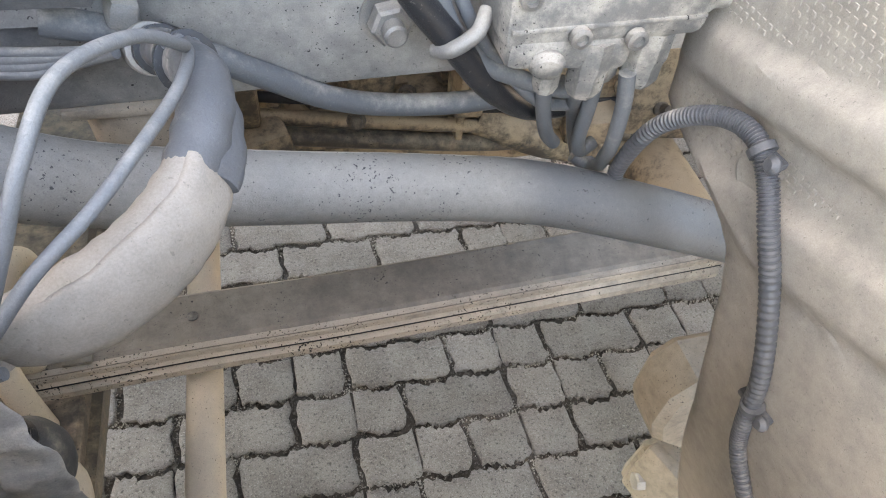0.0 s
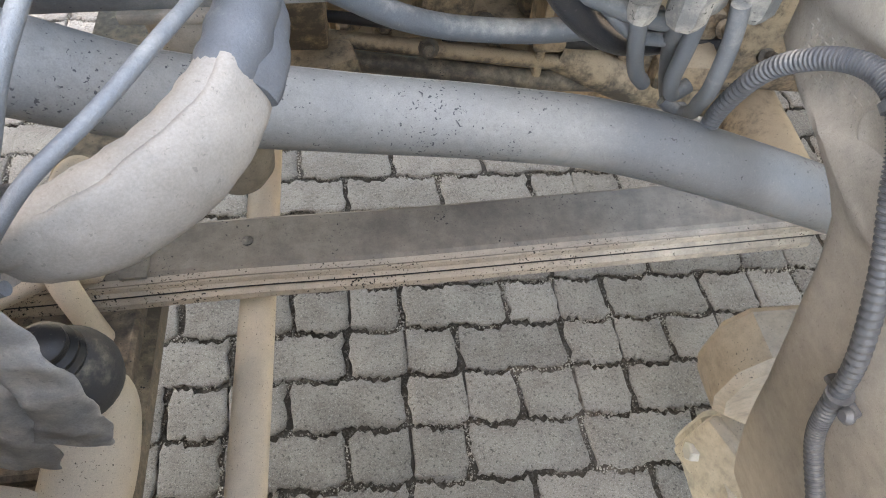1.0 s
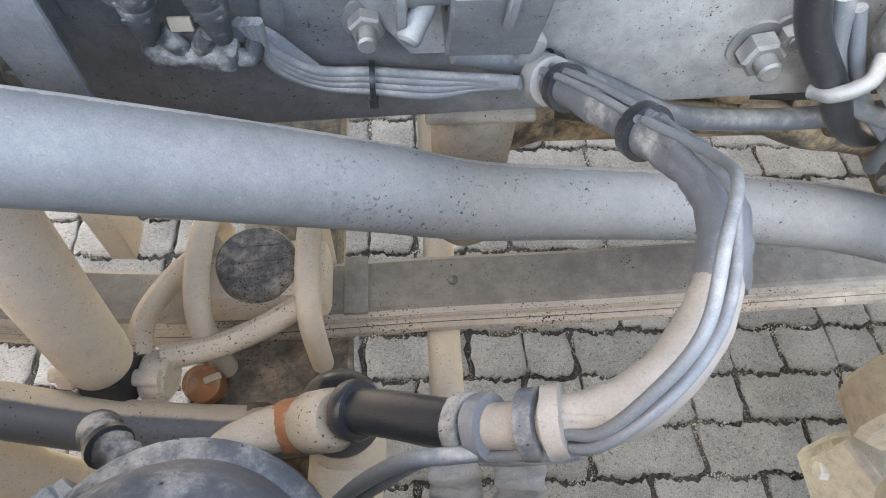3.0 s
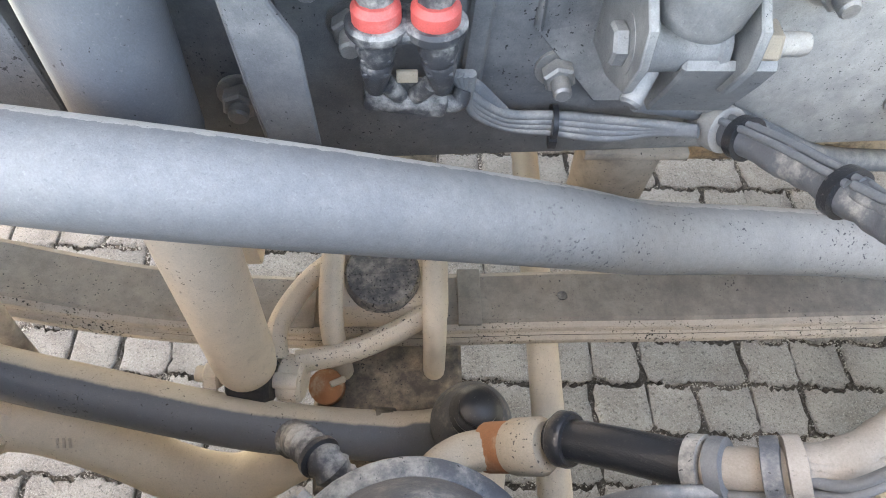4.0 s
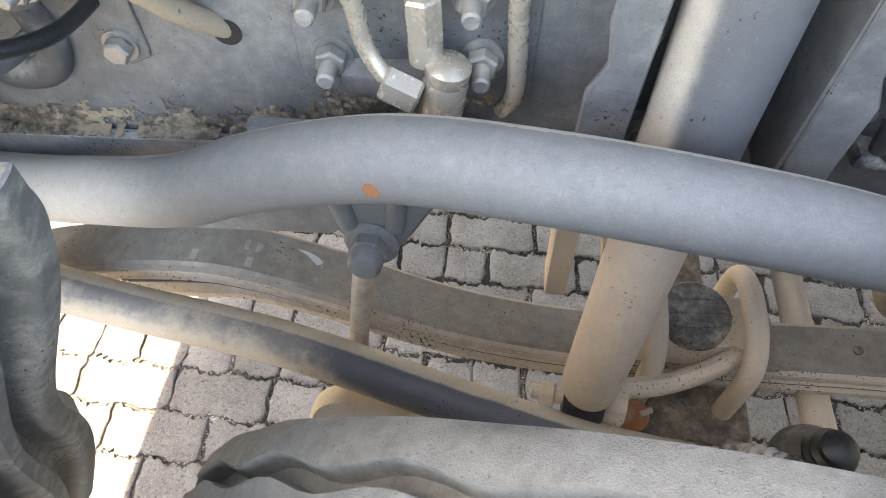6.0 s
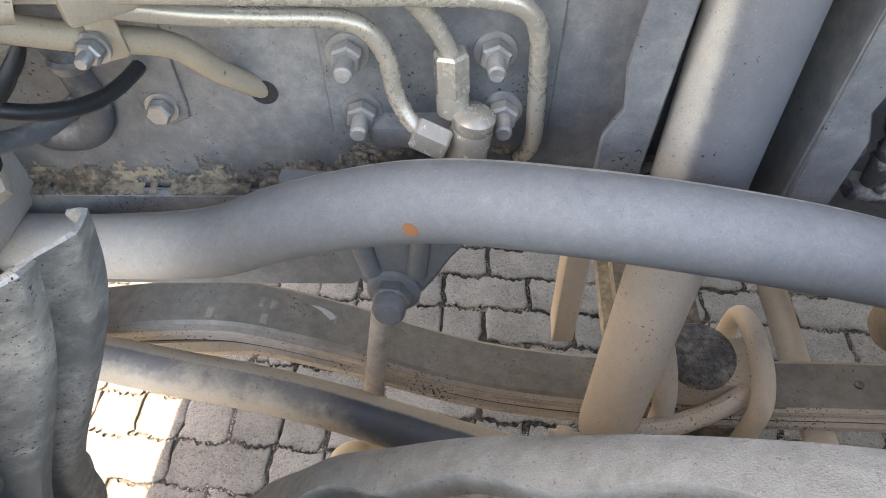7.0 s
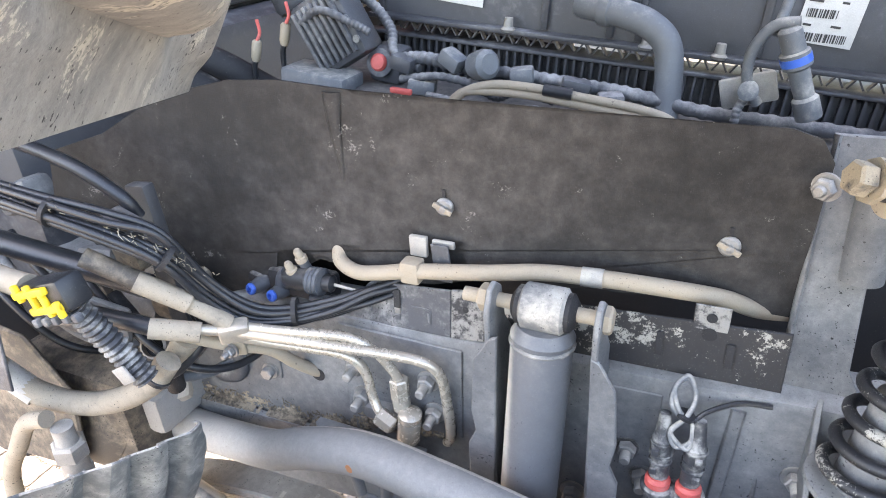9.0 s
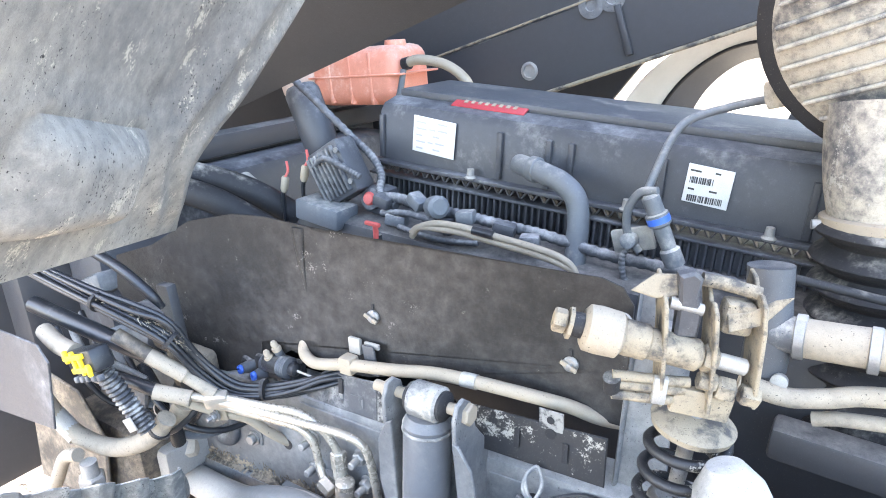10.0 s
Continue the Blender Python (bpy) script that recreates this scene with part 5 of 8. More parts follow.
def connectors():
    ob = thing("plug_connectors", (-0.255, 0.53, 1.08), "pair of dusty black plug connectors with red locking collars", "connector")
    for x, s in ((-0.272, -1), (-0.238, 1)):
        y = 0.505
        part("red_collar", lathe([(0.0135, -0.002), (0.0145, 0.0), (0.0145, 0.008), (0.0125, 0.010), (0.0115, 0.012)], (x, y, 1.156), (0, 0.05, 1), 22), "red", ob)
        part("base_flange", lathe([(0.018, -0.006), (0.019, -0.004), (0.019, 0.000), (0.017, 0.002)], (x, y, 1.154), (0, 0.05, 1), 22), "plug", ob)
        b = part("plug_body", lathe([(0.0115, 0.006), (0.0115, 0.034), (0.0125, 0.036), (0.0125, 0.060), (0.0100, 0.063), (0.0075, 0.085), (0.006, 0.095)], (x, y + 0.002, 1.158), (s * 0.02, 0.12, 1), 10), "plug", ob)
        for h in (0.022, 0.05):
            part("latch", block((0.008, 0.006, 0.009), pose(x + s * 0.006, y - 0.006, 1.158 + h), 0.001), "plug", b)
        for h in (0.030, 0.040, 0.056):
            part("ring", lathe([(0.0112, h - 0.002), (0.0136, h - 0.0012), (0.0136, h + 0.0012), (0.0112, h + 0.002)], (x, y + 0.002, 1.158), (s * 0.02, 0.12, 1), 12), "plug", b)
        for h in (-0.012, -0.024, -0.036):
            part("socket_rib", block((0.022 + 0.15 * h, 0.020, 0.0035), pose(x - s * 0.08 * h, y - 0.1 * h, 1.154 + h, 6), 0.001), "plug", ob)
        part("socket", lathe([(0.0135, -0.005), (0.0120, -0.018), (0.0128, -0.020), (0.0105, -0.030), (0.0115, -0.032), (0.0090, -0.046), (0.006, -0.060)], (x, y, 1.154), (s * -0.08, -0.1, 1), 14), "plug", ob)
        part("stub_cable", tube([(x + s * -0.002, y + 0.006, 1.10), (x + s * -0.012, y + 0.012, 1.080), (x + 0.014, y + 0.015, 1.072), (x + 0.02, y + 0.02, 1.082)], 0.0065, 10), "plug", ob)
    part("bridge", block((0.060, 0.030, 0.006), pose(-0.255, 0.508, 1.150), 0.002), "plug", ob)
    part("white_tag", block((0.014, 0.003, 0.010), pose(-0.256, 0.512, 1.105), 0.001), "creampipe", ob)
    part("bottom_shell", block((0.058, 0.026, 0.016), pose(-0.258, 0.522, 1.078, 0, 8), 0.005), "plug", ob)
    lp = thing("cable_loop", (-0.255, 0.535, 1.24), "looped grey spare cable tied above the connectors", "cable")
    for k in (0, 1):
        part("loop", tube([(-0.250, 0.520, 1.245), (-0.262 - 0.006 * k, 0.515, 1.265), (-0.268, 0.525, 1.285), (-0.256, 0.535, 1.292 + 0.004 * k), (-0.246, 0.528, 1.275), (-0.252, 0.515, 1.255), (-0.266, 0.508, 1.235), (-0.258 + 0.01 * k, 0.505, 1.218), (-0.243, 0.510, 1.228), (-0.245, 0.518, 1.25)], 0.0029, 10), "hose", lp)
    part("tie", lathe([(0.009, -0.002), (0.0105, -0.002), (0.0105, 0.002), (0.009, 0.002)], (-0.253, 0.518, 1.255), (0.3, 0.1, 1), 16), "blackhose", lp)
    part("lead", tube([(-0.245, 0.515, 1.25), (-0.23, 0.53, 1.258), (-0.20, 0.55, 1.262), (-0.168, 0.552, 1.265)], 0.003, 8), "blackhose", lp)


connectors()


def rail_cables():
    ob = thing("rail_cables", (-0.12, 0.545, 1.02), "grey cables tied along the lower edge of the rail", "cable")
    for k in range(4):
        d = 0.0045 * k
        part("cable", tube([(-0.226 + 0.004 * k, 0.522, 1.098), (-0.212, 0.528, 1.072 - d), (-0.185, 0.535, 1.046 - d), (-0.147, 0.539 - 0.3 * d, 1.040 - d), (-0.105, 0.536 - 0.4 * d, 1.038 - d), (-0.07, 0.530, 1.040 - 0.6 * d), (-0.045, 0.520 - 0.3 * d, 1.046)], 0.0038, 10), "wire", ob)
    part("flat_sleeve", tube([(-0.235, 0.53, 1.085), (-0.215, 0.532, 1.078), (-0.195, 0.536, 1.052), (-0.176, 0.54, 1.030), (-0.14, 0.543, 1.032), (-0.09, 0.54, 1.030)], 0.008, 12, flat=0.5), "hose", ob)
    part("tie", lathe([(0.012, -0.002), (0.0135, -0.002), (0.0135, 0.002), (0.012, 0.002)], (-0.147, 0.539, 1.033), (1, 0, 0), 16), "blackhose", ob)
    part("tie_head", block((0.007, 0.009, 0.009), pose(-0.147, 0.531, 1.020), 0.001), "blackhose", ob)
    clip = thing("hose_clip", (-0.035, 0.555, 1.03), "pale plastic clip holding the hose to the rail", "clip")
    part("saddle", lathe([(0.0150, -0.008), (0.0175, -0.007), (0.0180, 0.0), (0.0175, 0.007), (0.0150, 0.008)], (-0.025, 0.525, 1.042), (-0.36, 0.83, -0.48), 24), "cast", clip)
    part("foot", block((0.020, 0.034, 0.022), pose(-0.040, 0.545, 1.062, 0, 20, 12), 0.006), "cast", clip)
    # sagging hose and dark tubes behind the hose loop
    sag = thing("sagging_hose", (0.14, 0.545, 0.95), "blue-grey rubber hose sagging along the rail", "hose")
    part("hose", tube([(-0.09, 0.540, 1.058), (-0.040, 0.545, 1.043), (0.006, 0.549, 1.020), (0.050, 0.554, 0.993), (0.094, 0.566, 0.962), (0.141, 0.578, 0.941), (0.206, 0.584, 0.931), (0.261, 0.582, 0.935), (0.32, 0.578, 0.945)], 0.0105, 16), "hose", sag)
    part("clip", lathe([(0.0112, -0.006), (0.0128, -0.005), (0.0128, 0.005), (0.0112, 0.006)], (-0.018, 0.547, 1.033), (0.8, 0.1, -0.45), 18), "blackhose", sag)
    dk = thing("air_lines", (0.25, 0.53, 0.95), "dark rubber air lines clamped to the rail", "hose")
    part("line", tube([(0.115, 0.530, 1.16), (0.126, 0.526, 1.133), (0.148, 0.523, 1.082), (0.188, 0.521, 1.032), (0.222, 0.528, 0.989), (0.264, 0.546, 0.951), (0.302, 0.562, 0.934), (0.34, 0.578, 0.925)], 0.0115, 16), "blackhose", dk)
    part("line", tube([(0.165, 0.535, 1.10), (0.182, 0.527, 1.050), (0.210, 0.524, 1.016), (0.240, 0.522, 1.000), (0.285, 0.52, 0.985), (0.32, 0.53, 0.98)], 0.0075, 14), "hose", dk)
    part("line", tube([(0.180, 0.535, 1.09), (0.202, 0.528, 1.045), (0.230, 0.526, 1.008), (0.268, 0.524, 0.972), (0.30, 0.53, 0.96)], 0.0055, 12), "hose", dk)
    part("clamp", tube([(0.172, 0.520, 1.030), (0.181, 0.507, 1.038), (0.198, 0.505, 1.052), (0.208, 0.518, 1.062)], 0.006, 10), "cast", dk)


rail_cables()


def valve_block():
    ob = thing("air_valve", (0.294, 0.53, 0.98), "pale cast air valve block with four hose ends", "valve")
    part("body", block((0.16, 0.07, 0.050), pose(0.289, 0.515, 1.075, 0, -2), 0.010), "grubby", ob)
    part("cover", block((0.10, 0.06, 0.030), pose(0.264, 0.510, 1.045, 0, 4), 0.008), "grubby", ob)
    part("side_port", lathe([(0.015, 0), (0.016, 0.012), (0.012, 0.018), (0.012, 0.028)], (0.362, 0.505, 1.075), (1, -0.2, 0.1), 16), "grubby", ob)
    for x, y, z, r in ((0.286, 0.492, 1.030, 0.016), (0.336, 0.498, 1.032, 0.017), (0.309, 0.510, 1.030, 0.014), (0.264, 0.512, 1.020, 0.012)):
        p = part("port", lathe([(r, 0.022), (r * 1.05, 0.0), (r * 0.95, -0.006), (r * 0.95, -0.02), (r * 0.7, -0.028)], (x, y, z), (0, 0, 1), 8), "grubby", ob)
    for x, z in ((0.222, 1.092), (0.356, 1.096), (0.264, 1.062), (0.309, 1.058)):
        part("cap_screw", lathe([(0.008, 0), (0.008, 0.006), (0.0045, 0.007), (0.0045, 0.003)], (x, 0.480 if z > 1.08 else 0.478, z), OUT, 14), "bolt", ob)
    part("relief_boss", lathe([(0.012, 0), (0.014, 0.004), (0.011, 0.010), (0.006, 0.012)], (0.246, 0.484, 1.040), (-0.2, -1, -0.4), 20), "grubby", ob)
    part("lug", block((0.050, 0.020, 0.030), pose(0.376, 0.520, 1.090, 0, -8), 0.008), "grubby", ob)
    part("lug_hole", lathe([(0.008, 0), (0.008, 0.001)], (0.382, 0.5095, 1.092), OUT, 16), "rubber", ob)
    part("seam", block((0.150, 0.072, 0.004), pose(0.289, 0.5145, 1.068, 0, -2), 0.001), "grubby", ob)
    hoses = (((0.292, 0.500, 1.010), (0.300, 0.520, 0.975), (0.318, 0.545, 0.935), (0.336, 0.558, 0.890), (0.350, 0.560, 0.862), (0.365, 0.562, 0.856)),
             ((0.264, 0.512, 0.995), (0.274, 0.520, 0.960), (0.290, 0.535, 0.925), (0.305, 0.545, 0.905)),
             ((0.307, 0.508, 1.005), (0.312, 0.515, 0.965), (0.318, 0.525, 0.925), (0.330, 0.535, 0.900), (0.345, 0.54, 0.905)),
             ((0.320, 0.488, 1.020), (0.326, 0.487, 0.988), (0.331, 0.491, 0.944), (0.340, 0.508, 0.914), (0.349, 0.525, 0.888), (0.345, 0.537, 0.876), (0.33, 0.545, 0.885)))
    for h in hoses:
        part("air_hose", tube(h, 0.0068, 14), "hose", ob)


valve_block()


def conduit():
    ob = thing("conduit", (0.45, 0.34, 0.78), "dark grey corrugated conduit clipped to the mudguard", "conduit")
    pts = smooth_path([(0.362, 0.512, 0.862), (0.348, 0.491, 0.922), (0.344, 0.463, 0.982), (0.352, 0.436, 1.015), (0.364, 0.412, 1.029), (0.370, 0.387, 1.029), (0.371, 0.364, 1.014), (0.371, 0.343, 0.990), (0.383, 0.317, 0.938), (0.398, 0.291, 0.864), (0.408, 0.281, 0.800), (0.411, 0.267, 0.765), (0.42, 0.23, 0.72)], 44)
    part("tube", sweep(bmesh.new(), pts, [0.0078 if i % 4 < 2 else 0.0066 for i in range(len(pts))], 14), "conduit", ob)
    for p, d in (((0.370, 0.380, 1.027), (0.1, -0.9, -0.4)), ((0.405, 0.283, 0.825), (0.2, -0.1, -1))):
        c = part("clip", lathe([(0.0088, -0.003), (0.0102, -0.003), (0.0102, 0.003), (0.0088, 0.003)], p, d, 20), "conduit", ob)
        part("clip_foot", block((0.009, 0.036, 0.007), pose(p[0] + 0.004, p[1], p[2] - 0.002, 0, 0, 8), 0.002), "conduit", c)
        part("clip_stud", lathe([(0.0065, 0), (0.007, 0.003), (0.004, 0.007)], (p[0], p[1] - 0.016, p[2]), (-1, 0, 0.2), 14), "conduit", c)


conduit()


def right_castings():
    ob = thing("spring_hanger", (0.62, 0.42, 0.12), "tan grimy cast hanger behind the mudguard edge", "bracket")
    # flat-sided casting, narrower towards its foot
    m = Matrix(((1, 0, 0, 0), (0, 0, 1, 0.425), (0, 1, 0, 0), (0, 0, 0, 1)))
    part("block", slab([(0.530, 0.505), (0.560, 0.545), (0.68, 0.545), (0.70, 0.34), (0.62, 0.31), (0.550, 0.375), (0.530, 0.43)], 0.09, m, 0.012), "hanger", ob)
    part("base", slab([(0.585, 0.265), (0.625, 0.285), (0.82, 0.285), (0.82, 0.10), (0.62, 0.10), (0.578, 0.16)], 0.20, m @ Matrix.Translation((0, 0, -0.15)), 0.012), "hanger", ob)
    part("rib", block((0.03, 0.18, 0.12), pose(0.600, 0.360, 0.260, 0, 10, 20), 0.010), "hanger", ob)
    part("bolt", hexa(0.016, 0, 0.02, (0.572, 0.415, 0.245), (-1, 0.1, 0.1)), "cast", ob)
    sk = thing("side_skirt", (0.52, 0.1, 0.45), "dark blue panel with flaking pale dirt under the mudguard", "side panel")
    part("panel", sheet(lambda u, v: (0.545 - 0.07 * v + 0.01 * math.sin(u * 3), 0.235 - 0.42 * u, 0.66 - 0.06 * u - 0.55 * (1 - v) * 0.6 + 0.10 * v), 14, 10, 0.006), "skirt", sk)


right_castings()


def cab_suspension():
    post = thing("cab_mount_post", (-0.08, 0.555, 1.06), "grey-blue steel plate post carrying the rear cab suspension", "post")
    m = Matrix(((1, 0, 0, 0), (0, 0.20, -1, 0.552 - 1.06 * 0.20), (0, 1, 0, 0), (0, 0, 0, 1)))
    part("plate", slab([(-0.168, 1.105), (-0.12, 1.05), (-0.03, 1.05), (-0.045, 1.20), (-0.10, 1.30), (-0.108, 1.545), (-0.155, 1.545)], 0.006, m, 0.001), "frame", post)
    part("edge_flange", tube([(-0.168, 0.556, 1.11), (-0.165, 0.585, 1.26), (-0.162, 0.615, 1.40), (-0.157, 0.645, 1.545)], 0.010, 10, flat=0.35, side=(0, -1, 0)), "frame", post)
    stud(post, -0.162, 0.595, 1.508, 0.011, 0.02, (-0.5, -1, 0), "bolt")
    part("support_tube", lathe([(0.022, 0), (0.022, 0.10), (0.018, 0.105)], (-0.11, 0.622, 1.40), (0, 0.05, 1), 24), "frame", post)
    ob = thing("cab_damper", (-0.085, 0.50, 1.10), "dusty black coil spring over a cab suspension damper", "coil spring")
    lo, hi = Vector((-0.099, 0.492, 1.150)), Vector((-0.050, 0.500, 1.475))
    ax = (hi - lo).normalized()
    turns, n = 6.5, 260
    side = Vector((0, 1, 0)).cross(ax).normalized()
    other = ax.cross(side)
    pts = [lo + ax * (0.09 + 0.215 * i / n) + (side * math.cos(2 * math.pi * turns * i / n) + other * math.sin(2 * math.pi * turns * i / n)) * 0.040 for i in range(n + 1)]
    part("coil", sweep(bmesh.new(), pts, 0.0062, 10), "flaky", ob)
    part("damper_body", lathe([(0.012, 0.014), (0.022, 0.018), (0.0255, 0.026), (0.0265, 0.05), (0.027, 0.20), (0.020, 0.21), (0.009, 0.212), (0.009, 0.32)], lo, ax, 28), "frame", ob)
    part("spring_seat", lathe([(0.030, 0.078), (0.050, 0.082), (0.050, 0.088), (0.030, 0.09)], lo, ax, 30), "bar", ob)
    part("top_seat", lathe([(0.026, 0.300), (0.043, 0.303), (0.045, 0.310), (0.030, 0.320)], lo, ax, 30), "mount", ob)
    part("lower_eye", lathe([(0.012, -0.026), (0.0165, -0.025), (0.0175, -0.020), (0.016, -0.018), (0.0155, 0.018), (0.0175, 0.020), (0.0165, 0.025), (0.012, 0.026)], lo, (1, 0, 0), 26), "frame", ob)
    part("eye_pin", lathe([(0.008, -0.030), (0.008, 0.058), (0.0070, 0.060), (0.0075, 0.062), (0.0070, 0.064), (0.0075, 0.066), (0.0070, 0.068), (0.0075, 0.070), (0.0065, 0.075)], lo, (1, 0, 0), 14), "bolt", ob)
    part("nut", hexa(0.014, 0.040, 0.056, lo, (1, 0, 0)), "creampipe", ob)
    fork = thing("damper_fork", (-0.1, 0.555, 1.09), "grey pressed steel fork holding the damper foot", "bracket")
    for x in (-0.129, -0.070):
        ear = [(0.0, -0.06), (0.045, -0.050), (0.080, -0.030), (0.092, 0.0), (0.088, 0.022), (0.070, 0.032), (0.035, 0.06), (0.0, 0.13)]
        part("ear", slab(ear, 0.006, Matrix(((0, 0, 1, x), (-1, 0, 0, 0.554), (0, 1, 0, 1.158), (0, 0, 0, 1))), 0.001), "frame", fork)
    part("fork_base", slab([(0.0, -0.03), (0.055, -0.03), (0.075, 0.012), (0.082, 0.030), (0.078, 0.034), (0.05, 0.0), (0.0, -0.02)], 0.055, Matrix(((0, 0, 1, -0.0995), (-1, 0, 0, 0.554), (0, 1, 0, 1.118), (0, 0, 0, 1))), 0.002), "frame", fork)
    part("bolt_head", hexa(0.0125, 0.030, 0.040, lo, (-1, 0, 0), spin=14), "frame", fork)
    part("washer", lathe([(0.0175, 0.0275), (0.0175, 0.0305), (0.012, 0.031)], lo, (-1, 0, 0), 22), "frame", fork)
    part("weld_stub", lathe([(0.007, -0.012), (0.007, 0.010), (0.005, 0.012)], (-0.118, 0.480, 1.128), (-0.4, -0.6, -0.5), 14), "frame", fork)
    part("brace", tube([(-0.20, 0.552, 1.25), (-0.205, 0.549, 1.16), (-0.212, 0.55, 1.06)], 0.008, 8, flat=0.5), "frame", fork)
    # upper joint
    up = thing("cab_mount", (-0.08, 0.48, 1.48), "tan dust-caked cab mounting with pivot tube and rubber bush", "cab mount")
    b0, b1 = Vector((-0.178, 0.420, 1.581)), Vector((0.0, 0.505, 1.528))
    d = (b1 - b0).normalized()
    part("pivot_tube", lathe([(0.0165, 0.052), (0.0185, 0.056), (0.0185, 0.078), (0.016, 0.080), (0.0165, 0.128), (0.013, 0.132)], b0, d, 28), "mount", up)
    part("bush", lathe([(0.018, 0.014), (0.0235, 0.018), (0.0245, 0.030), (0.0235, 0.050), (0.018, 0.054)], b0, d, 32), "sleeve", up)
    part("rubber_sleeve", lathe([(0.0115, 0.0), (0.013, 0.008), (0.013, 0.13)], b0, d, 22), "rubber", up)
    part("bolt_head", hexa(0.0125, -0.016, -0.002, b0, d), "mount", up)
    part("lock_washer", lathe([(0.0165, -0.001), (0.0165, 0.003)], b0, d, 9), "mount", up)
    part("pivot_nut", hexa(0.0145, 0.134, 0.148, b0, d, spin=12), "mount", up)
    part("bolt_end", lathe([(0.0085, 0.146), (0.0085, 0.176), (0.006, 0.178)], b0, d, 16), "cast", up)
    # two pressed side plates, thin, with cut-outs and a hooked top
    across = Matrix(((0.43, 0, 0.90, 0), (-0.90, 0, 0.43, 0), (0, 1, 0, 0), (0, 0, 0, 1)))
    for x, y, z, far in ((-0.098, 0.458, 1.560, False), (-0.056, 0.478, 1.552, True), (-0.018, 0.497, 1.560, True)):
        ear = [(-0.030, -0.066), (0.010, -0.066), (0.014, -0.030), (0.018, 0.018), (0.013, 0.044), (0.0, 0.052), (-0.012, 0.049), (-0.024, 0.062), (-0.040, 0.064), (-0.046, 0.050), (-0.034, 0.020)]
        part("side_plate", slab(ear, 0.0042, Matrix.Translation((x, y, z)) @ across, 0.001), "mount", up)
    part("hook_plate", slab([(-0.034, -0.012), (-0.012, 0.006), (0.022, 0.008), (0.026, 0.0), (0.020, -0.012), (-0.010, -0.018)], 0.004, pose(-0.098, 0.470, 1.622, 62, 4, 24), 0.001), "mount", up)
    part("top_bar", tube([(-0.070, 0.490, 1.622), (-0.048, 0.500, 1.616), (-0.020, 0.510, 1.608)], 0.007, 10), "mount", up)
    part("latch", slab([(-0.012, -0.034), (0.010, -0.034), (0.013, -0.010), (0.009, 0.012), (0.012, 0.030), (0.004, 0.038), (-0.010, 0.034), (-0.009, 0.008)], 0.018, Matrix(((0.9, 0.02, 0.43, -0.082), (0.43, -0.1, -0.9, 0.480), (0, 1, 0, 1.600), (0, 0, 0, 1))), 0.003), "plastic", up)
    part("latch_pin", lathe([(0.006, -0.016), (0.006, 0.016)], (-0.078, 0.468, 1.600), d, 12), "bolt", up)
    part("inner_block", block((0.030, 0.026, 0.034), pose(-0.038, 0.500, 1.585, 0, 10, 26), 0.006), "mount", up)
    part("tongue", slab([(-0.030, -0.016), (0.0, -0.010), (0.030, 0.016), (0.014, 0.014), (-0.008, 0.004), (-0.030, 0.002)], 0.0035, pose(-0.016, 0.496, 1.592, 72, -4, 22), 0.001), "mount", up)
    for z, x1 in ((1.524, -0.070), (1.514, -0.075), (1.502, -0.088)):
        part("link_bar", tube([(-0.138, 0.438, z), (-0.120, 0.447, z - 0.002), (-0.09, 0.459, z - 0.004), (x1, 0.470, z - 0.006)], 0.0055, 10), "mount", up)
    part("link_end", lathe([(0.009, -0.010), (0.009, 0.010)], (-0.138, 0.438, 1.514), (0.1, -0.4, 1), 14), "rubber", up)
    part("pale_clip", block((0.014, 0.010, 0.030), pose(-0.094, 0.452, 1.512, 0, 6, 24), 0.002), "cast", up)
    for x, y, z, r in ((-0.040, 0.484, 1.512, 0.013), (-0.018, 0.494, 1.505, 0.011), (-0.055, 0.476, 1.520, 0.010)):
        part("nut", hexa(r, -0.009, 0.009, (x, y, z), d, spin=x * 700), "mount", up)
    part("stay", block((0.060, 0.012, 0.030), pose(-0.060, 0.480, 1.492, 0, 12, 26), 0.003), "mount", up)
    cone = thing("rubber_boot", (0.02, 0.45, 1.20), "pale dusty blue rubber boot beside the coil spring", "boot")
    part("boot", lathe([(0.005, 0.20), (0.018, 0.198), (0.034, 0.175), (0.050, 0.11), (0.062, 0.0)], (0.04, 0.43, 1.265), (-0.25, 0.05, 1), 30), "frame", cone)

    up.location += Vector((0.018, -0.008, 0.006))


cab_suspension()


# engine and what lies beyond it
E = pose(-0.45, 0.985, 1.620, 0, 5.4, 0)


def eng(u, d, w):
    """A point in the engine's own frame: along, into, up."""
    return E @ Vector((u, d, w))


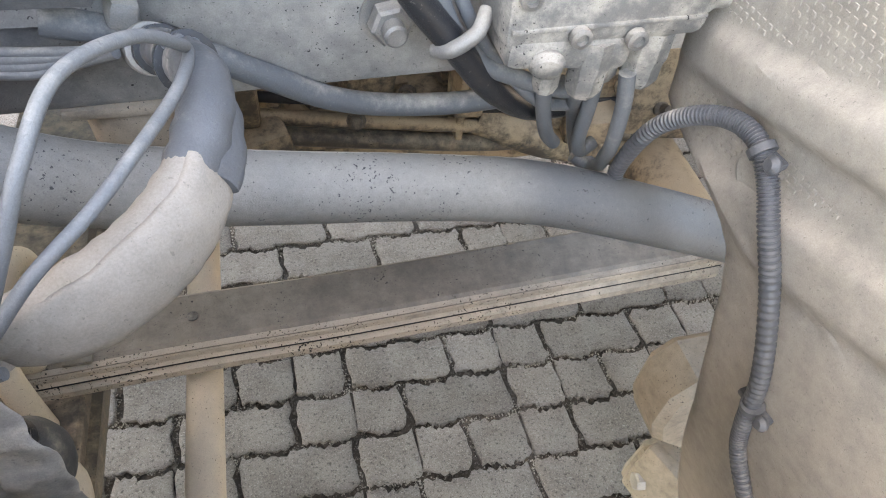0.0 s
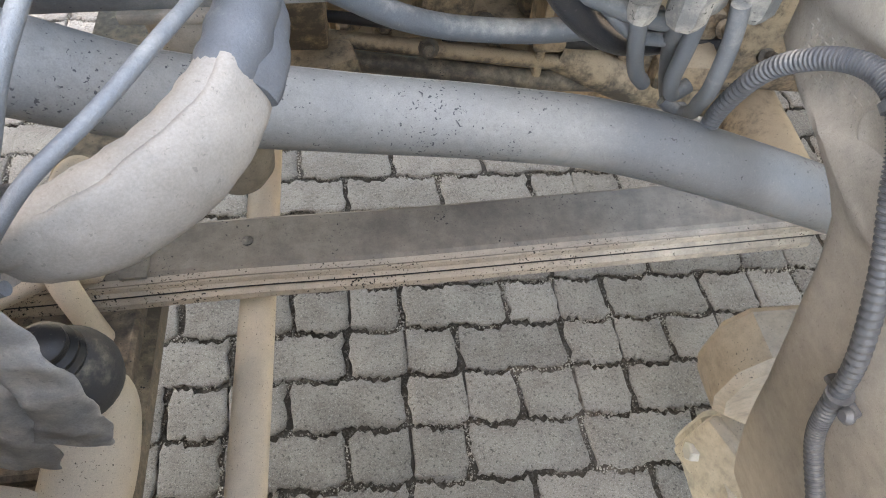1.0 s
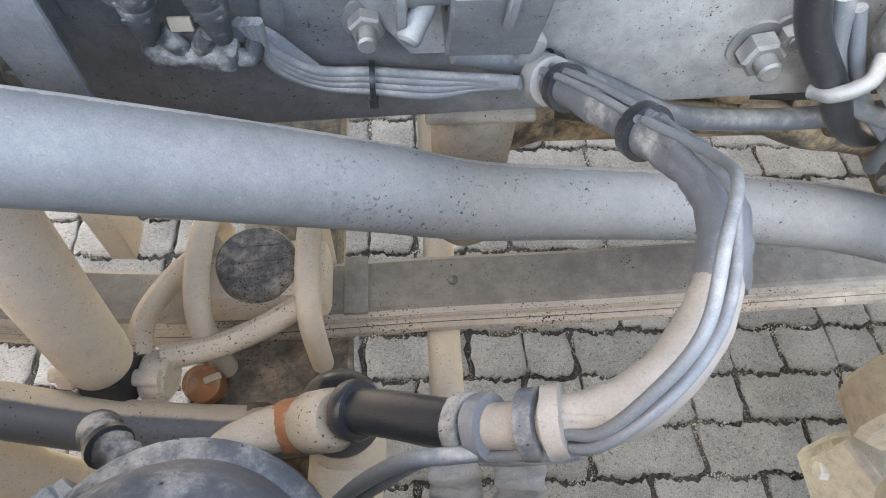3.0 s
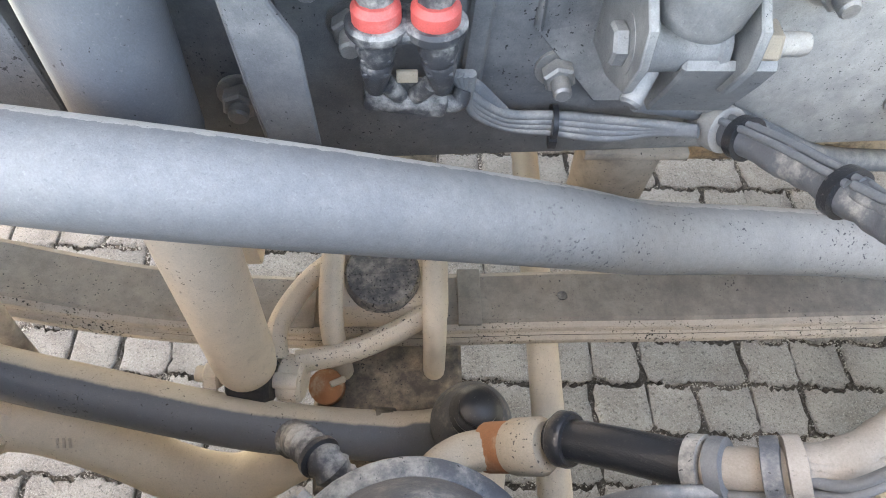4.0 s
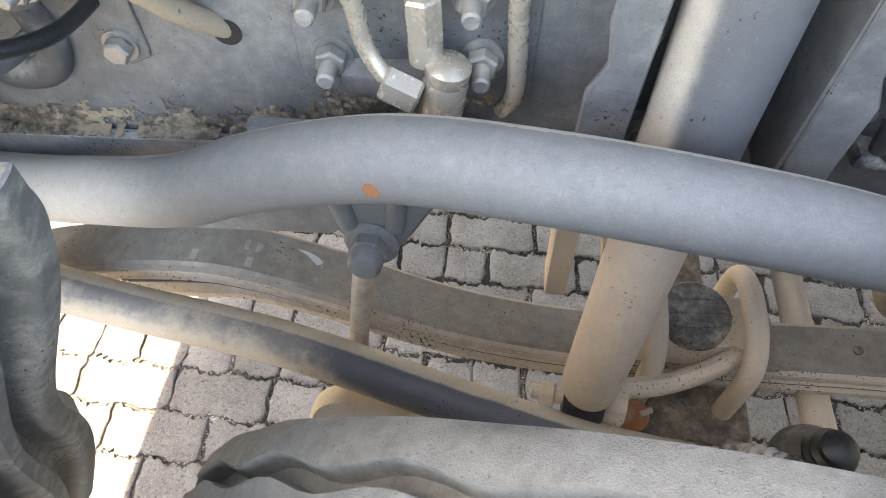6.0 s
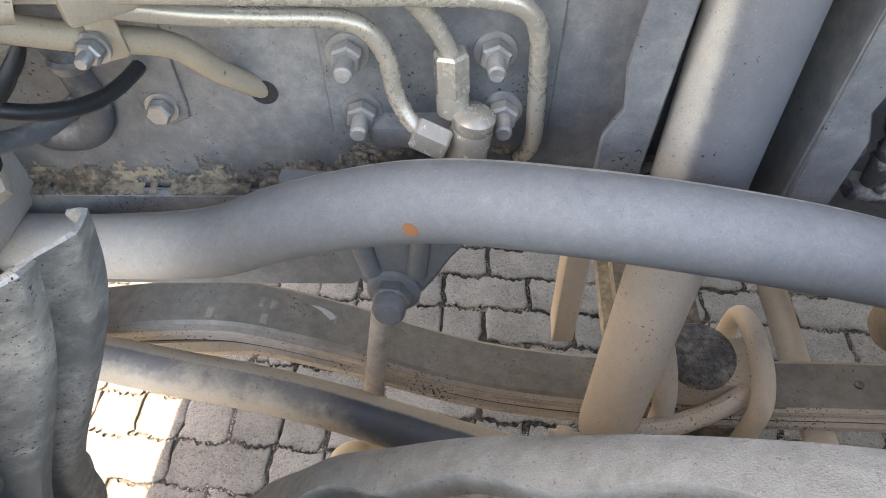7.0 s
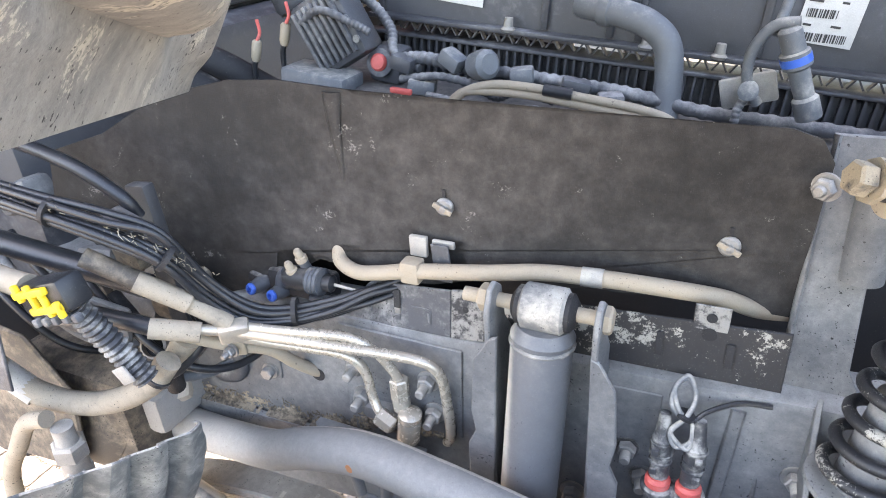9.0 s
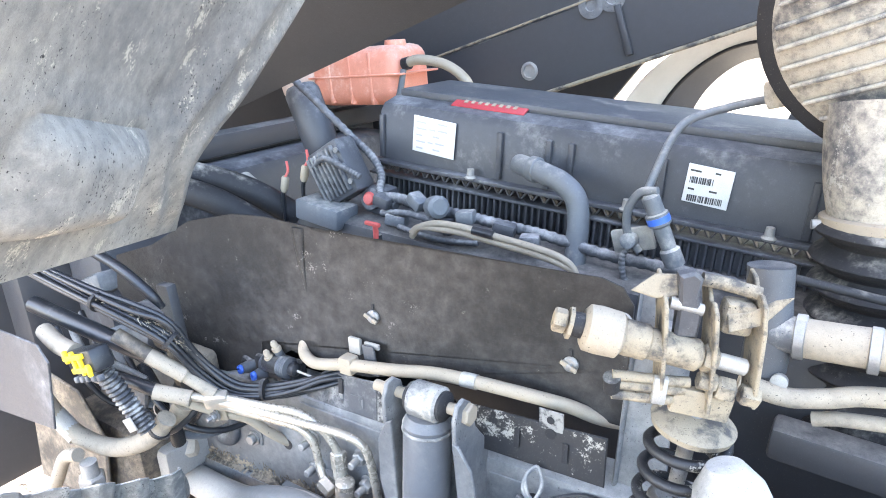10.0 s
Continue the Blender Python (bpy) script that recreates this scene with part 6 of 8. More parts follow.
def engine():
    ob = thing("engine", (-0.3, 1.1, 0.75), "black plastic covered diesel engine with ribbed manifold and dusty lower block", "engine")
    cov = bmesh.new()
    m = E @ Matrix(((0, 0, 1, -0.41), (1, 0, 0, 0), (0, 1, 0, 0), (0, 0, 0, 1)))
    slab([(0.0, -0.058), (0.0, 0.046), (0.012, 0.062), (0.05, 0.072), (0.26, 0.072), (0.30, 0.05), (0.30, -0.058)], 1.25, m, 0.005, cov)
    cover = part("rocker_cover", cov, "plastic", ob, "matt black plastic rocker cover")
    for u in (-0.40, -0.105, 0.0, 0.045, 0.215, 0.45, 0.62):
        part("rib", block((0.012, 0.012, 0.095), E @ pose(u, -0.003, -0.008), 0.003), "plastic", cover)
    part("top_step", block((1.2, 0.20, 0.018), E @ pose(0.2, 0.16, 0.079), 0.006), "conduit", cover)
    part("flange", block((1.26, 0.03, 0.008), E @ pose(0.21, -0.010, -0.062), 0.002), "plastic", ob)
    part("flange", block((1.26, 0.03, 0.006), E @ pose(0.21, -0.012, -0.088), 0.002), "plastic", ob)
    bm = bmesh.new()
    for i in range(96):
        u = -0.40 + i * 0.0128
        block((0.0155, 0.012, 0.0025), E @ pose(u, -0.006, -0.075, 0, 58 if i % 2 else -58), 0, bm)
    tagged(part("truss_web", bm, "plastic", ob), kind="stuff")
    part("manifold", block((1.25, 0.10, 0.16), E @ pose(0.21, 0.045, -0.175), 0.01), "plastic", ob)
    bm = bmesh.new()
    for i in range(88):
        block((0.004, 0.020, 0.085), E @ pose(-0.40 + i * 0.0142, -0.010, -0.135), 0, bm)
    tagged(part("finned_side", bm, "plastic", ob), kind="stuff")
    for u in (-0.16, 0.06, 0.165, 0.40, 0.55):
        b = part("cover_bolt", lathe([(0.010, -0.004), (0.012, 0.0), (0.008, 0.004), (0.007, 0.018)], eng(u, -0.020, -0.058), E.to_3x3() @ Vector((0, 0, 1)), 12), "cast", ob)
    part("block", block((1.5, 0.50, 0.52), pose(-0.25, 1.06, 1.20, 0, 4), 0.03), "black", ob)
    # labels with bars for writing
    for (u, w, a, b), rows in (((-0.262, 0.008, 0.105, 0.076), 5), ((0.292, 0.004, 0.074, 0.066), 4)):
        lab = part("label", block((a, 0.002, b), E @ pose(u, -0.0055, w, 0, 3), 0.0005), "white", ob, "white printed sticker")
        rnd = random.Random(int(a * 1000))
        for r in range(rows):
            z = w + b * (0.36 - 0.72 * r / (rows - 1))
            if rows == 4 and r in (1, 3):
                x = u - a * 0.40
                while x < u + a * (0.10 if r == 1 else 0.38):
                    t = rnd.choice((0.0010, 0.0016, 0.0024))
                    part("code_bar", block((t, 0.001, b * 0.17), E @ pose(x, -0.007, z, 0, 3), 0), "ink", lab)
                    x += t + rnd.choice((0.0010, 0.0018))
            else:
                x = u - a * 0.42
                for k in range(3):
                    wd = a * rnd.uniform(0.10, 0.26)
                    if k != 1 or r % 2:
                        part("print_bar", block((wd, 0.001, b * 0.045), E @ pose(x + wd / 2, -0.007, z, 0, 3), 0), "faint" if rows == 5 else "ink", lab)
                    x += wd + a * 0.06
    badge = part("badge", block((0.17, 0.045, 0.004), E @ pose(-0.165, 0.060, 0.078, 22), 0.001), "redlabel", ob, "red badge plate with pale marks")
    for i in range(8):
        part("badge_mark", block((0.008, 0.016, 0.001), E @ pose(-0.222 + i * 0.0165, 0.058, 0.0805, 22), 0), "creampipe", badge)
    # oil pan and gearbox under the rail, seen from above through the gap
    pan = thing("oil_pan", (0.2, 1.0, 0.60), "tan dusty oil pan and housings under the engine", "oil pan")
    part("pan", block((0.62, 0.42, 0.14), pose(0.30, 1.06, 0.665), 0.02), "engine", pan)
    part("pan_flange", block((0.66, 0.46, 0.018), pose(0.30, 1.05, 0.742), 0.004), "engine", pan)
    part("step", block((0.20, 0.06, 0.05), pose(0.135, 0.828, 0.722, 0, 0, -4), 0.012), "engine", pan)
    part("housing", block((0.30, 0.20, 0.16), pose(0.42, 0.93, 0.83), 0.03), "engine", pan)
    part("housing", block((0.18, 0.10, 0.10), pose(0.10, 0.90, 0.83), 0.02), "axle", pan)
    part("rib", block((0.012, 0.06, 0.16), pose(0.29, 0.80, 0.80), 0.004), "engine", pan)
    part("rear_housing", block((0.34, 0.30, 0.18), pose(0.70, 0.93, 0.74, 0, 6), 0.04), "engine", pan)
    part("arm", tube([(0.32, 0.80, 0.74), (0.42, 0.78, 0.70), (0.52, 0.80, 0.66), (0.60, 0.82, 0.62)], 0.026, 14), "engine", pan)
    for x in (0.05, 0.10, 0.17, 0.22):
        part("bolt", hexa(0.010, 0, 0.012, (x, 0.825, 0.758), (0, 0, 1)), "engine", pan)
    part("cable", tube([(0.17, 0.80, 0.765), (0.22, 0.79, 0.775), (0.27, 0.80, 0.765)], 0.007, 8), "rubber", pan)
    part("bracket_plate", block((0.075, 0.10, 0.10), pose(-0.005, 0.80, 0.835, 20), 0.006), "engine", pan)
    part("cross_tube", lathe([(0.05, 0), (0.05, 0.9)], (0.62, 0.60, 0.62), (0.05, 1, 0), 24), "engine", pan)
    # ledges, lugs and pipes along the dusty side of the pan
    rnd = random.Random(21)
    for i in range(16):
        x = -0.10 + 0.052 * i + rnd.uniform(-0.02, 0.02)
        w, h = rnd.uniform(0.03, 0.10), rnd.uniform(0.02, 0.06)
        part("ledge", block((w, rnd.uniform(0.03, 0.08), h), pose(x, rnd.uniform(0.77, 0.86), rnd.uniform(0.70, 0.83), rnd.uniform(-8, 8), rnd.uniform(-12, 12), rnd.uniform(-15, 15)), 0.008), "engine", pan)
    for i in range(9):
        part("lug", lathe([(0.012, 0), (0.013, 0.006), (0.008, 0.010), (0.007, 0.022)], (0.0 + 0.075 * i, 0.79 + rnd.uniform(-0.02, 0.03), 0.745 + rnd.uniform(-0.02, 0.06)), (rnd.uniform(-0.3, 0.3), -1, 0.5), 10), rnd.choice(("engine", "axle")), pan)
    for i in range(3):
        z = 0.80 - 0.03 * i
        part("pipe", tube([(0.02, 0.80, z), (0.20, 0.775, z - 0.01), (0.36, 0.785, z - 0.04), (0.62, 0.80, z - 0.06)], 0.007 + 0.003 * i, 10), ("rubber", "engine", "axle")[i], pan)
    # dark filler added to close the bright gap ahead of the engine
    rad = thing("radiator", (-1.50, 1.0, 0.81), "dark filler built as a radiator pack and fan shroud ahead of the engine", "radiator")
    part("core", block((0.10, 1.25, 0.78), pose(-1.50, 1.05, 1.20), 0.02), "black", rad)
    part("shroud", block((0.16, 1.05, 0.72), pose(-1.37, 1.05, 1.20), 0.04), "plastic", rad)
    part("top_bar", block((0.08, 1.3, 0.06), pose(-1.43, 1.05, 1.60), 0.01), "black", rad)
    for y in (0.52, 0.62):
        part("hose", tube([(-1.38, y + 0.1, 1.56), (-1.26, y + 0.13, 1.58), (-1.14, y + 0.2, 1.54), (-1.06, y + 0.28, 1.46)], 0.03, 16), "rubber", rad)
    part("bracket", block((0.05, 0.03, 0.06), pose(-1.18, 0.86, 1.53, 0, 30), 0.008), "cast", rad)
    part("ring_clamp", lathe([(0.022, -0.008), (0.030, -0.006), (0.030, 0.006), (0.022, 0.008)], (-1.20, 0.85, 1.50), (0.3, -0.8, 0.3), 20), "cast", rad)


engine()


def engine_fittings():
    h = thing("breather_hose", (-0.36, 0.90, 1.45), "dusty grey rubber breather hose bent down beside the engine", "hose")
    part("hose", tube([(-0.455, 0.920, 1.618), (-0.42, 0.908, 1.612), (-0.385, 0.902, 1.600), (-0.358, 0.898, 1.575), (-0.350, 0.890, 1.53), (-0.350, 0.875, 1.46), (-0.35, 0.86, 1.38)], 0.0195, 22), "hose", h)
    part("cuff", lathe([(0.022, -0.006), (0.0235, -0.004), (0.0235, 0.010), (0.021, 0.012)], (-0.450, 0.918, 1.617), (1, -0.2, -0.1), 22), "hose", h)
    part("nozzle", lathe([(0.017, -0.045), (0.019, -0.04), (0.019, 0.0)], (-0.450, 0.918, 1.617), (1, -0.4, -0.1), 20), "hose", h)
    t = thing("fuel_pipes", (-0.5, 0.79, 1.45), "cream plastic fuel pipes over the manifold", "pipe")
    for k in (0, 1):
        part("pipe", tube([(-0.640, 0.79, 1.500 + 0.008 * k), (-0.618, 0.786, 1.522), (-0.575, 0.784, 1.535 - 0.010 * k), (-0.52, 0.785, 1.534 - 0.011 * k), (-0.45, 0.788, 1.524 - 0.011 * k), (-0.38, 0.792, 1.513 - 0.011 * k), (-0.335, 0.795, 1.500 - 0.01 * k), (-0.315, 0.80, 1.475), (-0.31, 0.81, 1.42)], 0.0062, 12), "creampipe", t)
    part("sleeve", lathe([(0.008, -0.02), (0.008, 0.02)], (-0.48, 0.784, 1.530), (1, 0.04, -0.12), 14), "blackhose", t)
    r = thing("dipstick", (-0.709, 0.763, 1.46), "red T-shaped dipstick handle in a black tube", "dipstick")
    part("handle", block((0.036, 0.008, 0.009), pose(-0.709, 0.760, 1.524, 0, 4), 0.003), "red", r)
    part("stem", lathe([(0.0055, 0), (0.0055, 0.03)], (-0.706, 0.764, 1.495), (0, 0, 1), 12), "red", r)
    part("tube", lathe([(0.007, 0), (0.007, 0.10)], (-0.703, 0.77, 1.40), (-0.02, 0, 1), 12), "rubber", r)
    v = thing("solenoid_valve", (-0.807, 0.88, 1.45), "black solenoid valve with an orange-red cap", "valve")
    part("body", block((0.060, 0.05, 0.060), pose(-0.800, 0.900, 1.530, 0, 8), 0.010), "plastic", v)
    part("ring", lathe([(0.022, 0), (0.023, 0.006), (0.017, 0.008)], (-0.806, 0.876, 1.535), (0.1, -1, 0.25), 24), "harness", v)
    part("cap", lathe([(0.0145, 0), (0.0145, 0.008), (0.011, 0.012), (0.001, 0.0125)], (-0.806, 0.874, 1.536), (0.1, -1, 0.25), 22), "red", v)
    ecu = thing("control_unit", (-0.88, 0.86, 1.50), "finned black engine control unit on the engine's front corner", "control unit")
    mm = pose(-0.880, 0.870, 1.590, 0, -28, 0)
    part("case", block((0.10, 0.06, 0.12), mm, 0.008), "plastic", ecu)
    for i in range(7):
        part("fin", block((0.006, 0.012, 0.10), mm @ pose(-0.040 + i * 0.0125, -0.034, 0), 0.001), "harness", ecu)
    for i in range(3):
        part("screw", lathe([(0.006, 0), (0.006, 0.004)], mm @ Vector((0.047, -0.034, -0.035 + i * 0.035)), (0, -1, 0), 12), "frame", ecu)
    part("lower_box", block((0.12, 0.07, 0.045), pose(-0.895, 0.83, 1.510, 0, 8), 0.006), "hose", ecu)
    part("upper_cylinder", lathe([(0.036, 0), (0.042, 0.01), (0.042, 0.15), (0.034, 0.165)], (-1.03, 0.98, 1.60), (-0.42, 0.05, 1), 24), "plastic", ecu)
    for x, z in ((-1.048, 1.550), (-0.980, 1.580)):
        p = tagged(part("plug", lathe([(0.006, -0.02), (0.009, -0.012), (0.009, 0.014), (0.006, 0.018)], (x, 0.86, z), (0.3, 0, 1), 10), "creampipe"), "small cream wiring plug hanging on a black cable", "plug")
        part("lead", tube([(x - 0.004, 0.86, z - 0.015), (x - 0.012, 0.86, z - 0.04), (x - 0.012, 0.86, z - 0.10)], 0.005, 8), "blackhose", p)
        part("lead", tube([(x + 0.004, 0.86, z + 0.015), (x + 0.010, 0.865, z + 0.03), (x + 0.004, 0.87, z + 0.05)], 0.003, 8), "red", p)
    loom = thing("wiring_loom", (-0.6, 0.85, 1.42), "black corrugated wiring loom with plugs along the manifold", "wiring")
    rnd = random.Random(8)
    runs = [[(-1.10, 0.94, 1.83), (-1.048, 0.92, 1.782), (-0.978, 0.92, 1.727), (-0.888, 0.92, 1.657), (-0.829, 0.915, 1.617), (-0.794, 0.90, 1.583), (-0.775, 0.87, 1.552), (-0.72, 0.85, 1.535)],
            [(-0.93, 0.84, 1.60), (-0.88, 0.825, 1.625), (-0.83, 0.83, 1.608), (-0.80, 0.84, 1.59)],
            [(-0.77, 0.86, 1.545), (-0.71, 0.85, 1.552), (-0.64, 0.85, 1.54), (-0.56, 0.855, 1.532), (-0.48, 0.86, 1.522), (-0.40, 0.87, 1.51), (-0.30, 0.88, 1.488), (-0.18, 0.89, 1.475), (-0.05, 0.90, 1.46)],
            [(-0.75, 0.84, 1.52), (-0.68, 0.83, 1.53), (-0.62, 0.83, 1.52), (-0.585, 0.825, 1.505), (-0.55, 0.83, 1.515), (-0.50, 0.84, 1.50)],
            [(-0.70, 0.83, 1.50), (-0.66, 0.815, 1.50), (-0.60, 0.82, 1.49), (-0.52, 0.83, 1.49)],
            [(-0.24, 0.86, 1.53), (-0.255, 0.85, 1.50), (-0.25, 0.85, 1.46), (-0.22, 0.86, 1.43)]]
    for k, pts in enumerate(runs):
        q = smooth_path(pts, 22)
        r0 = (0.009, 0.007, 0.011, 0.007, 0.006, 0.006)[k]
        part("loom", sweep(bmesh.new(), q, [r0 * (1.0 if i % 4 < 2 else 0.86) for i in range(len(q))], 10), "harness", loom)
    for x, z in ((-0.66, 1.553), (-0.55, 1.535), (-0.745, 1.545), (-0.47, 1.522), (-0.60, 1.515), (-0.715, 1.51), (-0.42, 1.505)):
        part("plug", block((0.034 + rnd.random() * 0.02, 0.03, 0.024), pose(x, 0.842, z, 0, rnd.uniform(-10, 30), rnd.uniform(-20, 20)), 0.005), rnd.choice(("harness", "plastic", "hose")), loom)
    part("gear_plug", lathe([(0.020, 0), (0.022, 0.01), (0.022, 0.03), (0.015, 0.036)], (-0.62, 0.835, 1.548), (0.8, -0.5, 0.2), 12), "hose", loom)
    pl = thing("sensor_plug", (-0.2, 0.84, 1.45), "grey sensor plug with blue tape and bent cable", "plug")
    part("plug", lathe([(0.010, 0.0), (0.014, 0.004), (0.014, 0.03), (0.018, 0.032), (0.018, 0.05), (0.013, 0.054), (0.012, 0.09), (0.016, 0.094), (0.016, 0.12)], (-0.212, 0.835, 1.612), (0.38, 0.1, -1), 14), "hose", pl)
    part("blue_tape", lathe([(0.0185, 0.036), (0.0185, 0.046)], (-0.212, 0.835, 1.612), (0.38, 0.1, -1), 14), "blue", pl)
    part("cable", tube([(-0.200, 0.838, 1.618), (-0.228, 0.84, 1.612), (-0.248, 0.845, 1.58), (-0.248, 0.85, 1.54), (-0.232, 0.86, 1.51)], 0.007, 10), "hose", pl)
    part("flange", block((0.07, 0.012, 0.04), pose(-0.245, 0.87, 1.525, 0, -15), 0.004), "cast", pl)
    part("socket", lathe([(0.013, 0), (0.013, 0.02), (0.008, 0.022)], (-0.245, 0.86, 1.527), (0, -1, 0.2), 16), "hose", pl)
    w = thing("vent_line", (-0.17, 0.9, 1.62), "thin grey vent line rising to the air intake", "pipe")
    part("line", tube([(-0.225, 0.85, 1.60), (-0.215, 0.87, 1.64), (-0.200, 0.90, 1.690), (-0.180, 0.925, 1.715), (-0.128, 0.950, 1.732), (-0.07, 0.955, 1.745), (-0.03, 0.95, 1.75)], 0.0065, 12), "hose", w)


engine_fittings()


def valve_and_bundle():
    v = thing("air_distributor", (-0.79, 0.54, 1.30), "black air valve with blue ports behind the shield cut-out", "valve")
    part("body", block((0.105, 0.034, 0.040), pose(-0.772, 0.548, 1.306), 0.008), "rubber", v)
    part("barrel", lathe([(0.015, 0), (0.017, 0.004), (0.017, 0.05), (0.013, 0.054)], (-0.785, 0.530, 1.322), (1, 0.05, 0.02), 20), "blackhose", v)
    rib = part("ribbed_collar", lathe([(0.0175, 0)] + [(0.0195 if k % 2 else 0.0175, 0.003 * k) for k in range(1, 8)] + [(0.012, 0.024)], (-0.748, 0.530, 1.323), (1, 0.05, 0.02), 22), "conduit", v)
    part("plug", lathe([(0.011, 0.022), (0.012, 0.026), (0.012, 0.036), (0.006, 0.040)], (-0.748, 0.530, 1.323), (1, 0.05, 0.02), 18), "blackhose", rib)
    part("thin_rod", tube([(-0.712, 0.530, 1.324), (-0.69, 0.531, 1.322), (-0.668, 0.534, 1.319)], 0.0022, 8), "cast", v)
    for x, y, z in ((-0.771, 0.525, 1.336), (-0.760, 0.535, 1.352)):
        part("screw", lathe([(0.0085, -0.004), (0.0085, 0.003), (0.006, 0.004), (0.006, 0.012), (0.004, 0.016), (0.001, 0.0165)], (x, y, z), (-0.15, -0.3, 1), 12), "creampipe", v)
        part("screw_post", lathe([(0.0075, -0.03), (0.0075, -0.002)], (x, y, z), (-0.15, -0.3, 1), 12), "conduit", v)
    for x, z in ((-0.836, 1.301), (-0.801, 1.297)):
        part("port", lathe([(0.011, -0.022), (0.0115, -0.004), (0.0095, 0.002), (0.0095, 0.007)], (x, 0.520, z), (-0.2, -1, 0.1), 18), "conduit", v)
        part("blue_ring", lathe([(0.0080, 0.005), (0.0088, 0.008), (0.0074, 0.011), (0.0042, 0.0115), (0.004, 0.006)], (x, 0.518, z), (-0.2, -1, 0.1), 18), "blue", v)
    part("neck", tube([(-0.800, 0.535, 1.300), (-0.792, 0.532, 1.318), (-0.782, 0.530, 1.326)], 0.012, 12), "conduit", v)
    part("boss", block((0.028, 0.024, 0.020), pose(-0.845, 0.540, 1.303, 0, 20), 0.006), "rubber", v)
    part("boss", block((0.036, 0.020, 0.018), pose(-0.735, 0.535, 1.292, 0, -8), 0.005), "conduit", v)
    b = thing("air_line_bundle", (-0.85, 0.45, 1.29), "bundle of shiny black air lines tied together", "hose")
    base = [(-1.20, 0.33, 1.525), (-1.06, 0.335, 1.502), (-0.960, 0.345, 1.480), (-0.885, 0.365, 1.450), (-0.842, 0.392, 1.412), (-0.822, 0.425, 1.345), (-0.788, 0.455, 1.302), (-0.739, 0.480, 1.298), (-0.69, 0.510, 1.306), (-0.655, 0.535, 1.318), (-0.62, 0.56, 1.325)]
    rnd = random.Random(2)
    for k in range(7):
        a = 2 * math.pi * k / 6
        off = Vector((0, 0, 0)) if k == 6 else Vector((0.0, math.cos(a) * 0.008, math.sin(a) * 0.010))
        pts = [Vector(p) + off + Vector((rnd.uniform(-1, 1), rnd.uniform(-1, 1), rnd.uniform(-1, 1))) * 0.003 for p in base]
        if k in (1, 2):
            pts = [p + Vector((0.0, 0.0, 0.022)) * max(0, 1 - abs(i - 4) / 2.5) for i, p in enumerate(pts)]
        part("line", tube(pts, 0.0045, 10), "blackhose", b)
    for p, d in (((-0.739, 0.480, 1.306), (1, 0.5, 0)), ((-0.842, 0.392, 1.414), (0.6, 0.5, -0.8)), ((-0.95, 0.347, 1.478), (1, 0.1, -0.3))):
        part("tie", lathe([(0.016, -0.003), (0.018, -0.003), (0.018, 0.003), (0.016, 0.003)], p, d, 18), "rubber", b)
    part("grey_sleeve", tube([(-1.25, 0.42, 1.545), (-1.08, 0.41, 1.530), (-0.98, 0.41, 1.508), (-0.925, 0.42, 1.47), (-0.915, 0.43, 1.44)], 0.009, 14), "blackhose", b)


valve_and_bundle()


def straw():
    """Dry grass caught along the top of the air lines."""
    rnd = random.Random(31)
    spine = smooth_path([(-1.20, 0.33, 1.540), (-1.06, 0.335, 1.517), (-0.960, 0.345, 1.494), (-0.885, 0.365, 1.464), (-0.842, 0.392, 1.428), (-0.815, 0.425, 1.380)], 14)
    bm = bmesh.new()
    for i in range(120):
        p = spine[min(len(spine) - 1, int(rnd.random() ** 0.8 * len(spine)))]
        a = p + Vector((rnd.uniform(-0.01, 0.01), rnd.uniform(-0.012, 0.004), rnd.uniform(-0.006, 0.002)))
        d = Vector((rnd.uniform(-1, 1), rnd.uniform(-0.7, 0.3), rnd.uniform(0.1, 1.0))) * rnd.uniform(0.004, 0.010)
        tube([a, a + d * 0.5, a + d], 0.00042, 4, 1, bm)
    ob = new("dry_grass", bpy.data.meshes.new("dry_grass"))
    bm.to_mesh(ob.data)
    bm.free()
    ob.data.materials.append(M["straw"])
    tagged(ob, "bits of dry grass caught on the black air lines", "grass", kind="stuff")


straw()


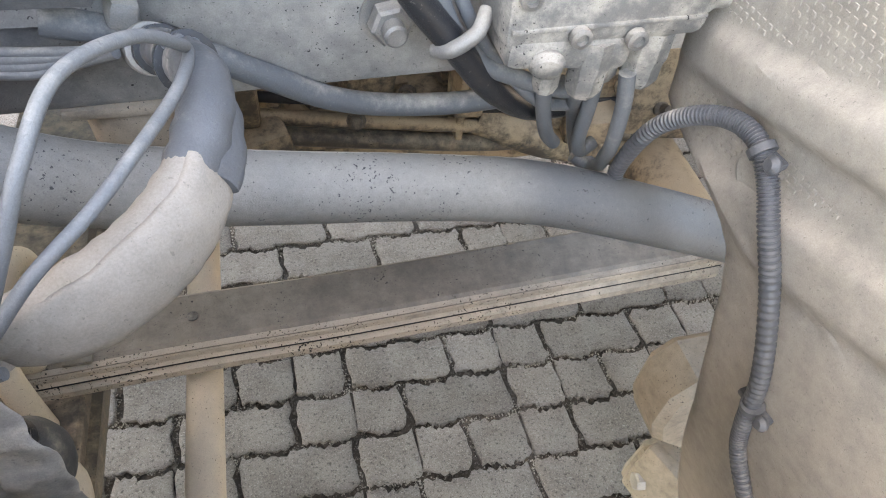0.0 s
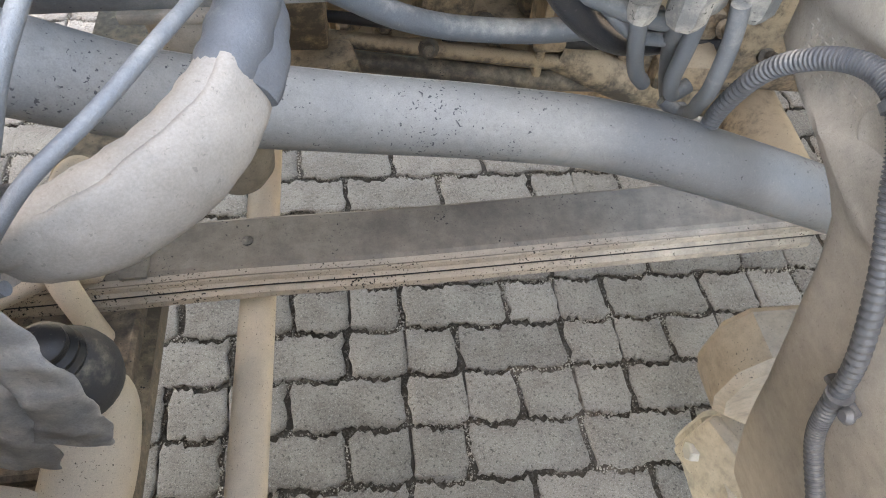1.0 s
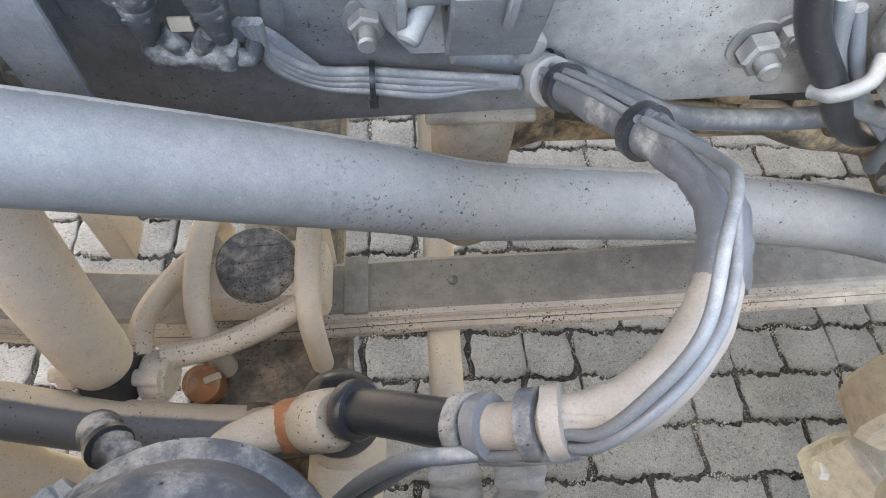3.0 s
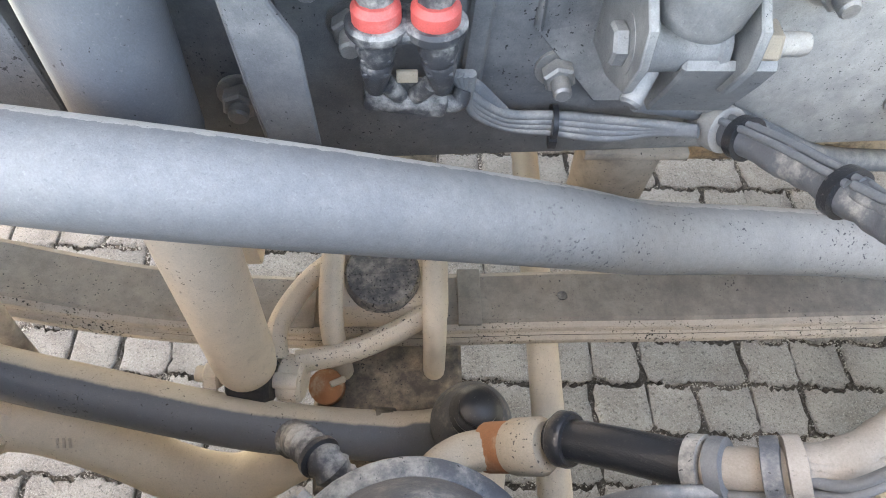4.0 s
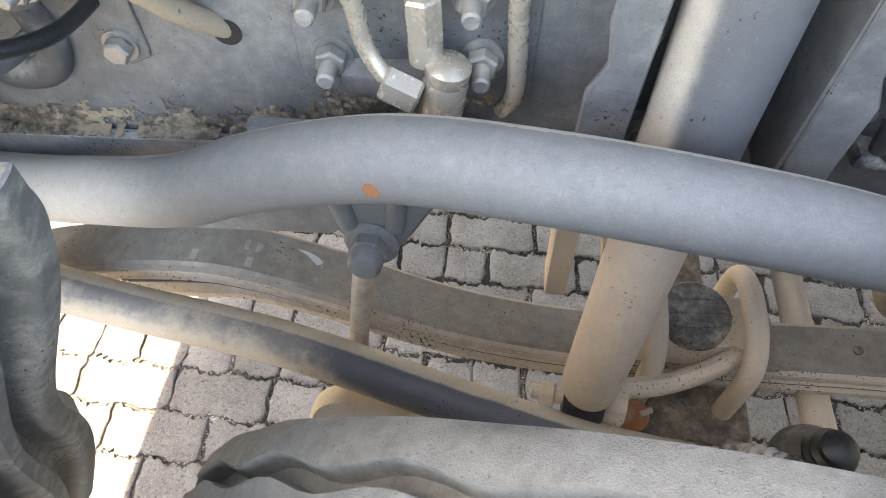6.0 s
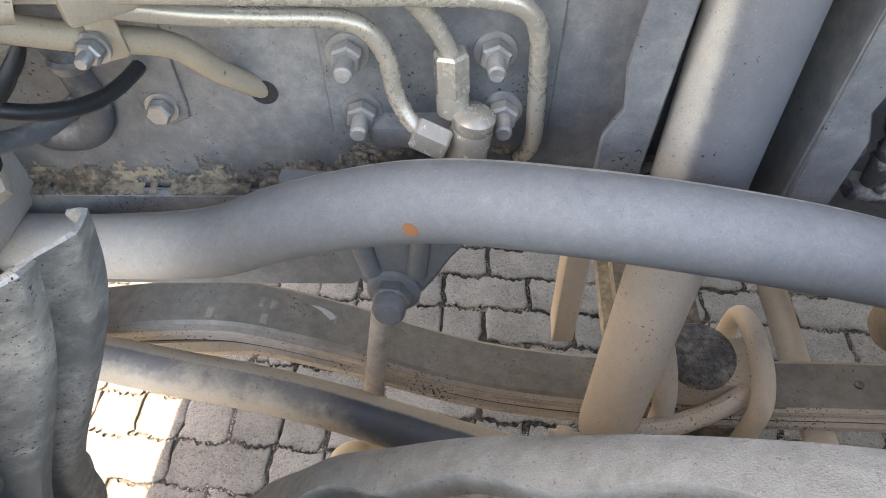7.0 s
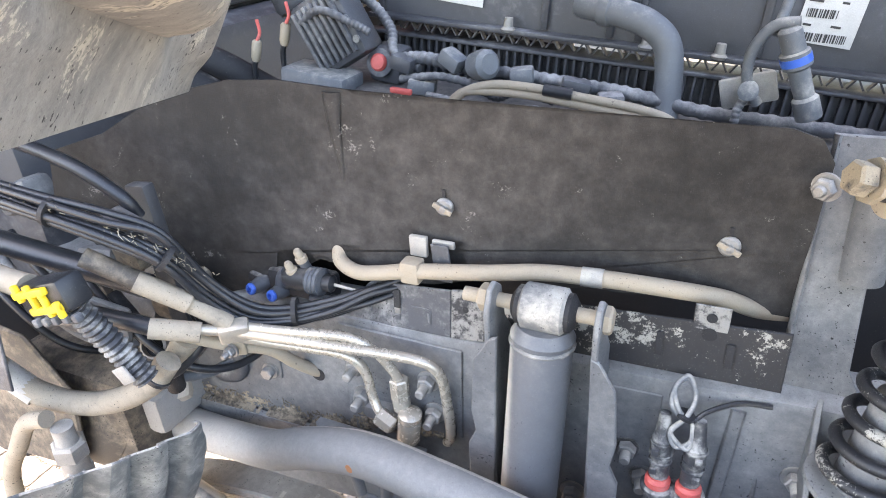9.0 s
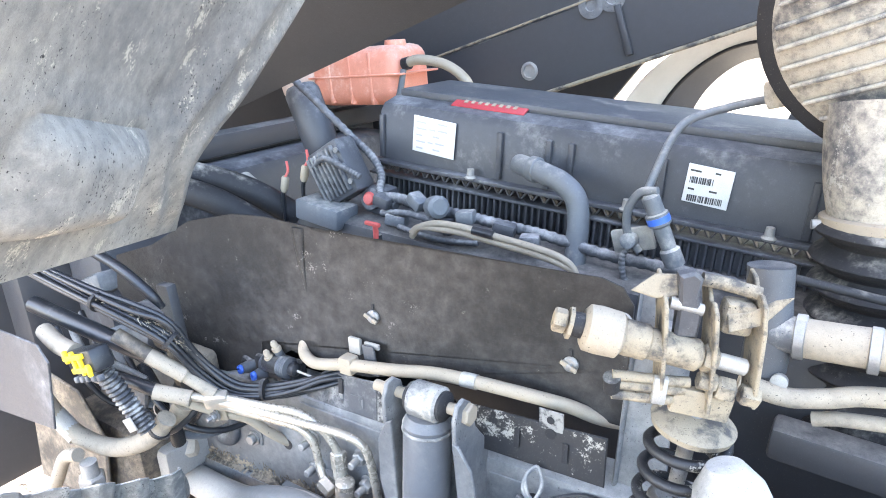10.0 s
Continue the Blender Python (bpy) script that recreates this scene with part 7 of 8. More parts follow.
def front_cluster():
    u = thing("radiator_hose", (-1.0, 0.32, 1.18), "dusty cream rubber hose curving in a U ahead of the wheel", "hose")
    part("hose", tube([(-1.20, 0.30, 1.34), (-1.135, 0.298, 1.272), (-1.09, 0.305, 1.222), (-1.04, 0.318, 1.196), (-0.985, 0.332, 1.194), (-0.93, 0.345, 1.212), (-0.888, 0.358, 1.240), (-0.862, 0.37, 1.272)], 0.0165, 18), "sleeve", u)
    part("print_band", lathe([(0.0172, -0.03), (0.0172, 0.03)], (-1.088, 0.306, 1.221), (0.75, 0.15, -0.65), 20), "bar", u)
    part("clamp", lathe([(0.0175, -0.004), (0.019, -0.003), (0.019, 0.003), (0.0175, 0.004)], (-0.880, 0.362, 1.248), (0.5, 0.25, 0.6), 20), "blackhose", u)
    y = thing("yellow_connector", (-0.92, 0.30, 1.37), "black multi-pin connector with a yellow locking frame", "connector")
    mm = pose(-0.922, 0.300, 1.402, 0, -18, 0)
    part("body", block((0.088, 0.036, 0.040), mm, 0.008), "blackhose", y)
    for z, x0, w in ((0.012, -0.004, 0.062), (-0.010, 0.010, 0.056)):
        part("yellow_bar", block((w, 0.008, 0.009), mm @ pose(x0, -0.021, z), 0.002), "yellow", y)
    for x, z, h in ((-0.026, 0.014, 0.022), (-0.004, 0.004, 0.036), (0.016, -0.002, 0.034), (0.034, -0.012, 0.020)):
        part("yellow_tooth", block((0.008, 0.007, h), mm @ pose(x, -0.0212, z), 0.002), "yellow", y)
    for i in range(5):
        part("pin_row", block((0.010, 0.010, 0.010), mm @ pose(-0.04 + 0.02 * i, -0.012, -0.028), 0.002), "harness", y)
    part("cable", tube([(-0.905, 0.305, 1.385), (-0.895, 0.318, 1.345), (-0.880, 0.328, 1.305), (-0.862, 0.335, 1.270)], lambda t: 0.0150 + 0.0016 * math.sin(t * 2 * math.pi * 15), 16, 40), "plug", y)
    part("lead", tube([(-0.965, 0.30, 1.402), (-1.02, 0.30, 1.405), (-1.08, 0.31, 1.41)], 0.015, 14), "sleeve", y)
    part("white_tag", block((0.020, 0.003, 0.024), pose(-0.870, 0.312, 1.290, 0, -28, 12), 0.001), "cast", y)
    f = thing("hose_fitting", (-1.0, 0.285, 1.09), "pale cast screw fitting with hexagons on a hose", "fitting")
    part("body", lathe([(0.016, 0), (0.018, 0.01), (0.018, 0.05), (0.014, 0.06), (0.014, 0.085)], (-1.005, 0.290, 1.10), (0.05, 0, 1), 18), "cast", f)
    part("hexagon", hexa(0.023, 0.030, 0.058, (-1.005, 0.290, 1.10), (0.05, 0, 1)), "cast", f)
    part("hexagon", hexa(0.020, -0.01, 0.016, (-1.005, 0.290, 1.10), (0.05, 0, 1), spin=20), "cast", f)
    part("hose", tube([(-1.012, 0.282, 1.200), (-1.05, 0.276, 1.185), (-1.085, 0.27, 1.135), (-1.13, 0.268, 1.075), (-1.16, 0.268, 1.0)], 0.012, 14), "sleeve", f)
    e = thing("elbow_hose", (-0.94, 0.52, 1.10), "short black rubber elbow hose against the rail", "hose")
    part("elbow", tube([(-0.985, 0.535, 1.112), (-0.950, 0.522, 1.112), (-0.918, 0.520, 1.120), (-0.902, 0.520, 1.142), (-0.905, 0.522, 1.172), (-0.918, 0.53, 1.205)], 0.0135, 16, flat=0.75), "harness", e)
    part("clamp", lathe([(0.014, -0.004), (0.0155, -0.003), (0.0155, 0.003), (0.014, 0.004)], (-0.908, 0.524, 1.185), (0.1, 0, 1), 18), "bolt", e)
    part("inner_hose", tube([(-0.918, 0.398, 1.220), (-0.905, 0.402, 1.234), (-0.885, 0.405, 1.256), (-0.862, 0.408, 1.284)], lambda t: 0.009 + 0.010 * t, 16), "sleeve", e)
    part("open_end", lathe([(0.016, 0.0), (0.0185, 0.002), (0.0185, 0.034), (0.0150, 0.036), (0.0145, 0.004), (0.001, 0.003)], (-0.945, 0.432, 1.236), (0.35, -0.75, 0.45), 22), "wrap", e)
    part("strap", tube([(-0.945, 0.395, 1.232), (-0.925, 0.388, 1.226), (-0.905, 0.388, 1.218), (-0.885, 0.396, 1.228), (-0.868, 0.410, 1.246), (-0.858, 0.425, 1.262)], 0.0055, 10, flat=0.45), "blackhose", e)
    part("buckle", block((0.016, 0.010, 0.014), pose(-0.905, 0.384, 1.217, 10, 30, 10), 0.003), "harness", e)
    for k in range(3):
        part("thin_cable", tube([(-0.885 + 0.008 * k, 0.440, 1.300), (-0.880 + 0.006 * k, 0.445, 1.262), (-0.893, 0.448, 1.225), (-0.93 - 0.01 * k, 0.450, 1.19)], 0.0038, 8), "blackhose", e)
    part("inner_hose", tube([(-1.02, 0.43, 1.30), (-0.96, 0.42, 1.25), (-0.92, 0.41, 1.22), (-0.93, 0.42, 1.17)], 0.013, 14), "rubber", e)
    # steering gear and supports behind the hoses
    g = thing("steering_gear", (-1.1, 0.47, 0.95), "dusty cast steering gear housing on the rail", "steering gear")
    part("housing", block((0.26, 0.16, 0.22), pose(-1.16, 0.47, 1.05), 0.03), "axle", g)
    part("cover", lathe([(0.07, 0), (0.08, 0.01), (0.08, 0.03), (0.05, 0.045)], (-1.13, 0.42, 1.06), (0.1, -1, 0.2), 28), "axle", g)
    part("side_panel", slab([(-0.16, -0.16), (0.12, -0.13), (0.13, 0.02), (0.05, 0.10), (-0.16, 0.12)], 0.008, Matrix(((1, 0, 0, -1.22), (0, 0.1, -1, 0.37), (0, 1, 0.1, 1.13), (0, 0, 0, 1))), 0.003), "axle", g)
    part("mounting", block((0.26, 0.08, 0.26), pose(-1.24, 0.57, 0.96), 0.03), "axle", g)
    foot = slab([(-0.26, -0.09), (0.02, -0.08), (0.05, 0.0), (0.05, 0.09), (0.02, 0.06), (-0.06, 0.10), (-0.26, 0.08)], 0.018, Matrix(((1, 0, 0, -1.08), (0, 0.1, -1, 0.44), (0, 1, 0.1, 1.02), (0, 0, 0, 1))), 0.005)
    part("foot_plate", foot, "hanger", g)
    for fx, fz, fr in ((-1.055, 1.06, 0.018), (-1.14, 1.04, 0.016), (-1.08, 0.97, 0.015), (-1.22, 1.00, 0.018)):
        part("casting_bolt", hexa(fr, 0.0, 0.018, (fx, 0.425 + 0.1 * (fz - 1.02), fz), OUT, spin=fx * 90), "hanger", g)
    for i in range(10):
        part("dirt_lump", block((0.07, 0.05, 0.05), pose(-1.26 + 0.026 * i, 0.49 + 0.01 * (i % 3), 0.99 + 0.035 * (i * 7 % 4), 20 * i, 35 * i, 15 * i), 0.016), ("tan", "axle", "flaky")[i % 3], g)
    part("pipe_bracket", block((0.11, 0.012, 0.07), pose(-0.995, 0.38, 1.30, 0, 15, 10), 0.006), "frame", g)
    part("lever", tube([(-1.06, 0.36, 1.345), (-1.02, 0.35, 1.32), (-0.98, 0.35, 1.325), (-0.95, 0.36, 1.31)], 0.012, 12), "cast", g)
    part("upright", block((0.035, 0.02, 0.22), pose(-0.93, 0.46, 1.36, 0, -4), 0.004), "black", g)
    part("angle", block((0.05, 0.03, 0.018), pose(-0.905, 0.40, 1.445, 0, 20), 0.003), "black", g)
    rnd = random.Random(12)
    for i in range(7):
        x, z = -1.28 + rnd.random() * 0.36, 1.12 + rnd.random() * 0.28
        part("casting", block((0.05 + rnd.random() * 0.05, 0.05, 0.04 + rnd.random() * 0.05), pose(x, 0.50, z, rnd.uniform(-20, 20), rnd.uniform(-30, 30), 0), 0.012), rnd.choice(("axle", "frame", "axle")), g)
    for i in range(5):
        x, z = -1.22 + 0.06 * i, 1.22 + 0.03 * (i % 3)
        part("loose_line", tube([(x - 0.08, 0.42, z + 0.10), (x, 0.40, z + 0.05), (x + 0.08, 0.41, z - 0.02), (x + 0.12, 0.47, z - 0.06), (x + 0.13, 0.57, z - 0.07)], 0.006 + 0.002 * (i % 2), 10), ("blackhose", "hose")[i % 2], g)
    p = thing("arch_plate", (-1.1, 0.24, 1.25), "flat grey speckled plate beside the hoses", "plate")
    part("plate", slab([(-0.24, -0.10), (0.0, -0.07), (0.012, 0.05), (-0.02, 0.075), (-0.24, 0.07)], 0.004, Matrix(((1, 0, 0, -0.995), (0, 0.1, -1, 0.262), (0, 1, 0.1, 1.345), (0, 0, 0, 1))), 0.001), "plastic", p)


front_cluster()


def rear_light_block():
    """Plain unseen deck and sides, added behind the cab to block light."""
    ob = thing("rear_light_blocker", (1.9, 1.1, 1.30), "plain dark unseen slabs added behind the cab to block light", "deck plate")
    part("plate", block((2.5, 2.5, 0.03), pose(1.98, 1.05, 1.30), 0.004), "black", ob)
    part("side", block((2.4, 0.03, 0.95), pose(2.02, -0.18, 0.80), 0.004), "black", ob)
    part("side", block((2.4, 0.03, 0.95), pose(2.02, 2.28, 0.80), 0.004), "black", ob)


rear_light_block()


def beyond():
    t = thing("coolant_tank", (-1.33, 1.42, 1.60), "translucent orange-red coolant expansion tank, pale at one end", "tank")
    bm = block((0.35, 0.18, 0.17), pose(-1.275, 1.46, 1.738, 0, -2), 0.045, seg=4)
    part("body", bm, "orange", t)
    part("pale_end", block((0.20, 0.17, 0.165), pose(-1.51, 1.46, 1.736, 0, -2), 0.05, seg=4), "palepink", t)
    for x in (-1.36, -1.28, -1.20):
        part("rib", block((0.012, 0.184, 0.15), pose(x, 1.46, 1.735, 0, -2), 0.004), "orange", t)
    part("seam", block((0.365, 0.19, 0.006), pose(-1.265, 1.46, 1.742, 0, -2), 0.002), "orange", t)
    part("neck", lathe([(0.03, 0), (0.034, 0.01), (0.03, 0.03)], (-1.16, 1.45, 1.81), (0, 0, 1), 20), "orange", t)
    part("overflow", tube([(-1.09, 1.40, 1.775), (-1.04, 1.40, 1.785), (-0.96, 1.41, 1.770), (-0.90, 1.42, 1.725), (-0.88, 1.42, 1.66)], 0.014, 14), "creampipe", t)
    part("clip", lathe([(0.018, -0.01), (0.018, 0.01)], (-1.085, 1.40, 1.775), (1, 0, 0.2), 16), "blackhose", t)
    part("drain", tube([(-1.09, 1.39, 1.76), (-1.10, 1.38, 1.70), (-1.13, 1.38, 1.64), (-1.16, 1.38, 1.60)], 0.009, 12), "hose", t)
    # black cab member with holes
    c = thing("cab_crossmember", (-0.8, 1.74, 1.45), "black painted cab frame member with holes and dusty edge", "cab member")
    m = Matrix(((1, 0, 0, 0), (0, 0, 1, 1.712), (0, 1, 0, 0), (0, 0, 0, 1)))
    part("member", slab([(-1.75, 1.37), (0.35, 2.015), (0.35, 2.20), (-1.75, 1.62)], 0.06, m, 0.008), "black", c)
    part("upper_panel", slab([(-1.75, 1.62), (0.35, 2.20), (0.35, 2.9), (-1.75, 2.9)], 0.02, m @ Matrix.Translation((0, 0, 0.02)), 0.004), "black", c)
    part("lower_lip", tube([(-1.5, 1.705, 1.448), (-0.93, 1.705, 1.622), (-0.226, 1.705, 1.838), (0.3, 1.705, 2.0)], 0.006, 10), "mount", c)
    part("fold_line", tube([(-1.5, 1.707, 1.690), (-0.93, 1.707, 1.847), (-0.226, 1.707, 2.041)], 0.0035, 8), "mount", c)
    part("hole_rim", lathe([(0.026, 0), (0.028, 0.006), (0.020, 0.008), (0.019, 0.001)], (-0.853, 1.712, 1.727), OUT, 24), "cast", c)
    for x, z in ((-0.66, 1.905), (-0.60, 1.92)):
        part("lug", lathe([(0.036, 0), (0.038, 0.006), (0.018, 0.008), (0.016, 0.001), (0.001, 0.001)], (x, 1.712, z), OUT, 20), "frame", c)
    part("rib", block((0.02, 0.012, 0.14), pose(-0.565, 1.705, 1.835, 0, -17), 0.004), "black", c)
    # far wheel arch: cream fender and black liner
    f = thing("far_fender", (-0.3, 2.25, 0.9), "cream painted fender arch on the far side", "fender")
    cx, cz, R = -0.235, 1.275, 0.565

    wide = lambda a: 0.062 + 0.10 * max(0.0, (a - 105) / 75) ** 1.3

    def band(k0, k1, y0, y1):
        """A curved strip of the arch between two parts of its width."""
        def fn(u, v):
            a = 190 - 130 * u
            r = R - wide(a) * (k0 + (k1 - k0) * v)
            return (cx + r * math.cos(radians(a)), y0 + (y1 - y0) * v, cz + r * math.sin(radians(a)))
        return sheet(fn, 48, 6, 0.006)

    part("arch", band(0.0, 1.0, 2.16, 2.24), "fender", f)
    part("inner_panel", slab([(-1.95, 0.8), (-0.80, 0.8), (-0.80, 1.5), (-0.74, 1.6), (-0.64, 1.72), (-0.46, 1.83), (-0.3, 1.88), (0.3, 1.93), (0.3, 2.2), (-1.95, 2.2)], 0.02, Matrix(((1, 0, 0, 0), (0, 0, -1, 2.158), (0, 1, 0, 0), (0, 0, 0, 1))), 0.003), "black", f)
    part("liner", band(1.0, 1.9, 2.242, 2.33), "plastic", f)
    part("lip", tube([(cx + (R - wide(a)) * math.cos(radians(a)), 2.238, cz + (R - wide(a)) * math.sin(radians(a))) for a in range(190, 55, -9)], 0.007, 10), "rubber", f)
    for a in (166, 160):
        part("vent", block((0.022, 0.016, 0.085), pose(cx + (R - 0.05 - 0.05 * (a < 163)) * math.cos(radians(a)), 2.19, cz + (R - 0.06) * math.sin(radians(a)) + 0.03, 0, 12), 0.006), "plastic", f)
    part("side_box", block((0.55, 0.2, 1.53), pose(-0.15, 2.55, 0.765), 0.04), "fender", f)
    part("step_bracket", block((0.14, 0.10, 0.10), pose(-0.13, 2.2, 1.50, 0, 20), 0.01), "plastic", f)


beyond()


def air_intake():
    a = thing("air_intake", (0.1, 0.9, 1.35), "dust-caked round air intake housing with ribs over black bellows", "air intake")
    c, ax = Vector((0.095, 0.850, 1.852)), Vector((-0.10, -0.92, -0.25)).normalized()
    part("housing", lathe([(0.165, -0.22), (0.176, -0.20), (0.178, -0.01), (0.172, 0.002), (0.168, 0.004), (0.150, 0.018), (0.05, 0.032), (0.001, 0.034)], c, ax, 56), "filter", a)
    part("rim", lathe([(0.178, -0.014), (0.186, -0.008), (0.186, 0.002), (0.176, 0.006)], c, ax, 56), "rubber", a)
    mm = aim(c, ax, 20)
    for i in range(11):
        y = -0.135 + i * 0.027
        h = math.sqrt(max(0.0, 0.155 ** 2 - y * y))
        pts = [mm @ Vector((s * h, y, 0.024 + 0.013 * (1 - (s * h / 0.155) ** 2 - (y / 0.155) ** 2))) for s in (-1, -0.5, 0, 0.5, 1)]
        part("rib", tube(pts, 0.0032, 8), "filter", a)
    part("raised_mark", block((0.03, 0.01, 0.004), mm @ pose(0.06, 0.08, 0.034), 0.002), "filter", a)
    part("duct", tube([(0.10, 0.90, 1.74), (0.10, 0.88, 1.66), (0.105, 0.87, 1.60)], [0.10 - 0.0012 * i for i in range(17)], 26), "filter", a)
    part("clamp", lathe([(0.088, -0.008), (0.092, -0.006), (0.092, 0.006), (0.088, 0.008)], (0.105, 0.87, 1.598), (0.05, -0.1, -1), 36), "creampipe", a)
    q = [(0.105 + 0.01 * t, 0.87 - 0.005 * t, 1.60 - 0.30 * t) for t in (i / 60 for i in range(61))]
    part("bellows", sweep(bmesh.new(), q, [0.090 + 0.010 * math.sin(i * 2 * math.pi / 8) for i in range(61)], 30), "rubber", a)
    part("stay", tube([(-0.075, 0.92, 1.752), (-0.03, 0.90, 1.765), (0.0, 0.88, 1.775)], 0.02, 10, flat=0.4), "filter", a)
    part("bolt", lathe([(0.007, 0), (0.007, 0.012)], (0.02, 0.84, 1.592), (-1, -0.3, 0), 12), "cast", a)
    s = thing("charge_hose", (0.06, 0.66, 1.45), "cream silicone hose with clamps on a grey elbow pipe", "hose")
    part("elbow", tube([(-0.015, 0.67, 1.585), (-0.012, 0.665, 1.54), (-0.008, 0.66, 1.50), (-0.01, 0.66, 1.455)], 0.0265, 22), "conduit", s)
    part("stub", lathe([(0.022, 0), (0.022, 0.05)], (-0.005, 0.655, 1.507), (1, 0, 0.02), 22), "chamber", s)
    part("hose", tube([(0.020, 0.655, 1.506), (0.08, 0.655, 1.508), (0.16, 0.66, 1.510), (0.30, 0.66, 1.515)], 0.0235, 22), "sleeve", s)
    for x in (0.026, 0.100):
        part("clamp", lathe([(0.0245, -0.006), (0.027, -0.005), (0.027, 0.005), (0.0245, 0.006)], (x, 0.655, 1.507), (1, 0, 0.02), 24), "bolt", s)
    part("lower_pipe", tube([(-0.03, 0.62, 1.450), (0.02, 0.63, 1.438), (0.06, 0.64, 1.442), (0.12, 0.65, 1.455), (0.30, 0.66, 1.47)], 0.012, 16), "sleeve", s)
    part("lower_pipe", tube([(0.05, 0.66, 1.400), (0.10, 0.66, 1.412), (0.30, 0.67, 1.43)], 0.009, 14), "sleeve", s)
    part("bolt", lathe([(0.010, 0), (0.010, 0.01), (0.006, 0.012)], (0.012, 0.64, 1.452), (0, -1, 0.2), 14), "cast", s)
    w = thing("bulkhead", (0.28, 0.95, 1.0), "dark dusty panels and lines behind the engine", "panel")
    part("panel", block((0.02, 0.9, 0.45), pose(0.42, 1.0, 1.35), 0.004), "black", w)
    part("cross_bar", block((0.36, 0.05, 0.05), pose(0.18, 0.74, 1.30, 0, 4), 0.008), "black", w)
    part("line", tube([(-0.05, 0.72, 1.56), (0.05, 0.73, 1.545), (0.15, 0.74, 1.53), (0.38, 0.75, 1.51)], 0.006, 10), "rubber", w)


air_intake()


# paving: zigzag-edged blocks in running bond
def paving():
    ob = thing("pavement", (0, 0, 0), "grey interlocking concrete paving blocks with dark gritty joints", "paving", kind="structure")
    L, W, gap = 0.2375, 0.1105, 0.0115

    def outline(seed, x0, x1, first, last):
        """Straight runs with short angled jogs and broken, gritty edges; from x0 to x1 of a block."""
        rnd = random.Random(seed)
        lo, hi = -W / 2 + gap / 2, W / 2 - gap / 2
        jag = lambda: rnd.gauss(0, 0.0023)
        wave = lambda x: (0.0040, 0.0040, -0.0032, -0.0032)[int((x / L + 0.5) * 8 + 0.5) % 4]
        side = (0.0024, 0.0026, 0.0, -0.0022, -0.0024)
        cut = [rnd.uniform(0.001, 0.005) + (0.009 if rnd.random() < 0.12 else 0) for k in range(4)]
        n = 34 if first and last else 18
        low, top = [], []
        for i in range(n + 1):
            x = x0 + (x1 - x0) * i / n
            end = (1 if i == 0 else -1 if i == n else 0)
            low.append((x + end * cut[0 if i == 0 else 1] + jag() * 0.25, lo + wave(x) + jag() + (0.0016 if i % 3 == 0 else -0.0010)))
            top.append((x + end * cut[3 if i == 0 else 2] + jag() * 0.25, hi + wave(x) + jag() + (0.0016 if i % 3 == 0 else -0.0010)))
        right = [(x1 + (s if last else s * 0.3) + jag(), lo + (hi - lo) * (0.12 + 0.19 * k)) for k, s in enumerate(side)]
        left = [(x0 + (s if first else s * 0.3) + jag(), lo + (hi - lo) * (0.12 + 0.19 * k)) for k, s in enumerate(side)]
        return low + right + top[::-1] + left[::-1]

    meshes = []
    for var in range(12):
        rnd = random.Random(100 + var)
        a, b = -L / 2 + gap / 2, L / 2 - gap / 2
        mid = rnd.uniform(-0.006, 0.006)
        halves = [(a, mid - 0.0011, True, False), (mid + 0.0011, b, False, True)] if var % 5 in (1, 3) else [(a, b, True, True)]
        verts, faces = [], []
        for h, (x0, x1, first, last) in enumerate(halves):
            pts = outline(var * 10 + h, x0, x1, first, last)
            cx = (x0 + x1) / 2
            n, s0 = len(pts), len(verts)
            for shrink, z in ((0.0, -0.014), (0.0, -0.0045), (0.0008, -0.0022), (0.0026, -0.0006), (0.009, 0.0002)):
                for x, y in pts:
                    sx = shrink * max(-1.0, min(1.0, (x - cx) / 0.03))
                    sy = shrink * max(-1.0, min(1.0, y / 0.03))
                    verts.append((x - sx, y - sy, z + rnd.uniform(-0.0007, 0.0007)))
            faces += [(s0 + k * n + j, s0 + k * n + (j + 1) % n, s0 + (k + 1) * n + (j + 1) % n, s0 + (k + 1) * n + j) for k in range(4) for j in range(n)]
            faces.append(tuple(s0 + 4 * n + j for j in range(n)))
        meshes.append((verts, faces))
    datas = []
    for k, (v, f) in enumerate(meshes):
        me = bpy.data.meshes.new("paver")
        me.from_pydata(v, [], f)
        me.shade_smooth()
        me.set_sharp_from_angle(angle=radians(50))
        me.materials.append(M["paver"])
        datas.append(me)
    turn = Matrix.Rotation(radians(-1.6), 4, "Z")
    rnd = random.Random(5)
    base = Vector((0.007 + L / 2, 0.7555, 0))
    cells, rest_v, rest_f = [], [], []
    for j in range(-14, 40):
        for i in range(-22, 22):
            p = Matrix.Translation(base) @ turn @ Vector((i * L + (L / 2 if j % 2 else 0), j * W, 0))
            cells.append((p, i, j))
    near = lambda p: -1.05 < p.x < 1.05 and 0.25 < p.y < 2.05
    cells.sort(key=lambda q: (q[0].x - 0.1) ** 2 + (q[0].y - 0.9) ** 2)
    count = 0
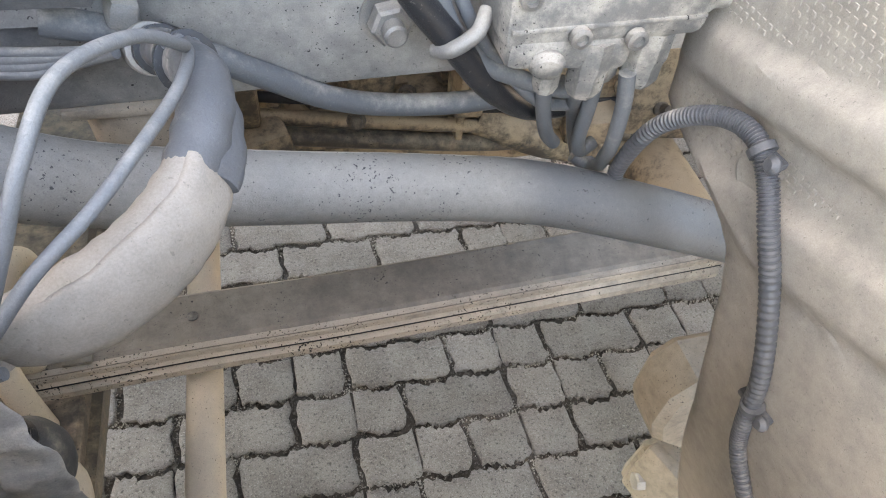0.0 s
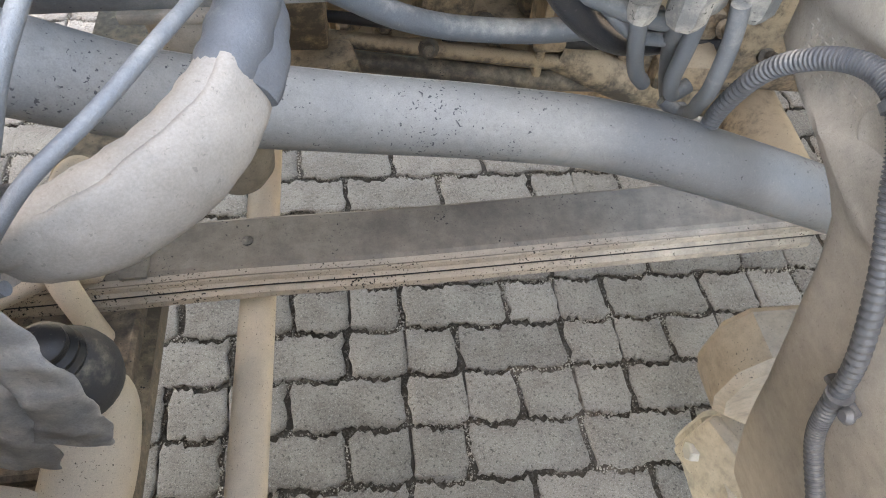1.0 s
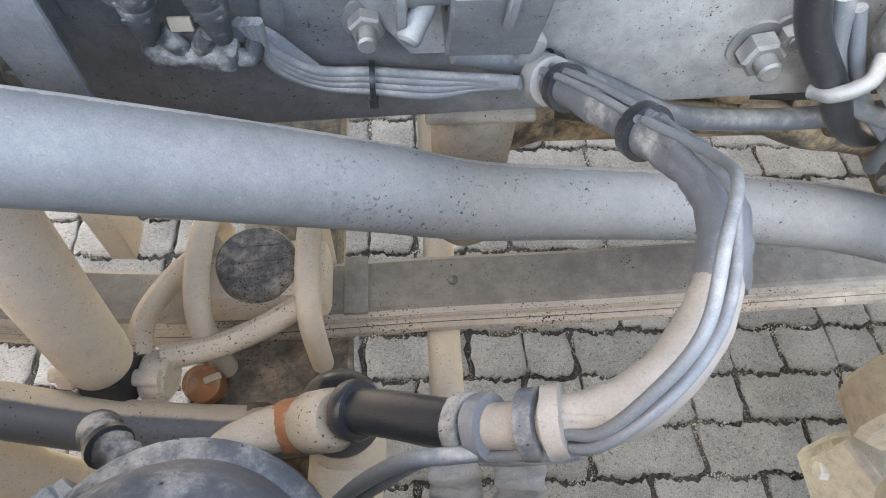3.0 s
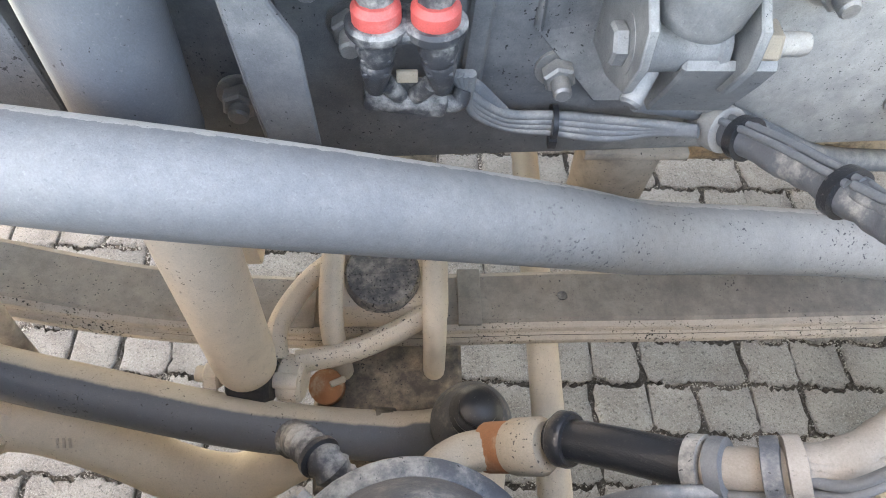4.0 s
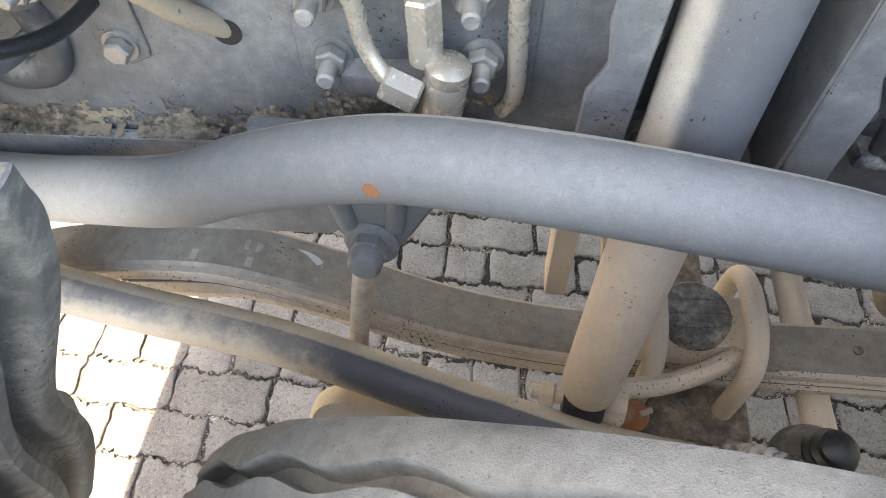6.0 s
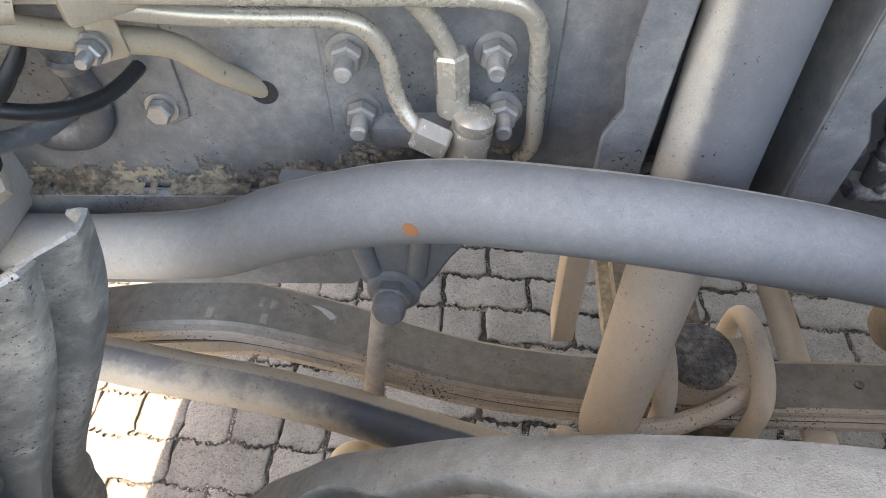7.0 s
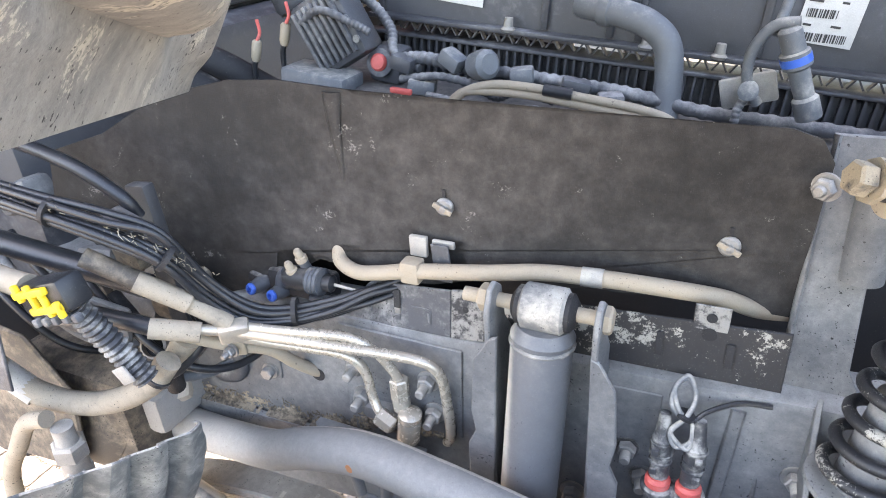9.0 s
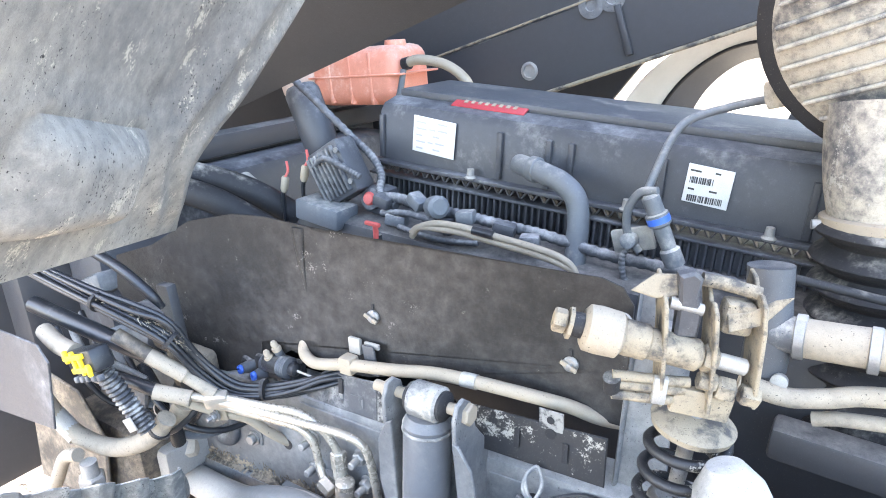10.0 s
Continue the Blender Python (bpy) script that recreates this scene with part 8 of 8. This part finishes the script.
    for p, i, j in cells:
        k = rnd.randrange(12)
        m = Matrix.Translation(p + Vector((0, 0, rnd.uniform(-0.002, 0.0015)))) @ turn @ Matrix.Rotation(radians(rnd.uniform(-0.8, 0.8)), 4, "Z") @ Matrix.Rotation(radians(rnd.uniform(-0.6, 0.6)), 4, "X")
        if near(p) and count < 290:
            count += 1
            o = new("paver", datas[k])
            o.parent = ob
            o.matrix_basis = m
        else:
            v, f = meshes[k]
            if p.x < -1.15:
                # stones widened to hide dark joints, as glare does on sunlit paving
                m = m @ Matrix.Diagonal((1.022, 1.05, 1, 1))
            s = len(rest_v)
            rest_v += [m @ Vector(q) for q in v]
            rest_f += [tuple(s + a for a in q) for q in f]
    # plainer blocks farther out
    for j in range(-62, 80):
        for i in range(-34, 34):
            if -14 <= j < 40 and -22 <= i < 22:
                continue
            p = Matrix.Translation(base) @ turn @ Vector((i * L + (L / 2 if j % 2 else 0), j * W, rnd.uniform(-0.002, 0.001)))
            m = Matrix.Translation(p) @ turn
            a, b, s = L / 2 - gap / 2, W / 2 - gap / 2, len(rest_v)
            rest_v += [m @ Vector(q) for q in ((-a, -b, -0.014), (a, -b, -0.014), (a, b, -0.014), (-a, b, -0.014), (-a, -b, -0.002), (a, -b, -0.002), (a, b, -0.002), (-a, b, -0.002),
                                               (-a + 0.004, -b + 0.004, 0), (a - 0.004, -b + 0.004, 0), (a - 0.004, b - 0.004, 0), (-a + 0.004, b - 0.004, 0))]
            for r in (0, 4):
                rest_f += [(s + r + q, s + r + (q + 1) % 4, s + r + 4 + (q + 1) % 4, s + r + 4 + q) for q in range(4)]
            rest_f.append((s + 8, s + 9, s + 10, s + 11))
    me = bpy.data.meshes.new("outer_pavers")
    me.from_pydata(rest_v, [], rest_f)
    me.shade_smooth()
    me.set_sharp_from_angle(angle=radians(50))
    me.materials.append(M["paver"])
    o = new("outer_pavers", me)
    o.parent = ob
    tagged(o, kind="stuff")
    # grit in the joints
    rnd = random.Random(9)
    verts, faces = [], []
    ico = bmesh.new()
    bmesh.ops.create_icosphere(ico, subdivisions=1, radius=1.0)
    iv, jf = [v.co.copy() for v in ico.verts], [tuple(v.index for v in f.verts) for f in ico.faces]
    ico.free()
    for i in range(36000):
        j = rnd.randrange(-5, 12)
        if rnd.random() < 0.66:
            q = Vector((rnd.uniform(-1.5, 1.1), (j + 0.5) * W + rnd.gauss(0, 0.0042), 0))
        else:
            q = Vector((rnd.randrange(-6, 6) * L + (L / 2 if j % 2 else 0) + L / 2 + rnd.gauss(0, 0.0040), j * W + rnd.uniform(-0.5, 0.5) * W, 0))
        p = Matrix.Translation(base) @ turn @ q
        r = rnd.uniform(0.0007, 0.0024)
        sx, sy, sz = rnd.uniform(0.7, 1.4), rnd.uniform(0.7, 1.4), rnd.uniform(0.5, 0.9)
        s0 = len(verts)
        verts += [(p.x + v.x * r * sx, p.y + v.y * r * sy, -0.0062 + rnd.uniform(0, 0.0042) + v.z * r * sz) for v in iv]
        faces += [tuple(s0 + a for a in f) for f in jf]
    me = bpy.data.meshes.new("joint_grit")
    me.from_pydata(verts, [], faces)
    me.materials.append(M["grit"])
    o = new("joint_grit", me)
    o.parent = ob
    tagged(o, kind="stuff")


paving()
